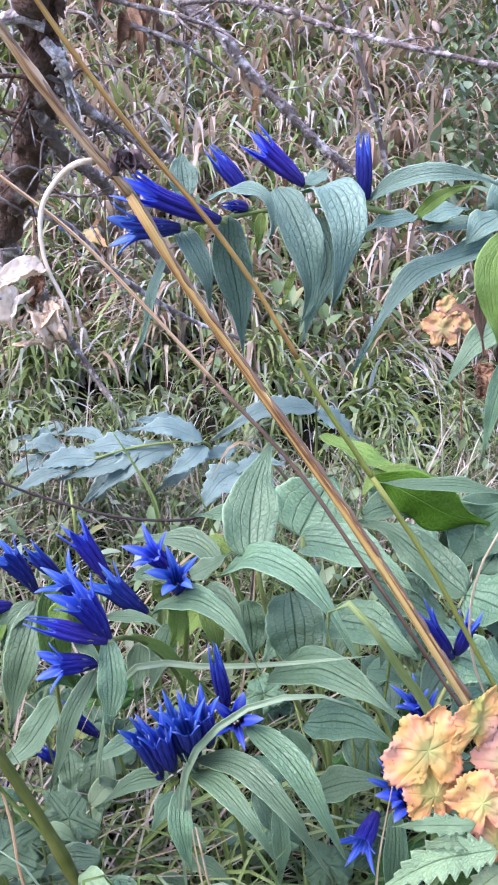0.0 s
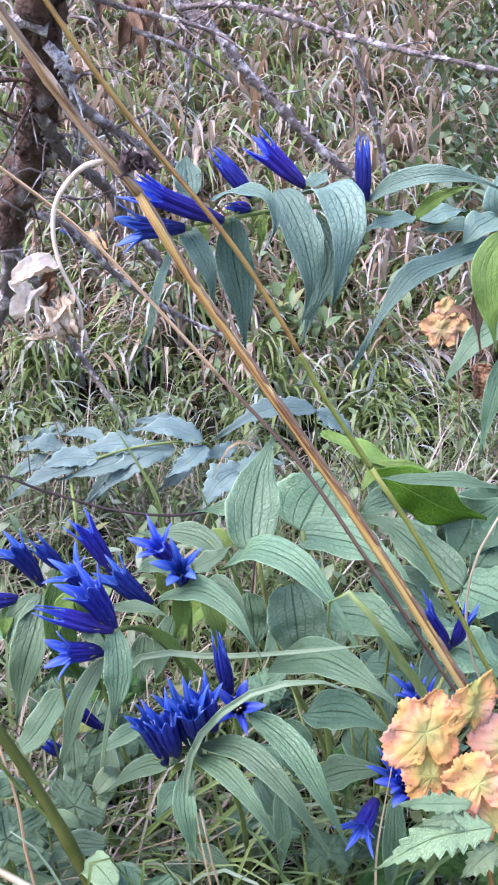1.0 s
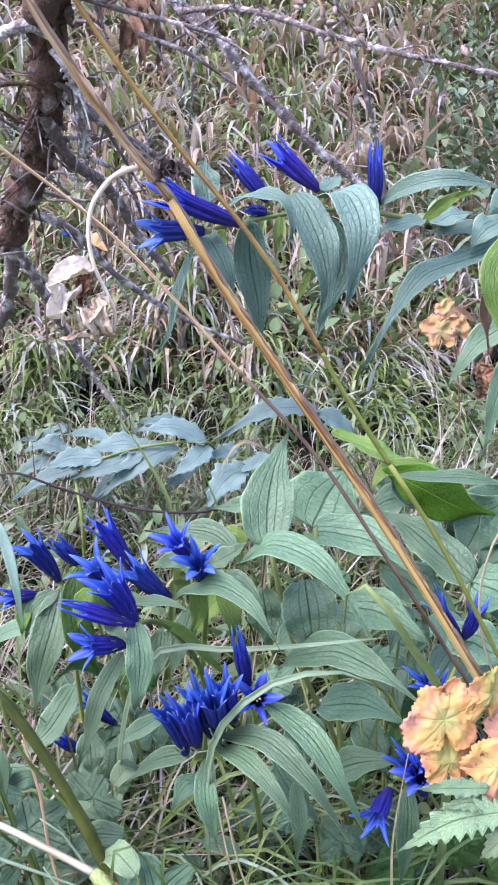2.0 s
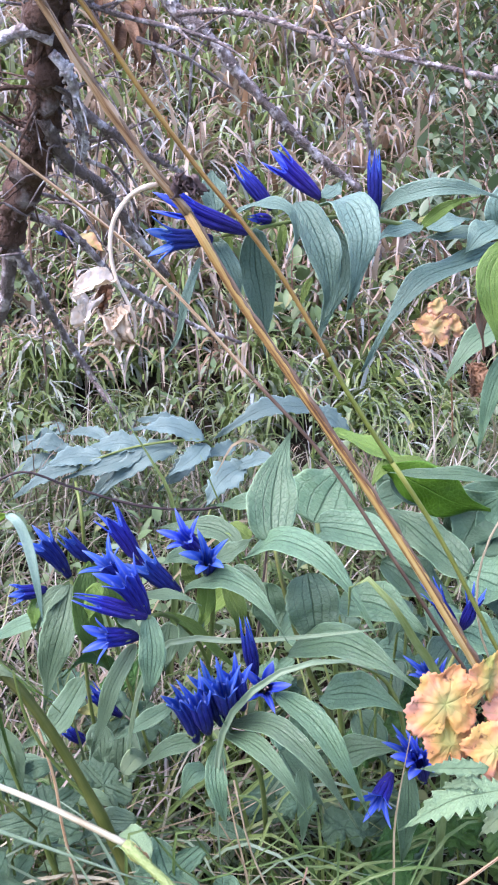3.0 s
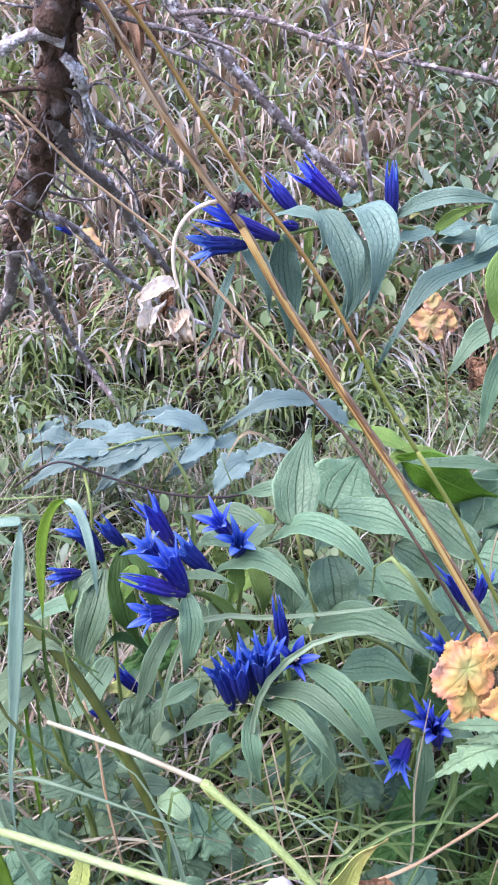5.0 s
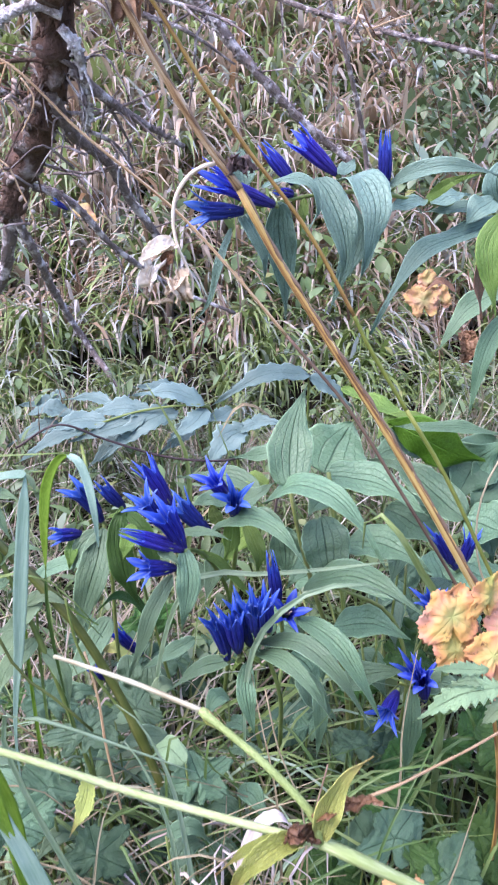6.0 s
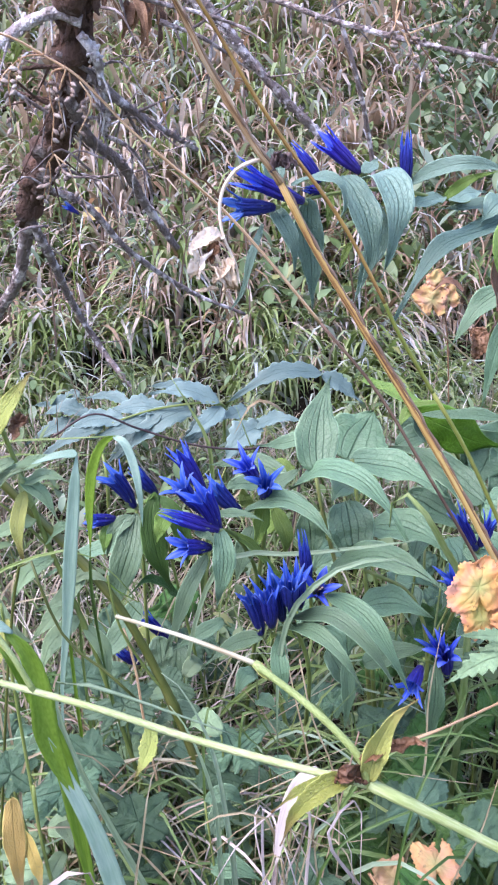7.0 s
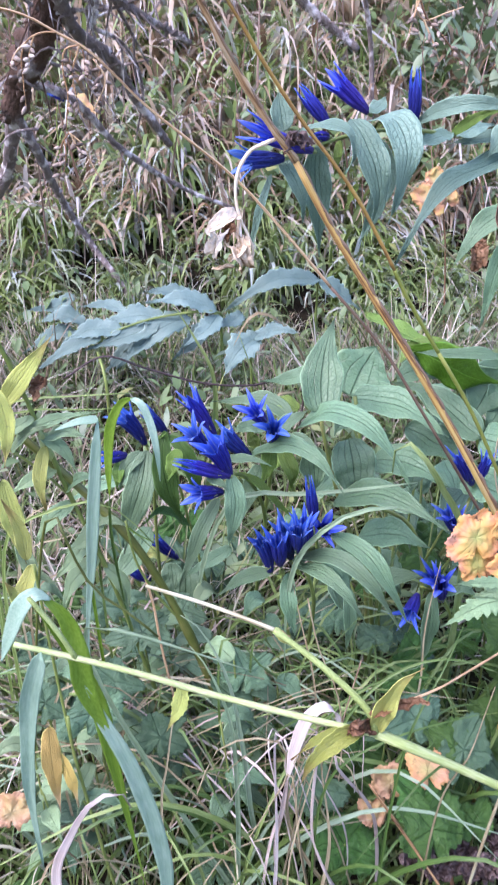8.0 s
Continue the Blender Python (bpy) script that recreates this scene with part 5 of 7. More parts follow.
rear = thing("gentian_plant", (-0.13, 0.56, 0.0), "gentian with blue bells and long hanging leaves", "gentian", "gentians")
stalk(rear, [(-0.13, 0.56, -0.01), (-0.1327, 0.4700, 0.1761), (-0.1313, 0.4500, 0.2778), (-0.1342, 0.4450, 0.3186)], 0.002, 0.0013)
flower(rear, (-0.1350, 0.4450, 0.3186), (-0.1577, 0.4350, 0.3589), 0.65, 0.0110)
flower(rear, (-0.1179, 0.4400, 0.3328), (-0.1345, 0.4300, 0.3613), 0.3, 0.0080)
flower(rear, (-0.1502, 0.4400, 0.3111), (-0.1715, 0.4250, 0.3170), 0.5, 0.0080)
leaves(rear, [
    ([(-0.1335, 0.4400, 0.3155), (-0.1386, 0.4250, 0.2931), (-0.1495, 0.4250, 0.2575), (-0.1580, 0.4300, 0.2172)], 0.0244, {"peak": 0.38}),
    ([(-0.1360, 0.4400, 0.3129), (-0.1492, 0.4320, 0.3058), (-0.1568, 0.4300, 0.2835)], 0.0130),
], LEAF_LIT)
leaves(rear, [([(-0.1387, 0.4600, 0.2808), (-0.1764, 0.4600, 0.2693), (-0.2160, 0.4600, 0.2453)], 0.0143)], LEAF_LIT)
leaves(rear, [([(-0.1387, 0.4800, 0.2061), (-0.1666, 0.4700, 0.1657), (-0.1965, 0.4600, 0.1527)], 0.0243)], LEAF_LIT)
leaves(rear, [([(-0.1561, 0.4400, 0.3049), (-0.1569, 0.4300, 0.2995), (-0.1590, 0.4300, 0.2845)], 0.0099), ([(-0.1283, 0.4400, 0.3250), (-0.1217, 0.4300, 0.3329), (-0.1166, 0.4200, 0.3428)], 0.0049)], LEAF_BRIGHT)

low = thing("gentian_plant", (-0.20, 0.66, 0.0), "low gentian with shut blue bells near the ground", "gentian", "gentians")
stalk(low, [(-0.20, 0.66, -0.01), (-0.1511, 0.5600, 0.0484), (-0.1351, 0.5300, 0.1168), (-0.1245, 0.5200, 0.1354)], 0.0016, 0.001)
stalk(low, [(-0.1511, 0.5600, 0.0484), (-0.1514, 0.5300, 0.0952)], 0.0012, 0.001)
flower(low, (-0.1181, 0.5100, 0.1448), (-0.1431, 0.4950, 0.1892), 0.4, 0.0085)
flower(low, (-0.1465, 0.5100, 0.1178), (-0.1666, 0.5000, 0.1446), 0.2, 0.0080)
flower(low, (-0.1941, 0.5300, 0.0639), (-0.2132, 0.5200, 0.0877), 0.2, 0.0080)
stalk(low, [(-0.20, 0.66, -0.01), (-0.1856, 0.5600, 0.0146), (-0.1938, 0.5320, 0.0607)], 0.0014, 0.001)
leaves(low, [([(-0.1276, 0.5200, 0.1403), (-0.1423, 0.5100, 0.1517), (-0.1544, 0.5000, 0.1572)], 0.0175)], LEAF_YELLOW)
leaves(low, [([(-0.1491, 0.5500, 0.0576), (-0.1738, 0.5400, 0.0541), (-0.2047, 0.5300, 0.0310)], 0.0284), ([(-0.1286, 0.5500, 0.0505), (-0.1449, 0.5400, 0.0197), (-0.1532, 0.5400, -0.0294)], 0.0289)], LEAF_LIT)

far_bloom = thing("gentian_plant", (-0.4360, 2.0000, 0.2824), "distant gentian sprig with one blue bell in the grass", "gentian", "gentians")
stalk(far_bloom, [tuple(Vector((-0.4360, 2.0000, 0.2824)) - Vector((0, 0, 0.18))), (-0.4360, 2.0000, 0.2824), (-0.4263, 2.0000, 0.3328)], 0.002, 0.0015)
flower(far_bloom, (-0.4129, 2.0000, 0.3287), (-0.4457, 1.9700, 0.3593), 0.5, 0.012)
leaves(far_bloom, [([(-0.4016, 2.0000, 0.3327), (-0.3729, 1.9900, 0.3273), (-0.3347, 1.9800, 0.3016)], 0.0469)], LEAF_FADED)

# ---- the compound bluish leaves behind ----
def compound(label, stem, rows):
    herb = thing("compound_leaf_herb", (stem[0][0], stem[0][1], float(ground_at(stem[0][0], stem[0][1])) - 0.01), label, "herb", "bluish herbs")
    stalk(herb, [(stem[0][0], stem[0][1], float(ground_at(stem[0][0], stem[0][1])) - 0.01)] + stem, 0.003, 0.0015)
    leaves(herb, [(pts, w * 1.25) for pts, w in rows], LEAF_BLUE, "leaflet", rows=30, cols=8, teeth=0.3, tooth_count=8, quilt=0.03, peak=0.4, wave=0.07)
    return herb


compound("herb with bluish toothed leaflets spread flat", [(-0.0591, 1.1500, 0.1080), (-0.0660, 1.1000, 0.1566), (-0.1662, 1.0800, 0.1561), (-0.2650, 1.0600, 0.1291)], [
    ([(-0.0660, 1.1000, 0.1584), (-0.1164, 1.1000, 0.1797), (-0.1800, 1.1000, 0.1738)], 0.0338),
    ([(-0.0644, 1.1000, 0.1520), (-0.0823, 1.0700, 0.1415), (-0.1236, 1.0500, 0.1187)], 0.0326),
    ([(-0.1089, 1.1000, 0.1495), (-0.1575, 1.0700, 0.1421), (-0.2276, 1.0400, 0.0877)], 0.0401),
    ([(-0.1506, 1.0900, 0.1502), (-0.2009, 1.0900, 0.1570), (-0.2594, 1.0800, 0.1387)], 0.0354),
    ([(-0.1582, 1.0800, 0.1470), (-0.2150, 1.0600, 0.1332), (-0.2741, 1.0500, 0.1172)], 0.0348),
    ([(-0.2158, 1.0700, 0.1425), (-0.2657, 1.0700, 0.1429), (-0.3157, 1.0600, 0.1186)], 0.0333),
    ([(-0.2482, 1.0600, 0.1334), (-0.2924, 1.0500, 0.1246), (-0.3559, 1.0400, 0.0843)], 0.0230),
    ([(-0.2106, 1.1000, 0.1576), (-0.2386, 1.1200, 0.1639), (-0.2926, 1.1300, 0.1558)], 0.0202),
])
compound("herb with bluish toothed leaflets among grass", [(-0.2406, 1.0000, 0.1025), (-0.3115, 1.2000, 0.0891), (-0.3568, 1.2000, 0.0996)], [
    ([(-0.1083, 1.2500, 0.1268), (-0.1462, 1.2500, 0.1342), (-0.1938, 1.2500, 0.1345)], 0.0286),
    ([(-0.2922, 1.2000, 0.0991), (-0.3278, 1.2000, 0.1143), (-0.3753, 1.2000, 0.0997)], 0.0313),
    ([(-0.3115, 1.2000, 0.0891), (-0.3444, 1.1800, 0.0878), (-0.3970, 1.1600, 0.0620)], 0.0274),
    ([(-0.0858, 1.1500, 0.1179), (-0.1026, 1.1200, 0.1018), (-0.1417, 1.1000, 0.0726)], 0.0316),
    ([(-0.1934, 1.1500, 0.1090), (-0.2177, 1.1200, 0.0835), (-0.2613, 1.1000, 0.0447)], 0.0299),
    ([(-0.0231, 1.1500, 0.1319), (-0.0452, 1.1200, 0.1298), (-0.0837, 1.1000, 0.1290)], 0.0262),
])
compound("herb with one long bluish leaflet held level", [(0.1073, 1.2000, 0.1261), (0.1003, 1.1500, 0.1877)], [
    ([(0.1020, 1.1500, 0.1905), (0.0283, 1.1200, 0.2014), (-0.0575, 1.1000, 0.1565)], 0.0361),
    ([(0.1004, 1.1500, 0.1849), (0.1274, 1.1500, 0.1735), (0.1737, 1.1500, 0.1352)], 0.0328),
])
compound("herb with drooping bluish leaflets near the grass", [(-0.0164, 1.0000, 0.1004), (-0.0246, 0.9500, 0.1747)], [
    ([(-0.0096, 0.9500, 0.1827), (-0.0396, 0.9300, 0.1673), (-0.0622, 0.9200, 0.1312)], 0.0408),
    ([(-0.0171, 0.9500, 0.1787), (0.0125, 0.9400, 0.1949), (0.0489, 0.9300, 0.1947)], 0.0230),
    ([(-0.3403, 1.4000, 0.0729), (-0.3693, 1.3800, 0.0581), (-0.4275, 1.3600, 0.0573)], 0.0294),
])


# ---- dry stalks in front ----
dead = thing("dry_stalk", (0.245, 0.36, 0.0), "thick dry golden stalk leaning across the flowers", "stalk")
main_pts = [(0.245, 0.36, -0.01), (0.1445, 0.3150, 0.2688), (0.0988, 0.3000, 0.3537), (0.0438, 0.2920, 0.4452), (-0.0002, 0.2870, 0.5122), (-0.0243, 0.2830, 0.5497), (-0.0392, 0.2800, 0.5762), (-0.0536, 0.2720, 0.5953), (-0.0666, 0.2650, 0.6156), (-0.0738, 0.2600, 0.6276), (-0.0807, 0.2550, 0.6406), (-0.0910, 0.2450, 0.6593)]
stalk(dead, main_pts[:7], 0.0033, 0.0018, GOLD, "stalk", steps=44, sides=12, rough=0.12, scale=160.0)
stalk(dead, main_pts[6:], 0.0017, 0.0013, TAN, "stalk_top", steps=30, sides=12, rough=0.14, scale=160.0, swell=((0.0, 1.2), (0.42, 1.3)))
# The shadowed side of the split is added as a dark strip.
edge = [Vector(q) + Vector((0.0017, -0.0013, 0.0006)) * (1 + 0.25 * math.sin(i * 1.7)) * (1.08 - 0.010 * i) for i, q in enumerate(spline(main_pts[2:], 60))]
part("dark_split", tube(edge[:-3], 0.0011, 0.0006, 6, 120, 0.7, 190.0), CULM, dead, "split along the stalk, its shadowed side laid on as a brown strip")
tuft = []
node = Vector((-0.0399, 0.2790, 0.5841))
for k in range(8):
    d = Vector((rng.uniform(-0.6, 1.0), rng.uniform(-1, 0.3), rng.uniform(-0.6, 1.0))).normalized()
    tuft.append(leaf([node, node + d * 0.004 + Vector((0, 0, 0.0015)), node + d * rng.uniform(0.006, 0.011)], 0.006, wave=0.3, rows=8, cols=6, roll=rng.uniform(0, 180), cup=0.8))
part("withered_tuft", join_geo(*tuft), DARK_BROWN, dead, "grey-brown shrivelled tuft at the node")
part("leaf_stalk", tube([(-0.0494, 0.2760, 0.5864), (-0.0542, 0.2720, 0.5856), (-0.0608, 0.2760, 0.5813), (-0.0660, 0.2740, 0.5741), (-0.0679, 0.2730, 0.5646), (-0.0664, 0.2720, 0.5530), (-0.0621, 0.2710, 0.5434), (-0.0598, 0.2700, 0.5372), (-0.0601, 0.2690, 0.5304)], 0.0010, 0.0006, 8, 44, 0.1, 200.0), CRUMPLED, dead, "pale curled leaf stalk")


def crumple(points, width, seed, strength=0.35):
    """A shrivelled leaf: a curled blade folded over itself."""
    verts, faces, uvs = leaf(points, width, wave=0.10, rows=44, cols=30, cup=0.9, foot=0.4, tip=0.5, quilt=0.12, thick=0.0003)
    half = len(verts) // 2
    out = []
    for i, v in enumerate(verts):
        q = verts[i % half] * 170.0 + Vector((seed, seed, seed))
        q2 = verts[i % half] * 520.0
        q3 = verts[i % half] * 1300.0
        shift = noise.noise_vector(q) * strength * 0.010 + noise.noise_vector(q2) * strength * 0.006 + noise.noise_vector(q3) * strength * 0.0022
        out.append(v + shift)
    return out, faces, uvs


part("shrivelled_leaf", crumple([(-0.0667, 0.2710, 0.5522), (-0.0727, 0.2660, 0.5518), (-0.0781, 0.2640, 0.5495), (-0.0812, 0.2660, 0.5447)], 0.0075, 3.0, 0.10), CRUMPLED, dead, "pale crumpled dead leaf")
part("shrivelled_leaf", crumple([(-0.0775, 0.2730, 0.5412), (-0.0768, 0.2706, 0.5431), (-0.0767, 0.2679, 0.5430), (-0.0774, 0.2663, 0.5410), (-0.0784, 0.2667, 0.5382), (-0.0792, 0.2689, 0.5359), (-0.0794, 0.2717, 0.5356)], 0.0080, 9.0, 0.14), CRUMPLED, dead, "pale crumpled dead leaf")
part("shrivelled_leaf", crumple([(-0.0673, 0.2716, 0.5356), (-0.0678, 0.2687, 0.5380), (-0.0672, 0.2654, 0.5380), (-0.0661, 0.2635, 0.5355), (-0.0649, 0.2640, 0.5320), (-0.0642, 0.2667, 0.5291), (-0.0646, 0.2701, 0.5286)], 0.0098, 5.0, 0.16), CRUMPLED, dead, "pale crumpled dead leaf")
part("shrivelled_leaf", crumple([(-0.0644, 0.2720, 0.5412), (-0.0650, 0.2660, 0.5384), (-0.0681, 0.2630, 0.5360), (-0.0724, 0.2660, 0.5330)], 0.0053, 7.0, 0.2), CRUMPLED, dead, "pale crumpled dead leaf")
part("shrivelled_leaf", crumple([(-0.0684, 0.2700, 0.5274), (-0.0750, 0.2680, 0.5275), (-0.0800, 0.2680, 0.5280)], 0.0027, 4.0, 0.1), CRUMPLED, dead, "pale crumpled dead leaf")
part("shrivelled_leaf", crumple([(-0.0684, 0.2750, 0.5492), (-0.0708, 0.2750, 0.5447), (-0.0720, 0.2750, 0.5383)], 0.0058, 8.0, 0.2), BROWN, dead, "dark brown inner side of the dead leaf")

amber = thing("thin_dry_stalk", (0.27, 0.40, 0.0), "thin amber stalk turning green, leaning over the flowers", "stalk")
stalk(amber, [(0.27, 0.40, -0.01), (0.1520, 0.3400, 0.2798), (0.1113, 0.3250, 0.3575), (0.0767, 0.3150, 0.4210), (0.0516, 0.3100, 0.4598)], 0.0013, 0.0012, OLIVE, "stalk_foot", steps=30)
stalk(amber, [(0.0516, 0.3100, 0.4598), (0.0424, 0.3090, 0.4739), (0.0274, 0.3060, 0.4975), (0.0193, 0.3040, 0.5125)], 0.0012, 0.0011, OLIVE, "green_length", steps=30)
stalk(amber, [(0.0193, 0.3040, 0.5125), (0.0066, 0.3020, 0.5344), (-0.0039, 0.2980, 0.5513), (-0.0172, 0.2940, 0.5694), (-0.0352, 0.2900, 0.5912), (-0.0536, 0.2830, 0.6165), (-0.0708, 0.2750, 0.6429), (-0.0858, 0.2650, 0.6630)], 0.001, 0.0009, GOLD_THIN, "dry_length", steps=34)

culm = thing("grass_culm", (0.22, 0.42, 0.0), "dark dry grass culm ending in a nodding seed head", "grass stalk")
stalk(culm, [(0.22, 0.42, -0.01), (0.1279, 0.3500, 0.2803), (0.0958, 0.3350, 0.3391), (0.0525, 0.3250, 0.4096), (0.0206, 0.3200, 0.4589), (-0.0131, 0.3150, 0.4990)], 0.0014, 0.0009, CULM, "culm", steps=40)
stalk(culm, [(-0.0131, 0.3150, 0.4990), (-0.0411, 0.3120, 0.5325), (-0.0670, 0.3100, 0.5607), (-0.1112, 0.2970, 0.5995), (-0.1230, 0.2930, 0.6123), (-0.1344, 0.2900, 0.6231), (-0.1458, 0.2880, 0.6294), (-0.1569, 0.2860, 0.6357), (-0.1680, 0.2840, 0.6391), (-0.1816, 0.2820, 0.6402), (-0.1964, 0.2800, 0.6340)], 0.0009, 0.0005, TAN, "culm_top", steps=44)


def seed_head(parent, branches, seeds=10, size=0.0010):
    """Hanging thread-like branches hung with small husks."""
    for pts in branches:
        b = part("seed_branch", tube(pts, 0.00048, 0.0003, 5, 20), TAN, parent)
        path = spline(pts, 40)
        for k in range(seeds):
            i = min(40, int(12 + 28 * (k + rng.random()) / seeds))
            a = path[i]
            d = Vector((rng.uniform(-1, 1), rng.uniform(-1, 1), rng.uniform(-1.2, 0.1))).normalized()
            n = rng.uniform(0.6, 1.05) * size
            part("seed_husk", tube([a, a + d * 0.0015, a + d * (0.0015 + n), a + d * (0.0015 + 2 * n)], 0.0003, 0.0002, 6, 6, belly=size * 0.52), CHAFF, b)


seed_head(culm, [
    [(-0.1457, 0.2870, 0.6295), (-0.1518, 0.2870, 0.6295), (-0.1583, 0.2870, 0.6268), (-0.1620, 0.2870, 0.6212), (-0.1628, 0.2870, 0.6085), (-0.1631, 0.2870, 0.5972)],
    [(-0.1556, 0.2870, 0.6286), (-0.1586, 0.2870, 0.6212), (-0.1594, 0.2870, 0.6150)],
    [(-0.1597, 0.2870, 0.6257), (-0.1653, 0.2870, 0.6205), (-0.1677, 0.2870, 0.6159)],
    [(-0.1364, 0.2870, 0.6245), (-0.1428, 0.2870, 0.6227), (-0.1446, 0.2870, 0.6131), (-0.1435, 0.2870, 0.6048), (-0.1458, 0.2870, 0.5890), (-0.1449, 0.2870, 0.5875)],
    [(-0.1449, 0.2870, 0.5877), (-0.1486, 0.2870, 0.5827), (-0.1502, 0.2870, 0.5737), (-0.1519, 0.2870, 0.5659)],
    [(-0.1449, 0.2870, 0.5877), (-0.1394, 0.2870, 0.5827), (-0.1362, 0.2870, 0.5749), (-0.1323, 0.2870, 0.5657), (-0.1305, 0.2870, 0.5587)],
    [(-0.1440, 0.2870, 0.5865), (-0.1415, 0.2870, 0.5809), (-0.1387, 0.2870, 0.5773)],
], seeds=6, size=0.0015)
seed_head(culm, [
    [(-0.1474, 0.2870, 0.5845), (-0.1473, 0.2870, 0.5784), (-0.1493, 0.2870, 0.5695)],
    [(-0.1364, 0.2870, 0.6241), (-0.1406, 0.2870, 0.6131), (-0.1398, 0.2870, 0.6036), (-0.1392, 0.2870, 0.5971)],
    [(-0.1351, 0.2870, 0.6227), (-0.1346, 0.2870, 0.6177), (-0.1351, 0.2870, 0.6121)],
    [(-0.1307, 0.2870, 0.6189), (-0.1263, 0.2870, 0.6119), (-0.1267, 0.2870, 0.6079), (-0.1306, 0.2870, 0.6007), (-0.1328, 0.2870, 0.5971)],
    [(-0.1278, 0.2870, 0.6149), (-0.1287, 0.2870, 0.6107), (-0.1296, 0.2870, 0.6065)],
    [(-0.1403, 0.2870, 0.6223), (-0.1416, 0.2870, 0.6177), (-0.1448, 0.2870, 0.6159)],
], seeds=6, size=0.0015)

nodding = thing("grass_culm", (0.30, 0.30, 0.0), "tall grass culm with a nodding pale seed head", "grass stalk")
stalk(nodding, [(0.30, 0.30, -0.01), (0.29, 0.26, 0.35), (0.24, 0.22, 0.62), (0.0311, 0.2400, 0.6966), (0.0143, 0.2400, 0.6751), (0.0049, 0.2450, 0.6607), (0.0045, 0.2500, 0.6455)], 0.0012, 0.0004, CULM, "culm", steps=40)
seed_head(nodding, [
    [(0.0046, 0.2500, 0.6495), (0.0043, 0.2500, 0.6414), (0.0077, 0.2500, 0.6373), (0.0167, 0.2500, 0.6399), (0.0235, 0.2500, 0.6420)],
    [(0.0049, 0.2500, 0.6455), (0.0093, 0.2500, 0.6374), (0.0169, 0.2500, 0.6308), (0.0256, 0.2500, 0.6206)],
    [(0.0054, 0.2500, 0.6455), (0.0026, 0.2480, 0.6372), (0.0018, 0.2480, 0.6326)],
    [(0.0077, 0.2500, 0.6373), (0.0127, 0.2480, 0.6279), (0.0156, 0.2480, 0.6216)],
    [(0.0304, 0.2000, 0.6733), (0.0364, 0.2000, 0.6496), (0.0373, 0.2000, 0.6337), (0.0414, 0.2000, 0.6162)],
    [(0.0219, 0.2000, 0.6732), (0.0191, 0.2000, 0.6585), (0.0190, 0.2000, 0.6478), (0.0188, 0.2000, 0.6439)],
], seeds=7, size=0.0011)

thin = thing("grass_stalk", (-0.02, 0.62, 0.0), "thin dark curved grass stalk crossing behind the bells", "grass stalk")
stalk(thin, [(-0.0236, 0.5000, 0.3456), (-0.0482, 0.4800, 0.3509), (-0.0873, 0.4700, 0.3592), (-0.1315, 0.4600, 0.3784), (-0.1621, 0.4500, 0.3942), (-0.1938, 0.4500, 0.3760)], 0.0010, 0.0008, DARK_BROWN, "culm", steps=36)
stalk(thin, [(-0.02, 0.62, -0.01), (0.0, 0.58, 0.2), (-0.0016, 0.5200, 0.3407), (-0.0236, 0.5000, 0.3456)], 0.0011, 0.0010, DARK_BROWN, "culm", steps=24)
pale = thing("grass_stalk", (0.33, 1.15, float(ground_at(0.33, 1.15)) - 0.01), "pale dry grass stalk leaning behind the gentian", "grass stalk")
stalk(pale, [(0.33, 1.15, float(ground_at(0.33, 1.15)) - 0.01), (0.3168, 0.9500, 0.2365), (0.2427, 0.9200, 0.3079), (0.1665, 0.9000, 0.3842), (0.1172, 0.8800, 0.4347)], 0.0016, 0.001, STRAW, "culm")
pale_curl = thing("grass_stalk", (0.20, 0.34, 0.0), "pale curved dry grass stalk beside the golden stalk", "grass stalk")
stalk(pale_curl, [(0.20, 0.34, -0.01), (0.1266, 0.3300, 0.3085), (0.1095, 0.3300, 0.3542), (0.1057, 0.3300, 0.3826), (0.1087, 0.3300, 0.4064), (0.1227, 0.3400, 0.4277)], 0.0008, 0.0006, STRAW, "culm", steps=36)


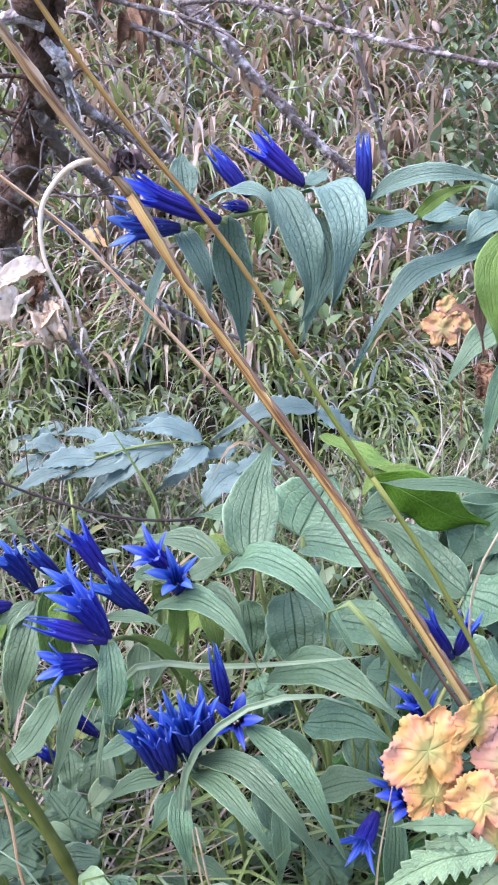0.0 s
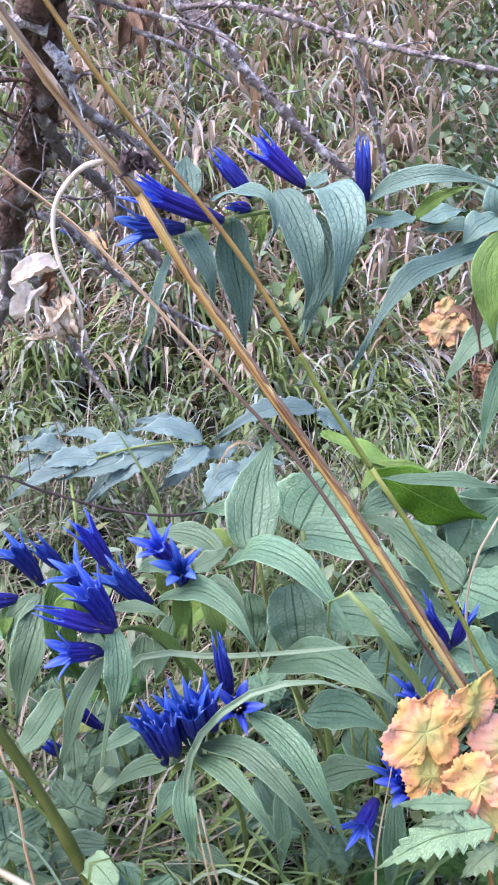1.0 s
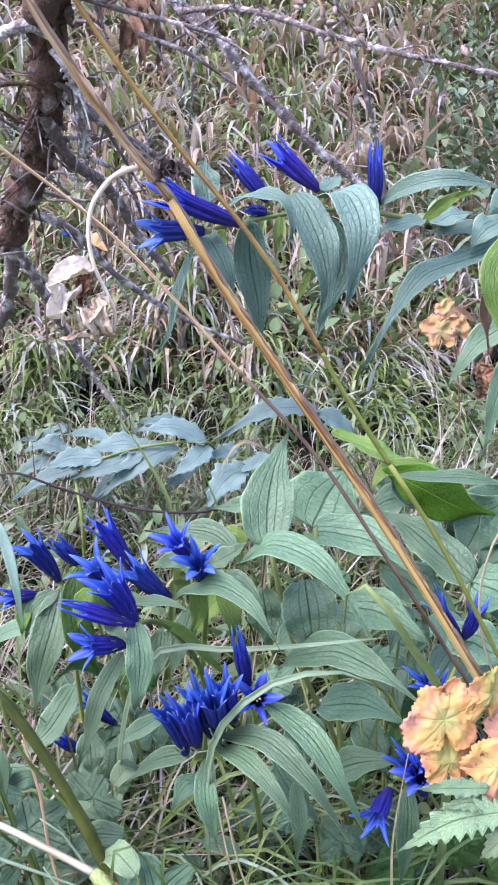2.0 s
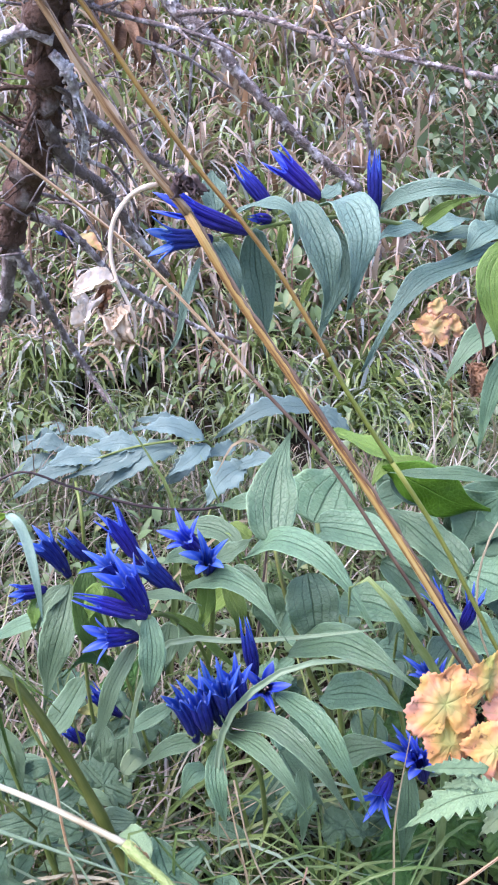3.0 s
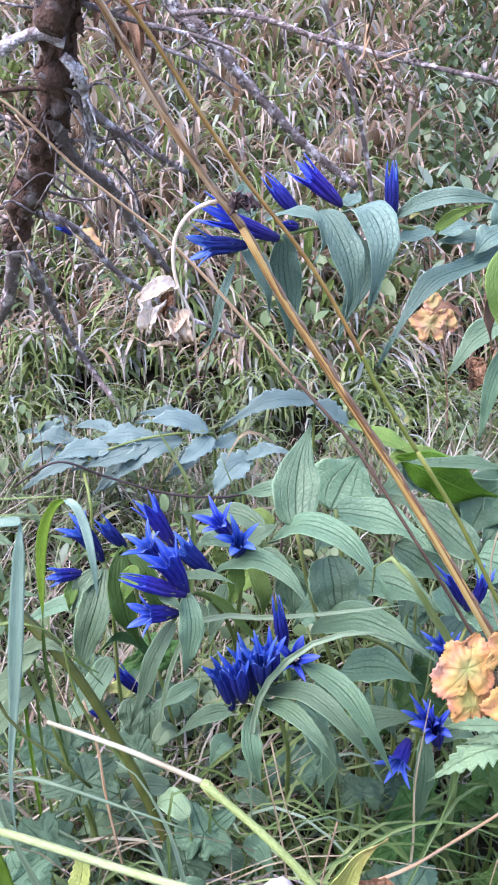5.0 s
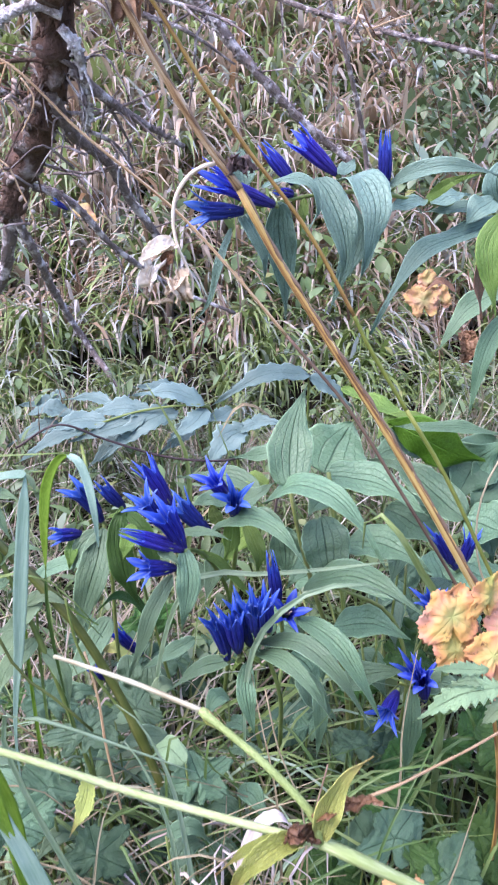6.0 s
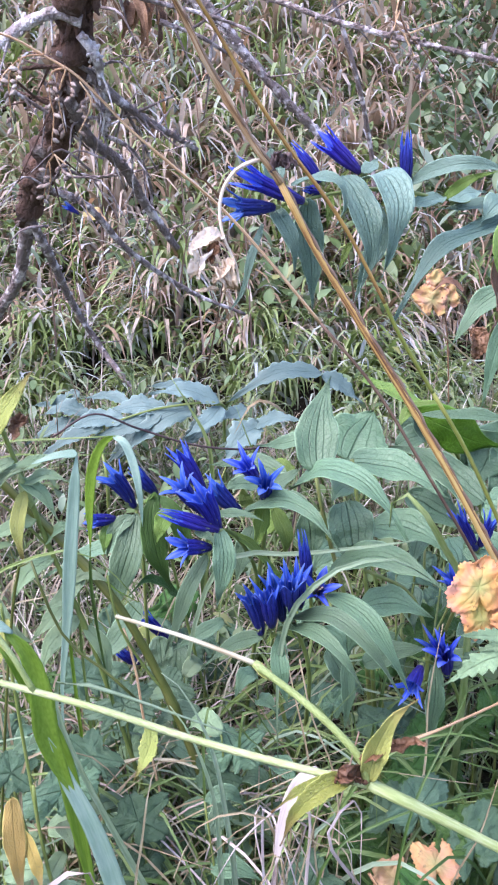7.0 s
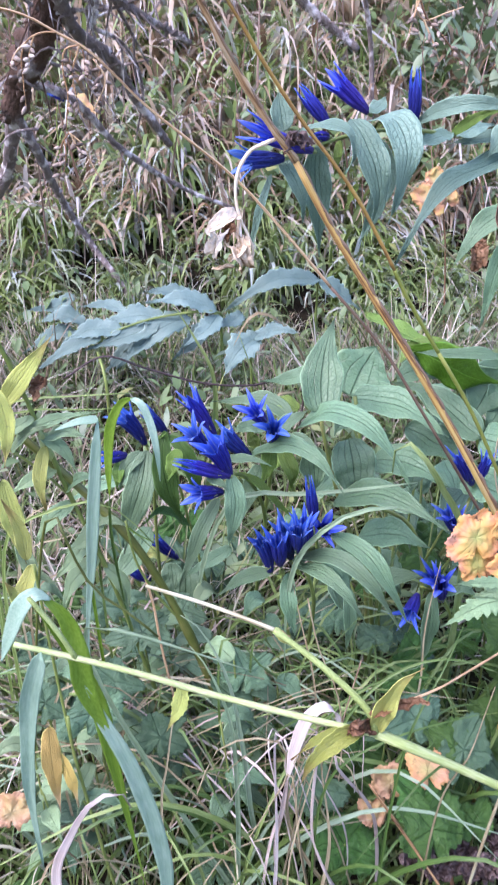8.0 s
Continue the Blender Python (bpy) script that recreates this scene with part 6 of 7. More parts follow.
# ---- autumn leaves beside the stalk ----
def lobed_leaf(centre, across, up, size, lobes=5, seed=0.0, teeth=22, depth=0.22, curl=0.16, fold=0.05):
    """A round lobed and toothed leaf, dished and wavy, with real thickness. Its stalk end is at the bottom."""
    c, a, u = Vector(centre), Vector(across).normalized(), Vector(up).normalized()
    n = a.cross(u).normalized()
    rings, around = 12, 110
    top, low, uvs, faces = [], [], [], []
    for i in range(rings + 1):
        s = i / rings
        for j in range(around):
            t = j / around
            ang = 2 * math.pi * t - math.pi / 2
            notch = 1 - 0.75 * math.exp(-((min(t, 1 - t) / 0.035) ** 2))
            body = (1 - depth * (1 - abs(math.cos(math.pi * lobes * t + 0.5 * noise.noise((t * 4, seed, 0)))))) * (0.88 + 0.3 * noise.noise((math.cos(ang) * 1.3 + seed, math.sin(ang) * 1.3, 2.0)))
            saw = 1 - 0.10 * ((t * teeth + 0.2 * math.sin(t * 40)) % 1.0)
            r = size * s * (1 - (1 - notch * body * saw) * s**0.7)
            h = curl * size * (noise.noise((s * math.cos(ang) * 2.2 + seed, s * math.sin(ang) * 2.2, seed)) + 0.25 * s * s)
            h += fold * size * math.cos(2 * math.pi * lobes * t) * s
            h += 0.05 * size * noise.noise((s * math.cos(ang) * 8 + seed, s * math.sin(ang) * 8, seed))
            p = c + a * (r * math.cos(ang)) + u * (r * math.sin(ang)) - n * h
            top.append(p)
            low.append(p + n * 0.0004)
            uvs.append((0.5 + 0.5 * s * math.sin(math.pi * lobes * t) * 0.9, s))
    m = len(top)
    for i in range(rings):
        for j in range(around):
            k = (j + 1) % around
            q = (i * around + j, i * around + k, (i + 1) * around + k, (i + 1) * around + j)
            faces.append(q)
            faces.append(tuple(m + x for x in reversed(q)))
    for j in range(around):
        k = (j + 1) % around
        e = rings * around
        faces.append((e + j, e + k, m + e + k, m + e + j))
    return top + low, faces, uvs + uvs


autumn = thing("autumn_herb", (0.13, 0.30, 0.0), "herb with orange and pink lobed autumn leaves", "herb")
stalk(autumn, [(0.13, 0.30, -0.01), (0.125, 0.275, 0.2), (0.0924, 0.2550, 0.3353), (0.0818, 0.2520, 0.3513)], 0.0018, 0.0012, GOLD_THIN)
for at, dx, dz, size, seed in (((0.0703, 0.2500, 0.3695), 0.1, 0.9, 0.0207, 1.0), ((0.0733, 0.2460, 0.3511), -0.1, 0.85, 0.0163, 7.3), ((0.0904, 0.2560, 0.3781), -0.3, 0.9, 0.0163, 4.0), ((0.0911, 0.2400, 0.3526), 0.2, 0.9, 0.0156, 2.5), ((0.0978, 0.2380, 0.3348), 0.3, 0.9, 0.0138, 9.1), ((0.1048, 0.2560, 0.3582), 0.0, 0.9, 0.0176, 3.3)):
    part("leaf", lobed_leaf(at, (1.0, 0.25 - dx, dx), (-dx, 0.45, dz), size, lobes=7, seed=seed, depth=0.11, teeth=42, curl=0.16, fold=0.02), LEAF_ORANGE, autumn)

fern = thing("toothed_herb", (0.14, 0.26, 0.0), "herb with pale green deeply toothed leaf", "herb")
stalk(fern, [(0.14, 0.26, -0.01), (0.135, 0.24, 0.2), (0.0954, 0.2250, 0.3371)], 0.0018, 0.0012)
leaves(fern, [([(0.0862, 0.2320, 0.3501), (0.0710, 0.2290, 0.3534), (0.0530, 0.2260, 0.3561)], 0.0089, {"teeth": 0.35, "tooth_count": 8})], LEAF_PALE, rows=72, cols=8, peak=0.45, foot=0.5, quilt=0.02)
leaves(fern, [([(0.0883, 0.2300, 0.3414), (0.0760, 0.2260, 0.3488), (0.0621, 0.2240, 0.3468)], 0.0084, {"teeth": 0.4, "tooth_count": 8})], LEAF_PALE, rows=72, cols=8, peak=0.45, foot=0.5, quilt=0.02)
leaves(fern, [([(0.0933, 0.2260, 0.3445), (0.0703, 0.2220, 0.3434), (0.0468, 0.2200, 0.3284)], 0.0176, {"teeth": 0.45, "tooth_count": 10})], LEAF_PALE, rows=72, cols=8, peak=0.45, foot=0.5, quilt=0.02)
leaves(fern, [([(0.0949, 0.2220, 0.3391), (0.0878, 0.2180, 0.3367), (0.0797, 0.2160, 0.3290)], 0.0125, {"teeth": 0.4, "tooth_count": 7})], LEAF_PALE, rows=72, cols=8, peak=0.45, foot=0.5, quilt=0.02)

# faded orange leaves far behind
faded = thing("autumn_herb", (0.40, 1.38, float(ground_at(0.40, 1.38)) - 0.01), "faded orange leaves of a herb in the grass", "herb")
stalk(faded, [(0.40, 1.38, float(ground_at(0.40, 1.38)) - 0.01), (0.3711, 1.3800, 0.1876), (0.3513, 1.3700, 0.2636)], 0.002, 0.0012, BROWN)
for at, size, seed in (((0.3338, 1.3700, 0.2584), 0.040, 3.0), ((0.3659, 1.3800, 0.2602), 0.030, 6.0), ((0.3426, 1.3900, 0.2899), 0.026, 8.0)):
    part("leaf", lobed_leaf(at, (1.0, 0.1, 0.1), (-0.1, 0.4, 0.9), size, lobes=3, seed=seed, depth=0.1, curl=0.3), LEAF_FADED, faded)
leaves(faded, [([(0.3698, 1.3000, 0.2900), (0.3392, 1.3000, 0.3094), (0.3123, 1.3000, 0.2903)], 0.0191)], BROWN)
red_leaf = thing("dead_leaf", (0.2662, 0.9000, 0.3140), "curled red-brown dead leaf hanging on a herb", "leaf")
part("blade", crumple([(0.2615, 0.9000, 0.3318), (0.2685, 0.8900, 0.3170), (0.2639, 0.8900, 0.2956)], 0.022, 4.0), BROWN, red_leaf)
part("leaf_stalk", tube([(0.2615, 0.9000, 0.3318), (0.2804, 0.9200, 0.3510), (0.2705, 0.9300, 0.4046)], 0.0009, 0.0007, 6, 10), BROWN, red_leaf)

# ---- the snapped pale herb in the foreground ----
snapped = thing("snapped_herb", (0.22, 0.10, 0.0), "snapped pale green herb stem with yellowing leaves at its node", "herb")
stalk(snapped, [(0.22, 0.10, -0.01), (0.20, 0.10, 0.16), (0.0621, 0.1150, 0.3200), (0.0428, 0.1170, 0.3323), (0.0128, 0.1180, 0.3517), (-0.0122, 0.1200, 0.3661)], 0.0023, 0.0020, PALE_STEM, swell=((0.98, 1.3),))
stalk(snapped, [(-0.0115, 0.1200, 0.3649), (-0.0236, 0.1220, 0.3674), (-0.0500, 0.1280, 0.3711), (-0.0836, 0.1340, 0.3786), (-0.1170, 0.1380, 0.3898), (-0.1438, 0.1420, 0.3964), (-0.1703, 0.1450, 0.4030)], 0.0016, 0.0013, PALE_STEM, steps=36)
stalk(snapped, [(-0.0127, 0.1200, 0.3661), (-0.0157, 0.1220, 0.3767), (-0.0323, 0.1320, 0.3915), (-0.0561, 0.1480, 0.4032)], 0.0017, 0.0014, PALE_STEM, steps=24, swell=((0.97, 1.35),))
stalk(snapped, [(-0.0561, 0.1480, 0.4032), (-0.0837, 0.1600, 0.4074), (-0.1140, 0.1720, 0.4102)], 0.0011, 0.0008, CREAM, "dry_tip", steps=20)
part("withered_bract", crumple([(-0.0571, 0.1480, 0.4041), (-0.0534, 0.1470, 0.4020), (-0.0492, 0.1470, 0.3968)], 0.0022, 3.3, 0.12), TAN, snapped, "brown withered bract at the joint")
leaves(snapped, [([(-0.0124, 0.1200, 0.3685), (-0.0104, 0.1180, 0.3861), (-0.0052, 0.1160, 0.4029), (0.0023, 0.1140, 0.4128)], 0.0093, {"roll": 15, "cup": 0.5, "wave": 0.1})], LEAF_YELLOW)
leaves(snapped, [([(-0.0184, 0.1200, 0.3692), (-0.0317, 0.1120, 0.3717), (-0.0416, 0.1080, 0.3648), (-0.0478, 0.1060, 0.3496)], 0.0091, {"cup": 0.5, "teeth": 0.15})], LEAF_OLIVE)
leaves(snapped, [([(-0.0213, 0.1220, 0.3667), (-0.0377, 0.1160, 0.3691), (-0.0509, 0.1120, 0.3607)], 0.0065, {"roll": 40})], LEAF_OLIVE)
leaves(snapped, [([(-0.0561, 0.1480, 0.4041), (-0.0516, 0.1460, 0.3991), (-0.0466, 0.1450, 0.3949)], 0.0042)], LEAF_YELLOW)
leaves(snapped, [([(-0.0972, 0.1370, 0.3824), (-0.0993, 0.1350, 0.3711), (-0.1057, 0.1330, 0.3568)], 0.0083, {"teeth": 0.2})], LEAF_YELLOW)
part("withered_leaf", crumple([(-0.0154, 0.1210, 0.3768), (-0.0056, 0.1180, 0.3860), (0.0074, 0.1160, 0.3922)], 0.0055, 2.0, 0.2), BROWN, snapped, "brown withered leaf")
part("withered_leaf", crumple([(-0.0151, 0.1200, 0.3685), (-0.0203, 0.1170, 0.3747), (-0.0279, 0.1160, 0.3717)], 0.006, 6.0, 0.3), BROWN, snapped, "brown withered leaf")
stalk(snapped, [(-0.1438, 0.1420, 0.3964), (-0.1510, 0.1430, 0.4137), (-0.1604, 0.1450, 0.4296)], 0.0013, 0.001, PALE_STEM, steps=10)

stalk(snapped, [(-0.0153, 0.1210, 0.3757), (-0.0030, 0.1200, 0.3848), (0.0134, 0.1250, 0.3869), (0.0319, 0.1400, 0.3802), (0.0562, 0.1600, 0.3716), (0.0798, 0.1800, 0.3645)], 0.0006, 0.0005, TAN, "dry_stem", steps=24, rough=0.3, scale=300.0)

# a strap-like leaf hangs from the joint
leaves(snapped, [
    ([(-0.1584, 0.1420, 0.4002), (-0.1689, 0.1460, 0.3636), (-0.1786, 0.1500, 0.2946), (-0.1814, 0.1520, 0.2210)], 0.0089, {"peak": 0.2, "cup": 0.3, "taper": 1.5, "tip": 1.0}),
], BLADE_BLUE)

# ---- single grass blades ----
def blade(points, width, mat, label, tuft=None, **more):
    """One blade of grass, rooted in the ground at its first point."""
    more = {"peak": 0.3, "taper": 1.45, "cup": 0.5, "rows": 26, "cols": 6, "quilt": 0.03, "wave": 0.02, "foot": 0.35, "tip": 0.8, **more}
    tuft = tuft or thing("grass_tuft", points[0], label, "grass", "grass tufts")
    part("blade", leaf(points, width, **more), mat, tuft)
    return tuft


# the folded strip and the arched blade beside the bells
strip = blade([rooted(-0.15, 0.285), (-0.1663, 0.2750, 0.2599), (-0.1573, 0.2750, 0.3374), (-0.1502, 0.2760, 0.3956), (-0.1441, 0.2760, 0.4400)], 0.0078, BLADE_BLUE, "broad grey-green grass blade folded sharply at its tip", peak=0.85, foot=1.7, tip=0.3, cup=0.2)
blade([(-0.1439, 0.2760, 0.4396), (-0.1541, 0.2740, 0.4396), (-0.1674, 0.2720, 0.4358)], 0.0050, BLADE_BLUE, "", strip, peak=0.2, foot=0.15, tip=0.7, cup=0.2)
# The foot of this blade gets the green with shade in it.
arch = blade([rooted(-0.130, 0.370), (-0.1490, 0.3120, 0.3300), (-0.1473, 0.3100, 0.3642)], 0.0022, BLADE_SHADED, "green grass blade arching over beside the bells", peak=0.9, foot=0.6, tip=0.3)
blade([(-0.1474, 0.3101, 0.3622), (-0.1447, 0.3100, 0.3974), (-0.1414, 0.3100, 0.4170), (-0.1332, 0.3050, 0.4343), (-0.1270, 0.3010, 0.4388)], 0.0068, BLADE_VIVID, "", arch, peak=0.55, foot=0.7, tip=0.4, cup=0.3)
blade([(-0.1282, 0.3015, 0.4384), (-0.1225, 0.2980, 0.4370), (-0.1180, 0.2950, 0.4284), (-0.1142, 0.2900, 0.4112), (-0.1131, 0.2900, 0.3875)], 0.0048, BLADE_BLUE, "", arch, peak=0.35, foot=0.3, tip=0.9, cup=0.2)
long_blade = blade([rooted(-0.075, 0.160)] + [(-0.1137, 0.1630, 0.1343), (-0.1155, 0.1650, 0.1991), (-0.1224, 0.1670, 0.2512), (-0.1320, 0.1690, 0.2932), (-0.1429, 0.1720, 0.3217), (-0.1491, 0.1740, 0.3430)], 0.0101, BLADE_BLUE, "long grass blade arching over the pale stem", peak=0.70, foot=1.0, tip=0.35, cup=0.15, rows=40)
# Light through the upper length is put into a vivid green piece.
blade([(-0.1377, 0.1710, 0.3066), (-0.1443, 0.1720, 0.3252), (-0.1495, 0.1740, 0.3451), (-0.1508, 0.1760, 0.3670), (-0.1553, 0.1780, 0.3879), (-0.1644, 0.1780, 0.4006)], 0.0113, BLADE_VIVID, "", long_blade, peak=0.5, foot=1.0, tip=0.6, cup=0.3)
blade([(-0.1599, 0.1780, 0.3983), (-0.1666, 0.1770, 0.4023), (-0.1733, 0.1750, 0.3974), (-0.1796, 0.1730, 0.3836), (-0.1868, 0.1710, 0.3655)], 0.0096, BLADE_BLUE, "", long_blade, peak=0.45, foot=0.5, tip=0.8, cup=0.15)
blade([rooted(-0.120, 0.190)] + [(-0.1435, 0.1900, 0.2712), (-0.1470, 0.1890, 0.3150), (-0.1555, 0.1870, 0.3518), (-0.1634, 0.1850, 0.3740), (-0.1701, 0.1840, 0.3888)], 0.0099, BLADE_VIVID, "vivid green grass blade leaning over the herbs", peak=0.8, foot=1.4, tip=0.8, cup=0.3)
blade([rooted(-0.020, 0.240), (-0.0566, 0.2400, 0.1115), (-0.0650, 0.2400, 0.1962), (-0.0770, 0.2450, 0.2718), (-0.0947, 0.2500, 0.3091), (-0.1030, 0.2500, 0.3165)], 0.0039, BLADE_GREY, "narrow grey-green grass blade bending over", peak=0.5, foot=0.5, tip=0.8)
blade([rooted(-0.12, 0.44), (-0.0640, 0.3700, 0.3154), (-0.0190, 0.3600, 0.3250), (0.0165, 0.3500, 0.3345), (0.0615, 0.3450, 0.3433)], 0.0054, BLADE_GREY, "thin grey-green grass blade lying across the leaves", tip=0.5)
blade([rooted(-0.02, 0.34), (-0.0297, 0.2950, 0.3113), (-0.0154, 0.2900, 0.3439), (0.0056, 0.2900, 0.3596), (0.0322, 0.2900, 0.3626), (0.0582, 0.3000, 0.3431)], 0.0037, BLADE_GREY, "thin arching grass blade over the leaves", tip=0.6, peak=0.75, foot=2.5)
blade([rooted(0.12, 0.38), (0.0955, 0.3400, 0.3052), (0.0751, 0.3300, 0.3455), (0.0546, 0.3250, 0.3793), (0.0414, 0.3300, 0.3885), (0.0382, 0.3300, 0.3623)], 0.0075, BLADE, "bright green grass blade beside the stalk", tip=0.5)
blade([rooted(0.045, 0.28), (0.0642, 0.2850, 0.2047), (0.0625, 0.2880, 0.2602), (0.0684, 0.2950, 0.3133)], 0.0020, STRAW, "thin straw crossing the open bells", tip=0.6)
blade([rooted(-0.005, 0.265), (-0.0145, 0.2700, 0.2247), (-0.0245, 0.2850, 0.2730), (-0.0291, 0.3000, 0.2937)], 0.0021, STRAW, "thin pale straw under the dense bells", tip=0.6)
blade([rooted(-0.02, 0.62), (-0.0044, 0.5500, 0.3074), (-0.0671, 0.5000, 0.2846), (-0.1177, 0.4800, 0.1896), (-0.1367, 0.4700, 0.1483)], 0.0029, STRAW, "thin pale straw behind the bells")
blade([rooted(-0.10, 0.7), (-0.0780, 0.6200, 0.2901), (-0.0943, 0.6200, 0.3289), (-0.1148, 0.6200, 0.3662)], 0.0080, BLADE, "upright green blade behind the bells")
blade([rooted(0.05, 0.7), (-0.0347, 0.6200, 0.2841), (-0.0446, 0.6200, 0.3121), (-0.0517, 0.6200, 0.3340)], 0.0050, BLADE, "thin green blade behind the bells")
blade([rooted(0.12, 1.1), (0.0128, 0.9500, 0.2068), (-0.0172, 0.9400, 0.2190), (-0.0470, 0.9300, 0.1755)], 0.0118, STRAW, "pale dead grass blade arching behind")
herb_stem = thing("herb_stem", rooted(-0.03, 0.36), "dark green ribbed herb stem leaning in the grass", "herb")
stalk(herb_stem, [rooted(-0.03, 0.36), (-0.0583, 0.3350, 0.0611), (-0.0850, 0.3300, 0.1604), (-0.1052, 0.3300, 0.2307), (-0.1390, 0.3300, 0.3125), (-0.1837, 0.3300, 0.3754), (-0.2251, 0.3300, 0.4251)], 0.0036, 0.0027, DARK_STEM, steps=34, swell=((0.5, 1.3), (0.75, 1.3)))
stalk(herb_stem, [(-0.1052, 0.3300, 0.2307), (-0.1209, 0.3250, 0.2616), (-0.1350, 0.3200, 0.2997), (-0.1400, 0.3200, 0.3361)], 0.0011, 0.0008, STEM)
leaves(herb_stem, [([(-0.2096, 0.3200, 0.4221), (-0.1932, 0.3100, 0.4454), (-0.1680, 0.3050, 0.4783)], 0.0131, {"peak": 0.5, "roll": 30})], LEAF_YELLOW)
leaves(herb_stem, [([(-0.2020, 0.3200, 0.4038), (-0.1732, 0.3150, 0.4185), (-0.1460, 0.3100, 0.4258)], 0.0097, {"teeth": 0.2}), ([(-0.1556, 0.3300, 0.3342), (-0.1694, 0.3200, 0.3199), (-0.1855, 0.3100, 0.3166)], 0.0129)], LEAF_PALE)
part("bud", tube([(-0.1828, 0.3300, 0.3774), (-0.1854, 0.3250, 0.3897), (-0.1865, 0.3220, 0.3988), (-0.1871, 0.3200, 0.4073)], 0.0012, 0.0008, 10, 10, belly=0.0022), PALE_STEM, herb_stem, "pale green bud")


blade([rooted(-0.26, 0.36), (-0.2128, 0.3300, 0.4177), (-0.1922, 0.3300, 0.4241), (-0.1622, 0.3300, 0.4252), (-0.1288, 0.3300, 0.4270)], 0.0031, BLADE, "thin yellow-green blade lying level across the herbs", tip=0.5)
blade([rooted(-0.26, 0.38), (-0.2174, 0.3400, 0.4019), (-0.1925, 0.3400, 0.4107), (-0.1618, 0.3400, 0.4096), (-0.1321, 0.3400, 0.4115)], 0.0026, BLADE, "thin yellow-green blade lying level across the herbs", tip=0.5)
blade([rooted(-0.22, 0.30), (-0.2105, 0.3000, 0.3463), (-0.1893, 0.3000, 0.3577), (-0.1621, 0.3000, 0.3668), (-0.1427, 0.3000, 0.3607), (-0.1208, 0.3000, 0.3325)], 0.0038, BLADE, "thin green grass blade arching over the herbs", tip=0.6)
blade([rooted(-0.06, 0.24), (-0.1577, 0.2350, 0.3235), (-0.1275, 0.2320, 0.3183), (-0.0976, 0.2300, 0.3061), (-0.0610, 0.2280, 0.2903)], 0.0043, BLADE_GREY, "broad grey-green blade lying behind the pale stem", tip=0.6)
def arching(label, w, mat, *pts, **more):
    """A blade of width w in millimetres, bent through the points, rooted under the first."""
    base = Vector(pts[0])
    blade([rooted(base.x, base.y)] + list(pts), w / 1000, mat, label, tip=0.6, **more)


arching("green grass blade arching over the ground grass", 3.4, BLADE_GREY, (-0.0705, 0.2200, 0.1844), (-0.0753, 0.2200, 0.2595), (-0.0885, 0.2250, 0.2995), (-0.0975, 0.2300, 0.3108), peak=0.5)
arching("pale straw stalk standing in the ground grass", 1.8, STRAW, (-0.1179, 0.2000, 0.2119), (-0.1134, 0.2000, 0.2412), (-0.1065, 0.2050, 0.2843), (-0.0966, 0.2100, 0.3060), peak=0.5)
arching("green grass blade arching over the ground grass", 2.0, BLADE_SHADED, (-0.0174, 0.2000, 0.2075), (-0.0062, 0.2000, 0.2369), (0.0323, 0.2100, 0.2495), (0.0862, 0.2200, 0.2537), peak=0.5)
arching("green grass blade arching over the ground grass", 2.0, BLADE_SHADED, (0.0243, 0.1900, 0.2184), (0.0331, 0.2000, 0.2686), (0.0549, 0.2200, 0.2997), (0.0745, 0.2500, 0.3087), peak=0.5)
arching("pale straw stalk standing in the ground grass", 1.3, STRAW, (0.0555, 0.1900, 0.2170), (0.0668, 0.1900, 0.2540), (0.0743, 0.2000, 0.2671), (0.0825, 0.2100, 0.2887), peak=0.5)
arching("green grass blade arching over the ground grass", 2.7, BLADE_SHADED, (0.0043, 0.2600, 0.1953), (0.0394, 0.2700, 0.2359), (0.0738, 0.2700, 0.2485), (0.1230, 0.2700, 0.2285), peak=0.5)
arching("green grass blade arching over the ground grass", 2.0, BLADE_SHADED, (-0.0101, 0.2600, 0.1959), (0.0257, 0.2700, 0.2270), (0.0612, 0.2700, 0.2314), (0.1141, 0.2700, 0.2136), peak=0.5)
arching("green grass blade arching over the ground grass", 1.8, BLADE_SHADED, (-0.0518, 0.3000, 0.2480), (-0.0289, 0.3000, 0.2139), (0.0086, 0.3000, 0.2225), (0.0483, 0.3100, 0.2267), peak=0.5)
arching("green grass blade arching over the ground grass", 1.8, BLADE_SHADED, (-0.0736, 0.2800, 0.2706), (-0.0416, 0.2800, 0.2288), (-0.0082, 0.2900, 0.2371), (0.0212, 0.3000, 0.2644), peak=0.5)
blade([rooted(-0.14, 0.155), (-0.1806, 0.1650, 0.1859), (-0.1681, 0.1650, 0.2292), (-0.1518, 0.1670, 0.2584), (-0.1381, 0.1700, 0.2622), (-0.1323, 0.1700, 0.2474)], 0.0066, PINK_STRAW, "pale dead grass blade bent double", peak=0.6, foot=2.2, cup=0.12)
curled = blade([rooted(-0.02, 0.20)] + [(-0.0464, 0.2000, 0.1413), (-0.0428, 0.1980, 0.1994), (-0.0407, 0.1960, 0.2313)], 0.0032, PINK_STRAW, "pale curled dead grass blade", peak=0.9, foot=0.6, tip=0.4)
blade([(-0.0410, 0.1960, 0.2281), (-0.0372, 0.1920, 0.2657), (-0.0313, 0.1900, 0.2922), (-0.0240, 0.1890, 0.3024), (-0.0164, 0.1890, 0.2973), (-0.0134, 0.1900, 0.2825)], 0.0077, PINK_STRAW, "", curled, peak=0.5, foot=0.7, tip=0.5, cup=0.2)
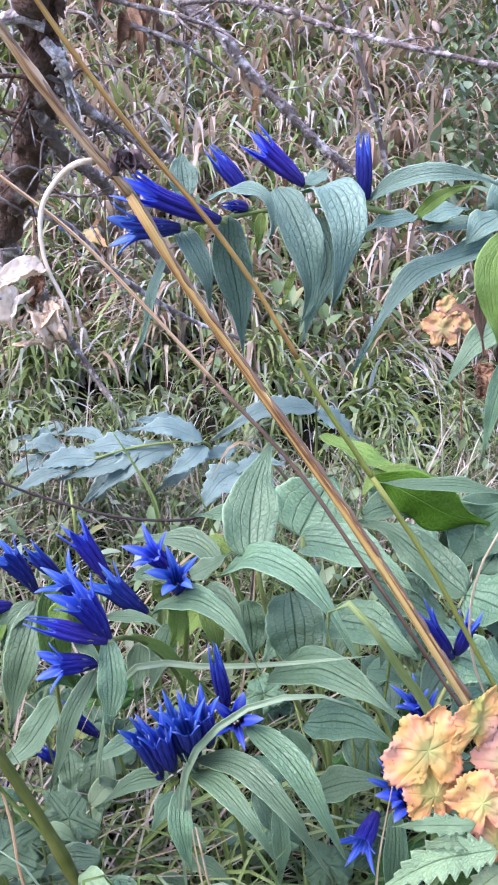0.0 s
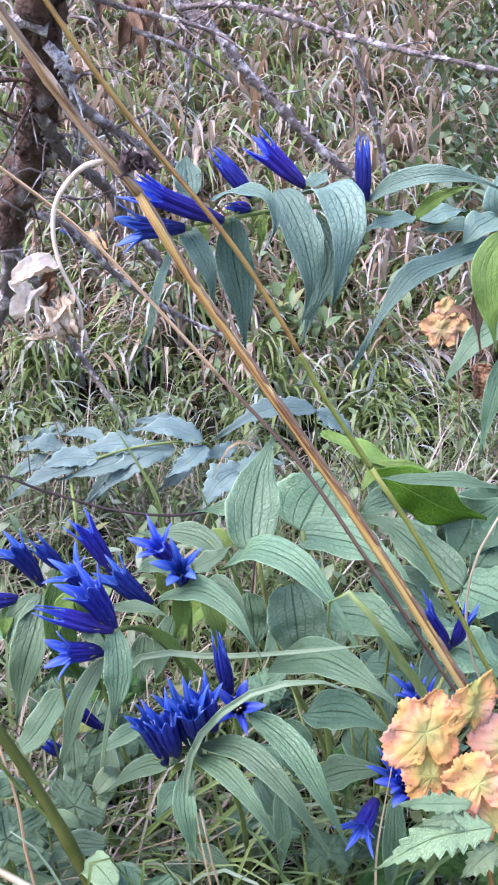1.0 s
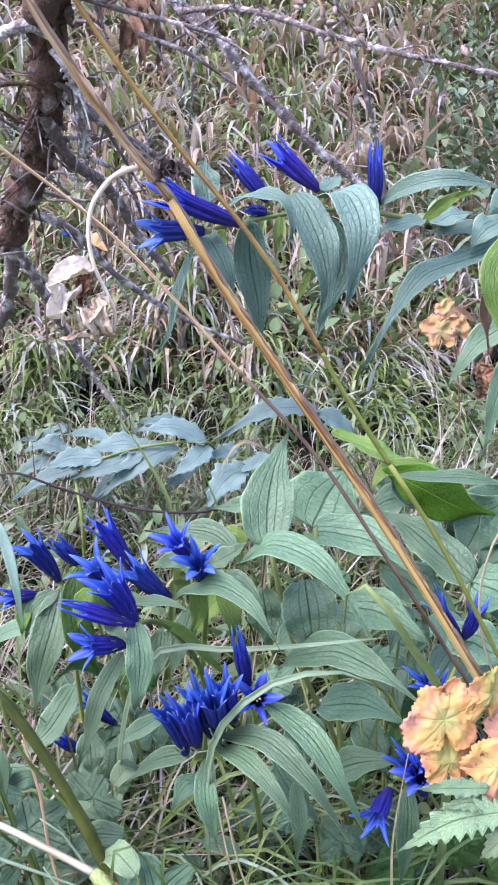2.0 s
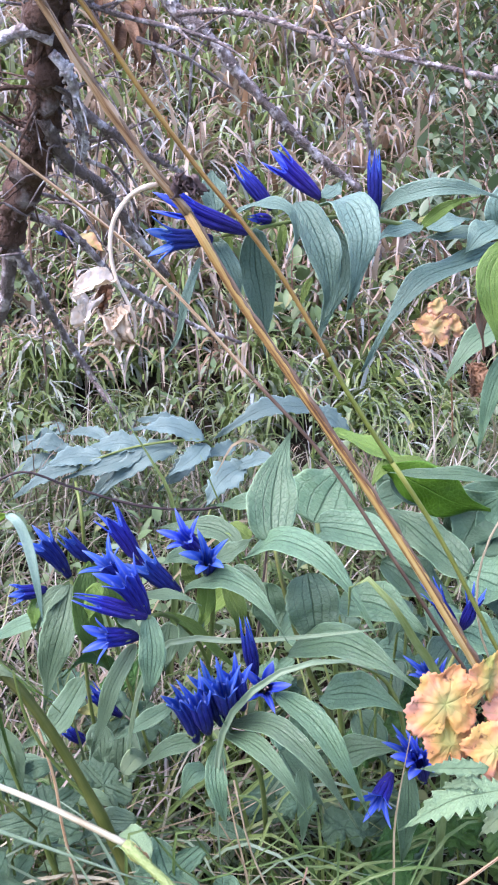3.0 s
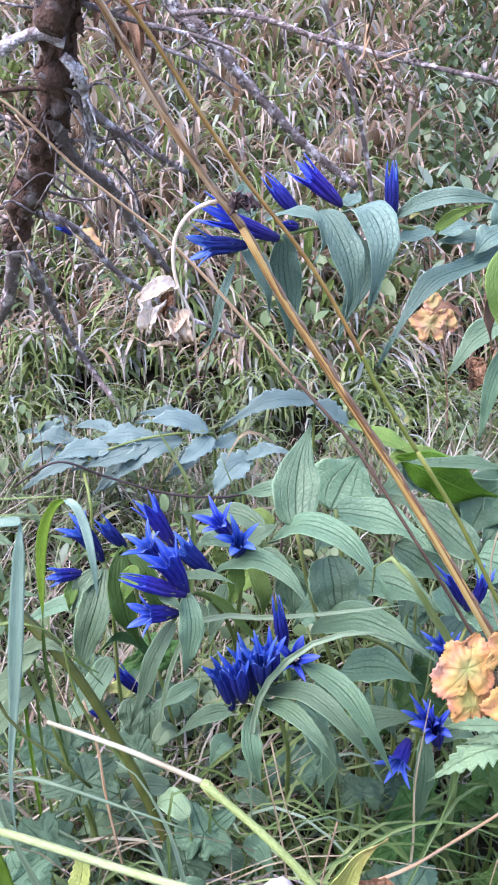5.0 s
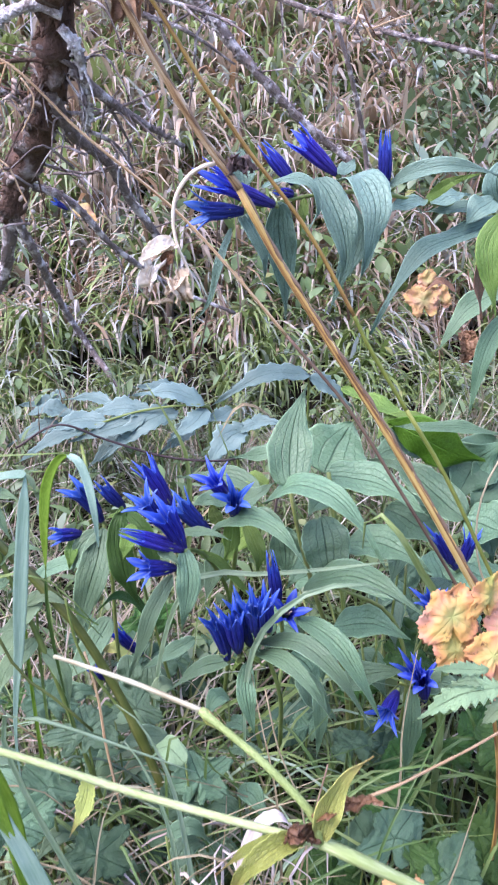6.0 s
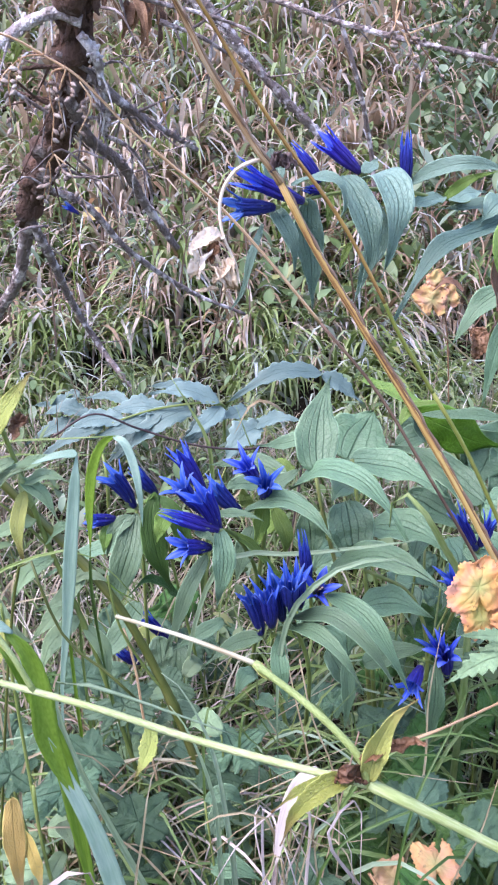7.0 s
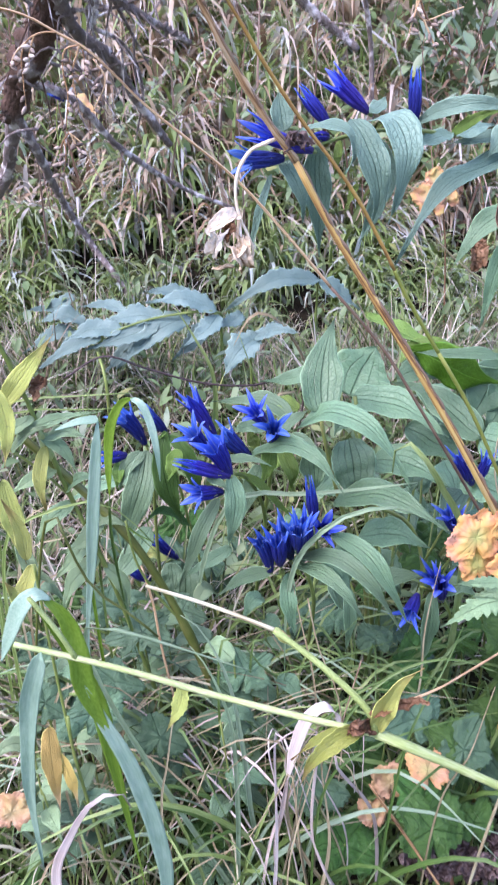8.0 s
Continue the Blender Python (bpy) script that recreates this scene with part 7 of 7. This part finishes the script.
arching("pale dead grass blade lying among the low herbs", 2.0, STRAW, (-0.1793, 0.2400, 0.2678), (-0.1600, 0.2400, 0.2713), (-0.1413, 0.2400, 0.2644), (-0.1280, 0.2400, 0.2446), peak=0.6, wave=0.04)
arching("pale dead grass blade lying among the low herbs", 1.8, STRAW, (-0.2158, 0.3400, 0.2961), (-0.1888, 0.3400, 0.3067), (-0.1620, 0.3400, 0.3172), peak=0.6, wave=0.04)
arching("pale dead grass blade lying among the low herbs", 1.6, STRAW, (-0.2184, 0.4000, 0.2912), (-0.1960, 0.4000, 0.2661), (-0.1743, 0.4000, 0.2190), peak=0.6, wave=0.04)
arching("pale dead grass blade lying among the low herbs", 1.8, STRAW, (-0.2371, 0.4200, 0.2585), (-0.2114, 0.4200, 0.2784), (-0.1810, 0.4200, 0.2829), peak=0.6, wave=0.04)
arching("grass blade bent over among the low herbs", 2.0, BLADE, (-0.1572, 0.3400, 0.3322), (-0.1435, 0.3400, 0.3190), (-0.1296, 0.3400, 0.3010), (-0.1226, 0.3400, 0.2918), peak=0.6, wave=0.04)
arching("pale dead grass blade lying among the low herbs", 2.0, STRAW, (-0.2189, 0.3600, 0.2410), (-0.1932, 0.3600, 0.2600), (-0.1652, 0.3600, 0.2642), peak=0.6, wave=0.04)

# broad leaves close to the ground
for at, size, deep, mat, label, seed in (
        ((0.0596, 0.2700, 0.1897), 0.026, 0.10, LEAF_LOW_SHADE, "low herb with a round scalloped dark green leaf", 1.4), ((0.0903, 0.2500, 0.1788), 0.028, 0.14, LEAF_LOW_SHADE, "low herb with a round scalloped dark green leaf", 8.1), ((0.0631, 0.2400, 0.1721), 0.018, 0.14, LEAF_FADED, "low herb with a round yellowing leaf", 3.7),
        ((-0.0610, 0.3000, 0.2100), 0.024, 0.30, LEAF, "low herb with a lobed grey-green leaf", 5.5), ((-0.0725, 0.2900, 0.1981), 0.020, 0.34, LEAF_LOW_SHADE, "low herb with a lobed dark green leaf", 12.1), ((-0.1677, 0.2600, 0.2206), 0.026, 0.2, LEAF, "low herb with a broad lobed green leaf", 15.3), ((-0.1527, 0.2800, 0.2277), 0.022, 0.3, LEAF_LOW_SHADE, "low herb with a broad lobed green leaf", 18.6),
        ((-0.1224, 0.2600, 0.1929), 0.024, 0.3, LEAF_LOW_SHADE, "low herb with a lobed dark green leaf", 21.7), ((-0.1902, 0.2400, 0.2555), 0.018, 0.3, LEAF_LOW_SHADE, "low herb with a dark green lobed leaf", 24.2), ((-0.1366, 0.3300, 0.2242), 0.026, 0.3, LEAF, "low herb with a broad lobed green leaf", 27.9), ((-0.1681, 0.3600, 0.2246), 0.024, 0.3, LEAF_LOW_SHADE, "low herb with a dark green lobed leaf", 31.2), ((-0.1080, 0.3700, 0.2069), 0.022, 0.3, LEAF, "low herb with a dark green lobed leaf", 35.0)):
    at = Vector(at)
    herb = thing("low_herb", rooted(at.x, at.y + 0.02), label, "herb", "low herbs")
    foot = Vector(rooted(at.x, at.y + 0.02))
    stalk(herb, [tuple(foot), tuple(foot.lerp(at, 0.6) + Vector((0.004, 0.004, 0))), tuple(at - Vector((0, 0.002, 0.002)))], 0.0011, 0.0009, steps=10, sides=6)
    part("leaf", lobed_leaf(at, (1, 0.15 * math.sin(seed), 0.25 * math.cos(seed * 3)), (0.4 * math.sin(seed * 5), 0.85, 0.5), size, 5, seed, 30, deep, 0.14), mat, herb)

# scattered foreground blades, stubble and low broad leaves
r2 = random.Random(21)
for k in range(36):
    cx, cy = (r2.uniform(-0.20, 0.24), r2.uniform(0.22, 0.44)) if k < 24 else (r2.uniform(-0.22, 0.0), r2.uniform(0.20, 0.40))
    dry = k % 7 == 6 or (k >= 24 and k % 3 == 0)
    label = "tuft of pale dead grass by the flowers' feet" if dry else "tuft of green grass by the flowers' feet"
    tuft = thing("grass_tuft", rooted(cx, cy), label, "grass", "grass tufts")
    for j in range(r2.randrange(5, 9)):
        n, a = r2.uniform(0.12, 0.24), r2.uniform(0, 6.28)
        d = Vector((math.cos(a), math.sin(a) * 0.5, 0))
        p = Vector(rooted(cx + r2.uniform(-0.02, 0.02), cy + r2.uniform(-0.02, 0.02)))
        # Tufts on the right take mostly the green with shade put into it.
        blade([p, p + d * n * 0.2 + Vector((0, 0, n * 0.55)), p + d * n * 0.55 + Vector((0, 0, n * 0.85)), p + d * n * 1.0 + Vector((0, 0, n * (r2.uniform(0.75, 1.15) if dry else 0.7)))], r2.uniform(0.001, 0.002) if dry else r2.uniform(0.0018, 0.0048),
              STRAW if dry else ((BLADE_SHADED, BLADE_SHADED, BLADE_SHADED, BLADE) if cx > -0.02 else (BLADE, BLADE_SHADED, BLADE_GREY))[j % (4 if cx > -0.02 else 3)], label, tuft, rows=14, cols=4)

# Low leaves take mostly the darkened greens, so their shade is in the colour.
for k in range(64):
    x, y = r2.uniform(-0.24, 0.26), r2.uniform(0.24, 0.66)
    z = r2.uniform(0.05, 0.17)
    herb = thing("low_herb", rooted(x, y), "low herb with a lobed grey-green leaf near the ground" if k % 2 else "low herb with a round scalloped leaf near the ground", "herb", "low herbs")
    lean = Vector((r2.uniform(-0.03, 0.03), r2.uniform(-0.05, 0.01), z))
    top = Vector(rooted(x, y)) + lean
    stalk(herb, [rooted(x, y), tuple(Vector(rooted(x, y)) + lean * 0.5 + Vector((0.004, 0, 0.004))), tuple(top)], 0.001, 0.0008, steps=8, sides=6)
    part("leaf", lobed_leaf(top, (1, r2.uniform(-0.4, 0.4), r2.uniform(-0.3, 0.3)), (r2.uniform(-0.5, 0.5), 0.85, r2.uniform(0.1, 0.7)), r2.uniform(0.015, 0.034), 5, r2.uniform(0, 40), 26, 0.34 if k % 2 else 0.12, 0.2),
         (LEAF_LOW_SHADE, LEAF_DARK, LEAF_LOW_SHADE, LEAF_DARK, LEAF_LOW_SHADE, LEAF, LEAF_LOW_SHADE, LEAF_DARK)[k % 8], herb)

arching("yellow-green dry grass blade bent over the herbs", 2.6, BLADE_VIVID, *[(-0.1630, 0.3350, 0.3430), (-0.1458, 0.3300, 0.3281), (-0.1339, 0.3280, 0.3179), (-0.1222, 0.3250, 0.3126)], peak=0.6)
trail = thing("herb_stem", rooted(-0.24, 0.27), "thin dark green stem trailing through the grass", "herb")
stalk(trail, [rooted(-0.24, 0.27)] + [(-0.1754, 0.2700, 0.3826), (-0.1655, 0.2650, 0.3526), (-0.1544, 0.2620, 0.3278), (-0.1367, 0.2600, 0.3117), (-0.1186, 0.2600, 0.2894)], 0.0010, 0.0008, DARK_STEM, steps=34)
trail = thing("straw_stalk", rooted(-0.09, 0.31), "reddish brown dry stalk under the bells", "stalk", "dry stalks")
stalk(trail, [(-0.1334, 0.3300, 0.2885), (-0.1291, 0.3280, 0.2698), (-0.1255, 0.3250, 0.2491), (-0.1232, 0.3200, 0.2275)] + [rooted(-0.09, 0.31)], 0.0009, 0.0011, TAN, "stalk", steps=24)

# thin tangled blades under the snapped stem
r4 = random.Random(77)
for k in range(22):
    cx, cy = r4.uniform(-0.26, -0.05), r4.uniform(0.23, 0.40)
    label = "tangle of thin bleached and green grass blades" if k % 2 else "tangle of thin dry grass blades bent over"
    tuft = thing("grass_tuft", rooted(cx, cy), label, "grass", "grass tufts")
    for j in range(7):
        n, a = r4.uniform(0.16, 0.30), r4.uniform(0, 6.28)
        d = Vector((math.cos(a), math.sin(a) * 0.6, 0))
        p = Vector(rooted(cx + r4.uniform(-0.025, 0.025), cy + r4.uniform(-0.02, 0.02)))
        top = r4.uniform(0.55, 0.8)
        blade([p, p + d * n * 0.12 + Vector((0, 0, n * 0.5)), p + d * n * 0.35 + Vector((r4.uniform(-0.01, 0.01), 0, n * top)), p + d * n * 0.62 + Vector((0, 0, n * (top - r4.uniform(0.0, 0.18)))), p + d * n * 0.85 + Vector((0, 0, n * (top - r4.uniform(0.1, 0.45))))], r4.uniform(0.0010, 0.0026),
              (PINK_STRAW, BLADE, STRAW, BLADE_GREY, CREAM, BLADE_SHADED)[(j + k) % 6], label, tuft, rows=18, cols=4)

# withered things at the foot of the snapped herb
bunch = thing("dry_grass_bunch", rooted(0.0, 0.20), "bunch of pale withered grass hanging in curls", "dead grass")
for k in range(13):
    a = Vector((-0.0338, 0.2000, 0.2509)) + Vector((r2.uniform(-0.016, 0.016), r2.uniform(-0.01, 0.02), r2.uniform(-0.012, 0.012)))
    d = Vector((r2.uniform(-0.055, 0.035), r2.uniform(-0.02, 0.02), 0))
    root = Vector(rooted(0.0 + r2.uniform(-0.07, 0.06), 0.20 + r2.uniform(-0.02, 0.02)))
    w1, w2 = (Vector((r2.uniform(-0.014, 0.014), r2.uniform(-0.01, 0.01), r2.uniform(-0.006, 0.01))) for _ in range(2))
    part("blade", leaf([root, root.lerp(a, 0.6) + d * 0.4 + w2, a + w1, a + d * 0.7 + w2 + Vector((0, 0, -0.008)), a + d * 1.2 + w1 + Vector((0, 0, -r2.uniform(0.02, 0.06)))], r2.uniform(0.0012, 0.0030), rows=26, cols=4, cup=0.7, foot=0.5, tip=0.7, quilt=0.02, twist=r2.uniform(-160, 160)), PINK_STRAW if k % 2 else STRAW, bunch)
brown = thing("dead_herb", rooted(0.10, 0.22), "shrivelled dark brown dead herb near the ground", "dead herb")
stalk(brown, [rooted(0.10, 0.22), (0.0869, 0.2150, 0.0766), (0.0769, 0.2150, 0.1198)], 0.002, 0.0014, BROWN)
for k in range(14):
    a = Vector((0.0831, 0.2150, 0.1193)) + Vector((r2.uniform(-0.042, 0.042), r2.uniform(-0.01, 0.01), r2.uniform(-0.01, 0.006)))
    d = Vector((r2.uniform(-0.02, 0.02), r2.uniform(-0.01, 0.01), r2.uniform(-0.03, -0.012)))
    part("shrivelled_leaf", crumple([a, a + d * 0.5 + Vector((0.004, -0.003, 0.003)), a + d], 0.010, k * 3.1, 0.4), DARK_BROWN, brown)
for at, size, seed, label in (((0.0378, 0.2400, 0.1605), 0.016, 2.2, "tan and brown dead leaf on the ground grass"), ((0.0272, 0.2350, 0.1329), 0.014, 5.2, "tan and brown dead leaf on the ground grass"), ((-0.2195, 0.2200, 0.1739), 0.016, 9.2, "rusty dead leaf on the ground grass")):
    lone("dead_leaf", lobed_leaf(at, (1.0, 0.1, 0.15), (-0.1, 0.7, 0.6), size, 5, seed, 24, 0.2, 0.3), DEAD_LEAF, label, "leaf", "dead leaves")
yellow = thing("yellowing_herb", rooted(-0.15, 0.22), "herb with long pale yellow leaves turning brown", "herb")
stalk(yellow, [rooted(-0.15, 0.22), (-0.1711, 0.2150, 0.2403), (-0.1711, 0.2150, 0.2713)], 0.0014, 0.001)
leaves(yellow, [([(-0.1834, 0.2150, 0.2630), (-0.1844, 0.2120, 0.2344), (-0.1848, 0.2120, 0.1833)], 0.0125, {"cup": 0.05, "face": (0.2, -0.97, 0.15)}), ([(-0.1813, 0.2150, 0.2410), (-0.1754, 0.2120, 0.2229), (-0.1727, 0.2120, 0.1883)], 0.0090, {"cup": 0.05, "face": (-0.2, -0.97, 0.15)})], LEAF_STRAW)
leaves(yellow, [([(-0.1798, 0.2200, 0.3880), (-0.1809, 0.2200, 0.4092), (-0.1872, 0.2200, 0.4271)], 0.0081, {"tip": 0.9})], LEAF_YELLOW)
leaves(yellow, [([(-0.1864, 0.2200, 0.3490), (-0.1882, 0.2180, 0.3634), (-0.1923, 0.2160, 0.3773)], 0.0081, {"tip": 0.9})], LEAF_YELLOW)
stalk(yellow, [(-0.1711, 0.2150, 0.2403), (-0.1755, 0.2200, 0.3226), (-0.1767, 0.2200, 0.3848)], 0.001, 0.0008)

# the pale leafy herb and dry stalks
pale_herb = thing("yellowing_herb", rooted(-0.10, 0.34), "leafy herb with pale green leaves yellowing at the tips", "herb")
stalk(pale_herb, [rooted(-0.10, 0.34), (-0.1573, 0.3300, 0.2856), (-0.1759, 0.3300, 0.3498), (-0.1868, 0.3250, 0.4004), (-0.1941, 0.3200, 0.4360), (-0.2010, 0.3150, 0.4665), (-0.2060, 0.3100, 0.4873)], 0.0019, 0.0014, STEM, steps=40, swell=((0.6, 1.3), (0.75, 1.3)))
stalk(pale_herb, [(-0.1759, 0.3300, 0.3498), (-0.1890, 0.3250, 0.3716), (-0.2065, 0.3200, 0.3925), (-0.2196, 0.3200, 0.3970)], 0.0010, 0.0007, STEM)
leaves(pale_herb, [
    ([(-0.1997, 0.2700, 0.4052), (-0.1975, 0.2680, 0.3768), (-0.1951, 0.2700, 0.3432)], 0.0131, {"peak": 0.45}),
    ([(-0.2026, 0.3000, 0.4468), (-0.2011, 0.3000, 0.4207), (-0.2066, 0.3000, 0.3931)], 0.0125),
    ([(-0.1852, 0.3200, 0.3960), (-0.1899, 0.3120, 0.3761), (-0.1877, 0.3100, 0.3489)], 0.0092),
    ([(-0.1963, 0.2900, 0.3263), (-0.2059, 0.2850, 0.3025), (-0.2163, 0.2850, 0.2678)], 0.0124),
], LEAF_YELLOW)
leaves(pale_herb, [
    ([(-0.1849, 0.3220, 0.4010), (-0.1692, 0.3150, 0.4088), (-0.1552, 0.3100, 0.4063)], 0.0103),
    ([(-0.1881, 0.3220, 0.4031), (-0.1746, 0.3180, 0.3949), (-0.1656, 0.3150, 0.3776)], 0.0091),
    ([(-0.1820, 0.3280, 0.3737), (-0.1972, 0.3200, 0.3709), (-0.2136, 0.3150, 0.3618)], 0.0108),
    ([(-0.1791, 0.3300, 0.3544), (-0.1659, 0.3250, 0.3687), (-0.1491, 0.3200, 0.3694)], 0.0088),
    ([(-0.1746, 0.3300, 0.3451), (-0.1887, 0.3200, 0.3391), (-0.2022, 0.3180, 0.3175)], 0.0119),
    ([(-0.1690, 0.3300, 0.3260), (-0.1526, 0.3250, 0.3340), (-0.1357, 0.3200, 0.3301)], 0.0098),
], LEAF_PALE)
leaves(pale_herb, [
    ([(-0.1662, 0.3300, 0.3162), (-0.1776, 0.3200, 0.3050), (-0.1928, 0.3180, 0.2872)], 0.0115),
    ([(-0.2065, 0.3200, 0.3925), (-0.1948, 0.3150, 0.4075), (-0.1776, 0.3100, 0.4172)], 0.0082),
    ([(-0.1588, 0.3300, 0.2908), (-0.1475, 0.3250, 0.2791), (-0.1435, 0.3220, 0.2494)], 0.0111),
    ([(-0.1894, 0.3200, 0.4164), (-0.2010, 0.3150, 0.4117), (-0.2138, 0.3100, 0.3991)], 0.0089),
    ([(-0.1620, 0.3300, 0.2986), (-0.1809, 0.3250, 0.2805), (-0.1912, 0.3200, 0.2535)], 0.0135),
    ([(-0.2073, 0.3000, 0.3369), (-0.1984, 0.2950, 0.3174), (-0.1808, 0.2900, 0.3066)], 0.0102),
], LEAF_PALE)
part("shrivelled_leaf", crumple([(-0.1793, 0.3180, 0.4449), (-0.1823, 0.3120, 0.4399), (-0.1852, 0.3100, 0.4355)], 0.009, 6.0, 0.25), BROWN, pale_herb, "pinkish brown withered leaf")
straw = thing("straw_stalk", rooted(0.071, 0.185), "orange-brown dry stalk lying in the ground grass", "stalk", "dry stalks")
stalk(straw, [(0.0119, 0.2000, 0.2154), (0.0301, 0.1950, 0.1837), (0.0494, 0.1900, 0.1498), (0.0713, 0.1850, 0.1028), rooted(0.071, 0.185)], 0.0010, 0.0013, TAN, "stalk", steps=24)
straw = thing("straw_stalk", rooted(0.078, 0.175), "pale dry stalk leaning in the ground grass", "stalk", "dry stalks")
stalk(straw, [(0.0925, 0.1900, 0.2183), (0.0865, 0.1850, 0.1797), (0.0814, 0.1800, 0.1314), (0.0779, 0.1750, 0.0925), rooted(0.078, 0.175)], 0.0010, 0.0012, CREAM, "stalk", steps=24)
straw = thing("straw_stalk", rooted(0.001, 0.245), "thin pale dry stalk in the ground grass", "stalk", "dry stalks")
stalk(straw, [(-0.0231, 0.2700, 0.3082), (-0.0150, 0.2620, 0.2709), (-0.0016, 0.2550, 0.2353), (0.0037, 0.2500, 0.1833), (0.0012, 0.2450, 0.1131), rooted(0.001, 0.245)], 0.0005, 0.0006, STRAW, "stalk", steps=24)
straw = thing("straw_stalk", rooted(-0.011, 0.245), "thin pale dry stalk in the ground grass", "stalk", "dry stalks")
stalk(straw, [(0.0133, 0.2600, 0.2612), (0.0049, 0.2550, 0.2181), (-0.0019, 0.2500, 0.1776), (-0.0114, 0.2450, 0.1141), rooted(-0.011, 0.245)], 0.0005, 0.0006, CULM, "stalk", steps=24)

# small herbs crowding under the snapped stem, sky reflection put into their pale greens
r3 = random.Random(5)
for k in range(34):
    x, y = r3.uniform(-0.24, -0.03), r3.uniform(0.24, 0.42)
    foot = Vector(rooted(x, y))
    top = foot + Vector((r3.uniform(-0.02, 0.02), r3.uniform(-0.03, 0.01), r3.uniform(0.13, 0.24)))
    herb = thing("low_herb", tuple(foot), "low herb with small pointed pale green leaves in pairs", "herb", "low herbs")
    stalk(herb, [tuple(foot), tuple(foot.lerp(top, 0.5) + Vector((0.004, 0, 0))), tuple(top)], 0.0011, 0.0007, steps=10, sides=6)
    for j in range(4):
        at = foot.lerp(top, 0.62 + 0.127 * j)
        a = r3.uniform(0, 6.28)
        d = Vector((math.cos(a), 0.6 * math.sin(a) - 0.35, 0)).normalized() * r3.uniform(0.022, 0.042)
        leaves(herb, [([tuple(at), tuple(at + d * 0.5 + Vector((0, 0, 0.005))), tuple(at + d + Vector((0, 0, -r3.uniform(0.0, 0.014))))], r3.uniform(0.009, 0.016), {"rows": 16, "cols": 8})], (LEAF_PALE, LEAF, LEAF_LIT, LEAF, LEAF_PALE)[k % 5])

# broad low leaves under the flowers, the shade there put into their dark green
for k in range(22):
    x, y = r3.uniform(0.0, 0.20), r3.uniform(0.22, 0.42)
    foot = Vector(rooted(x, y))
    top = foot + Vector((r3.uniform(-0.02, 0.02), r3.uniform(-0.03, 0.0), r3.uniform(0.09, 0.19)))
    herb = thing("low_herb", tuple(foot), "low herb with a broad lobed leaf, its green darkened as shade", "herb", "low herbs")
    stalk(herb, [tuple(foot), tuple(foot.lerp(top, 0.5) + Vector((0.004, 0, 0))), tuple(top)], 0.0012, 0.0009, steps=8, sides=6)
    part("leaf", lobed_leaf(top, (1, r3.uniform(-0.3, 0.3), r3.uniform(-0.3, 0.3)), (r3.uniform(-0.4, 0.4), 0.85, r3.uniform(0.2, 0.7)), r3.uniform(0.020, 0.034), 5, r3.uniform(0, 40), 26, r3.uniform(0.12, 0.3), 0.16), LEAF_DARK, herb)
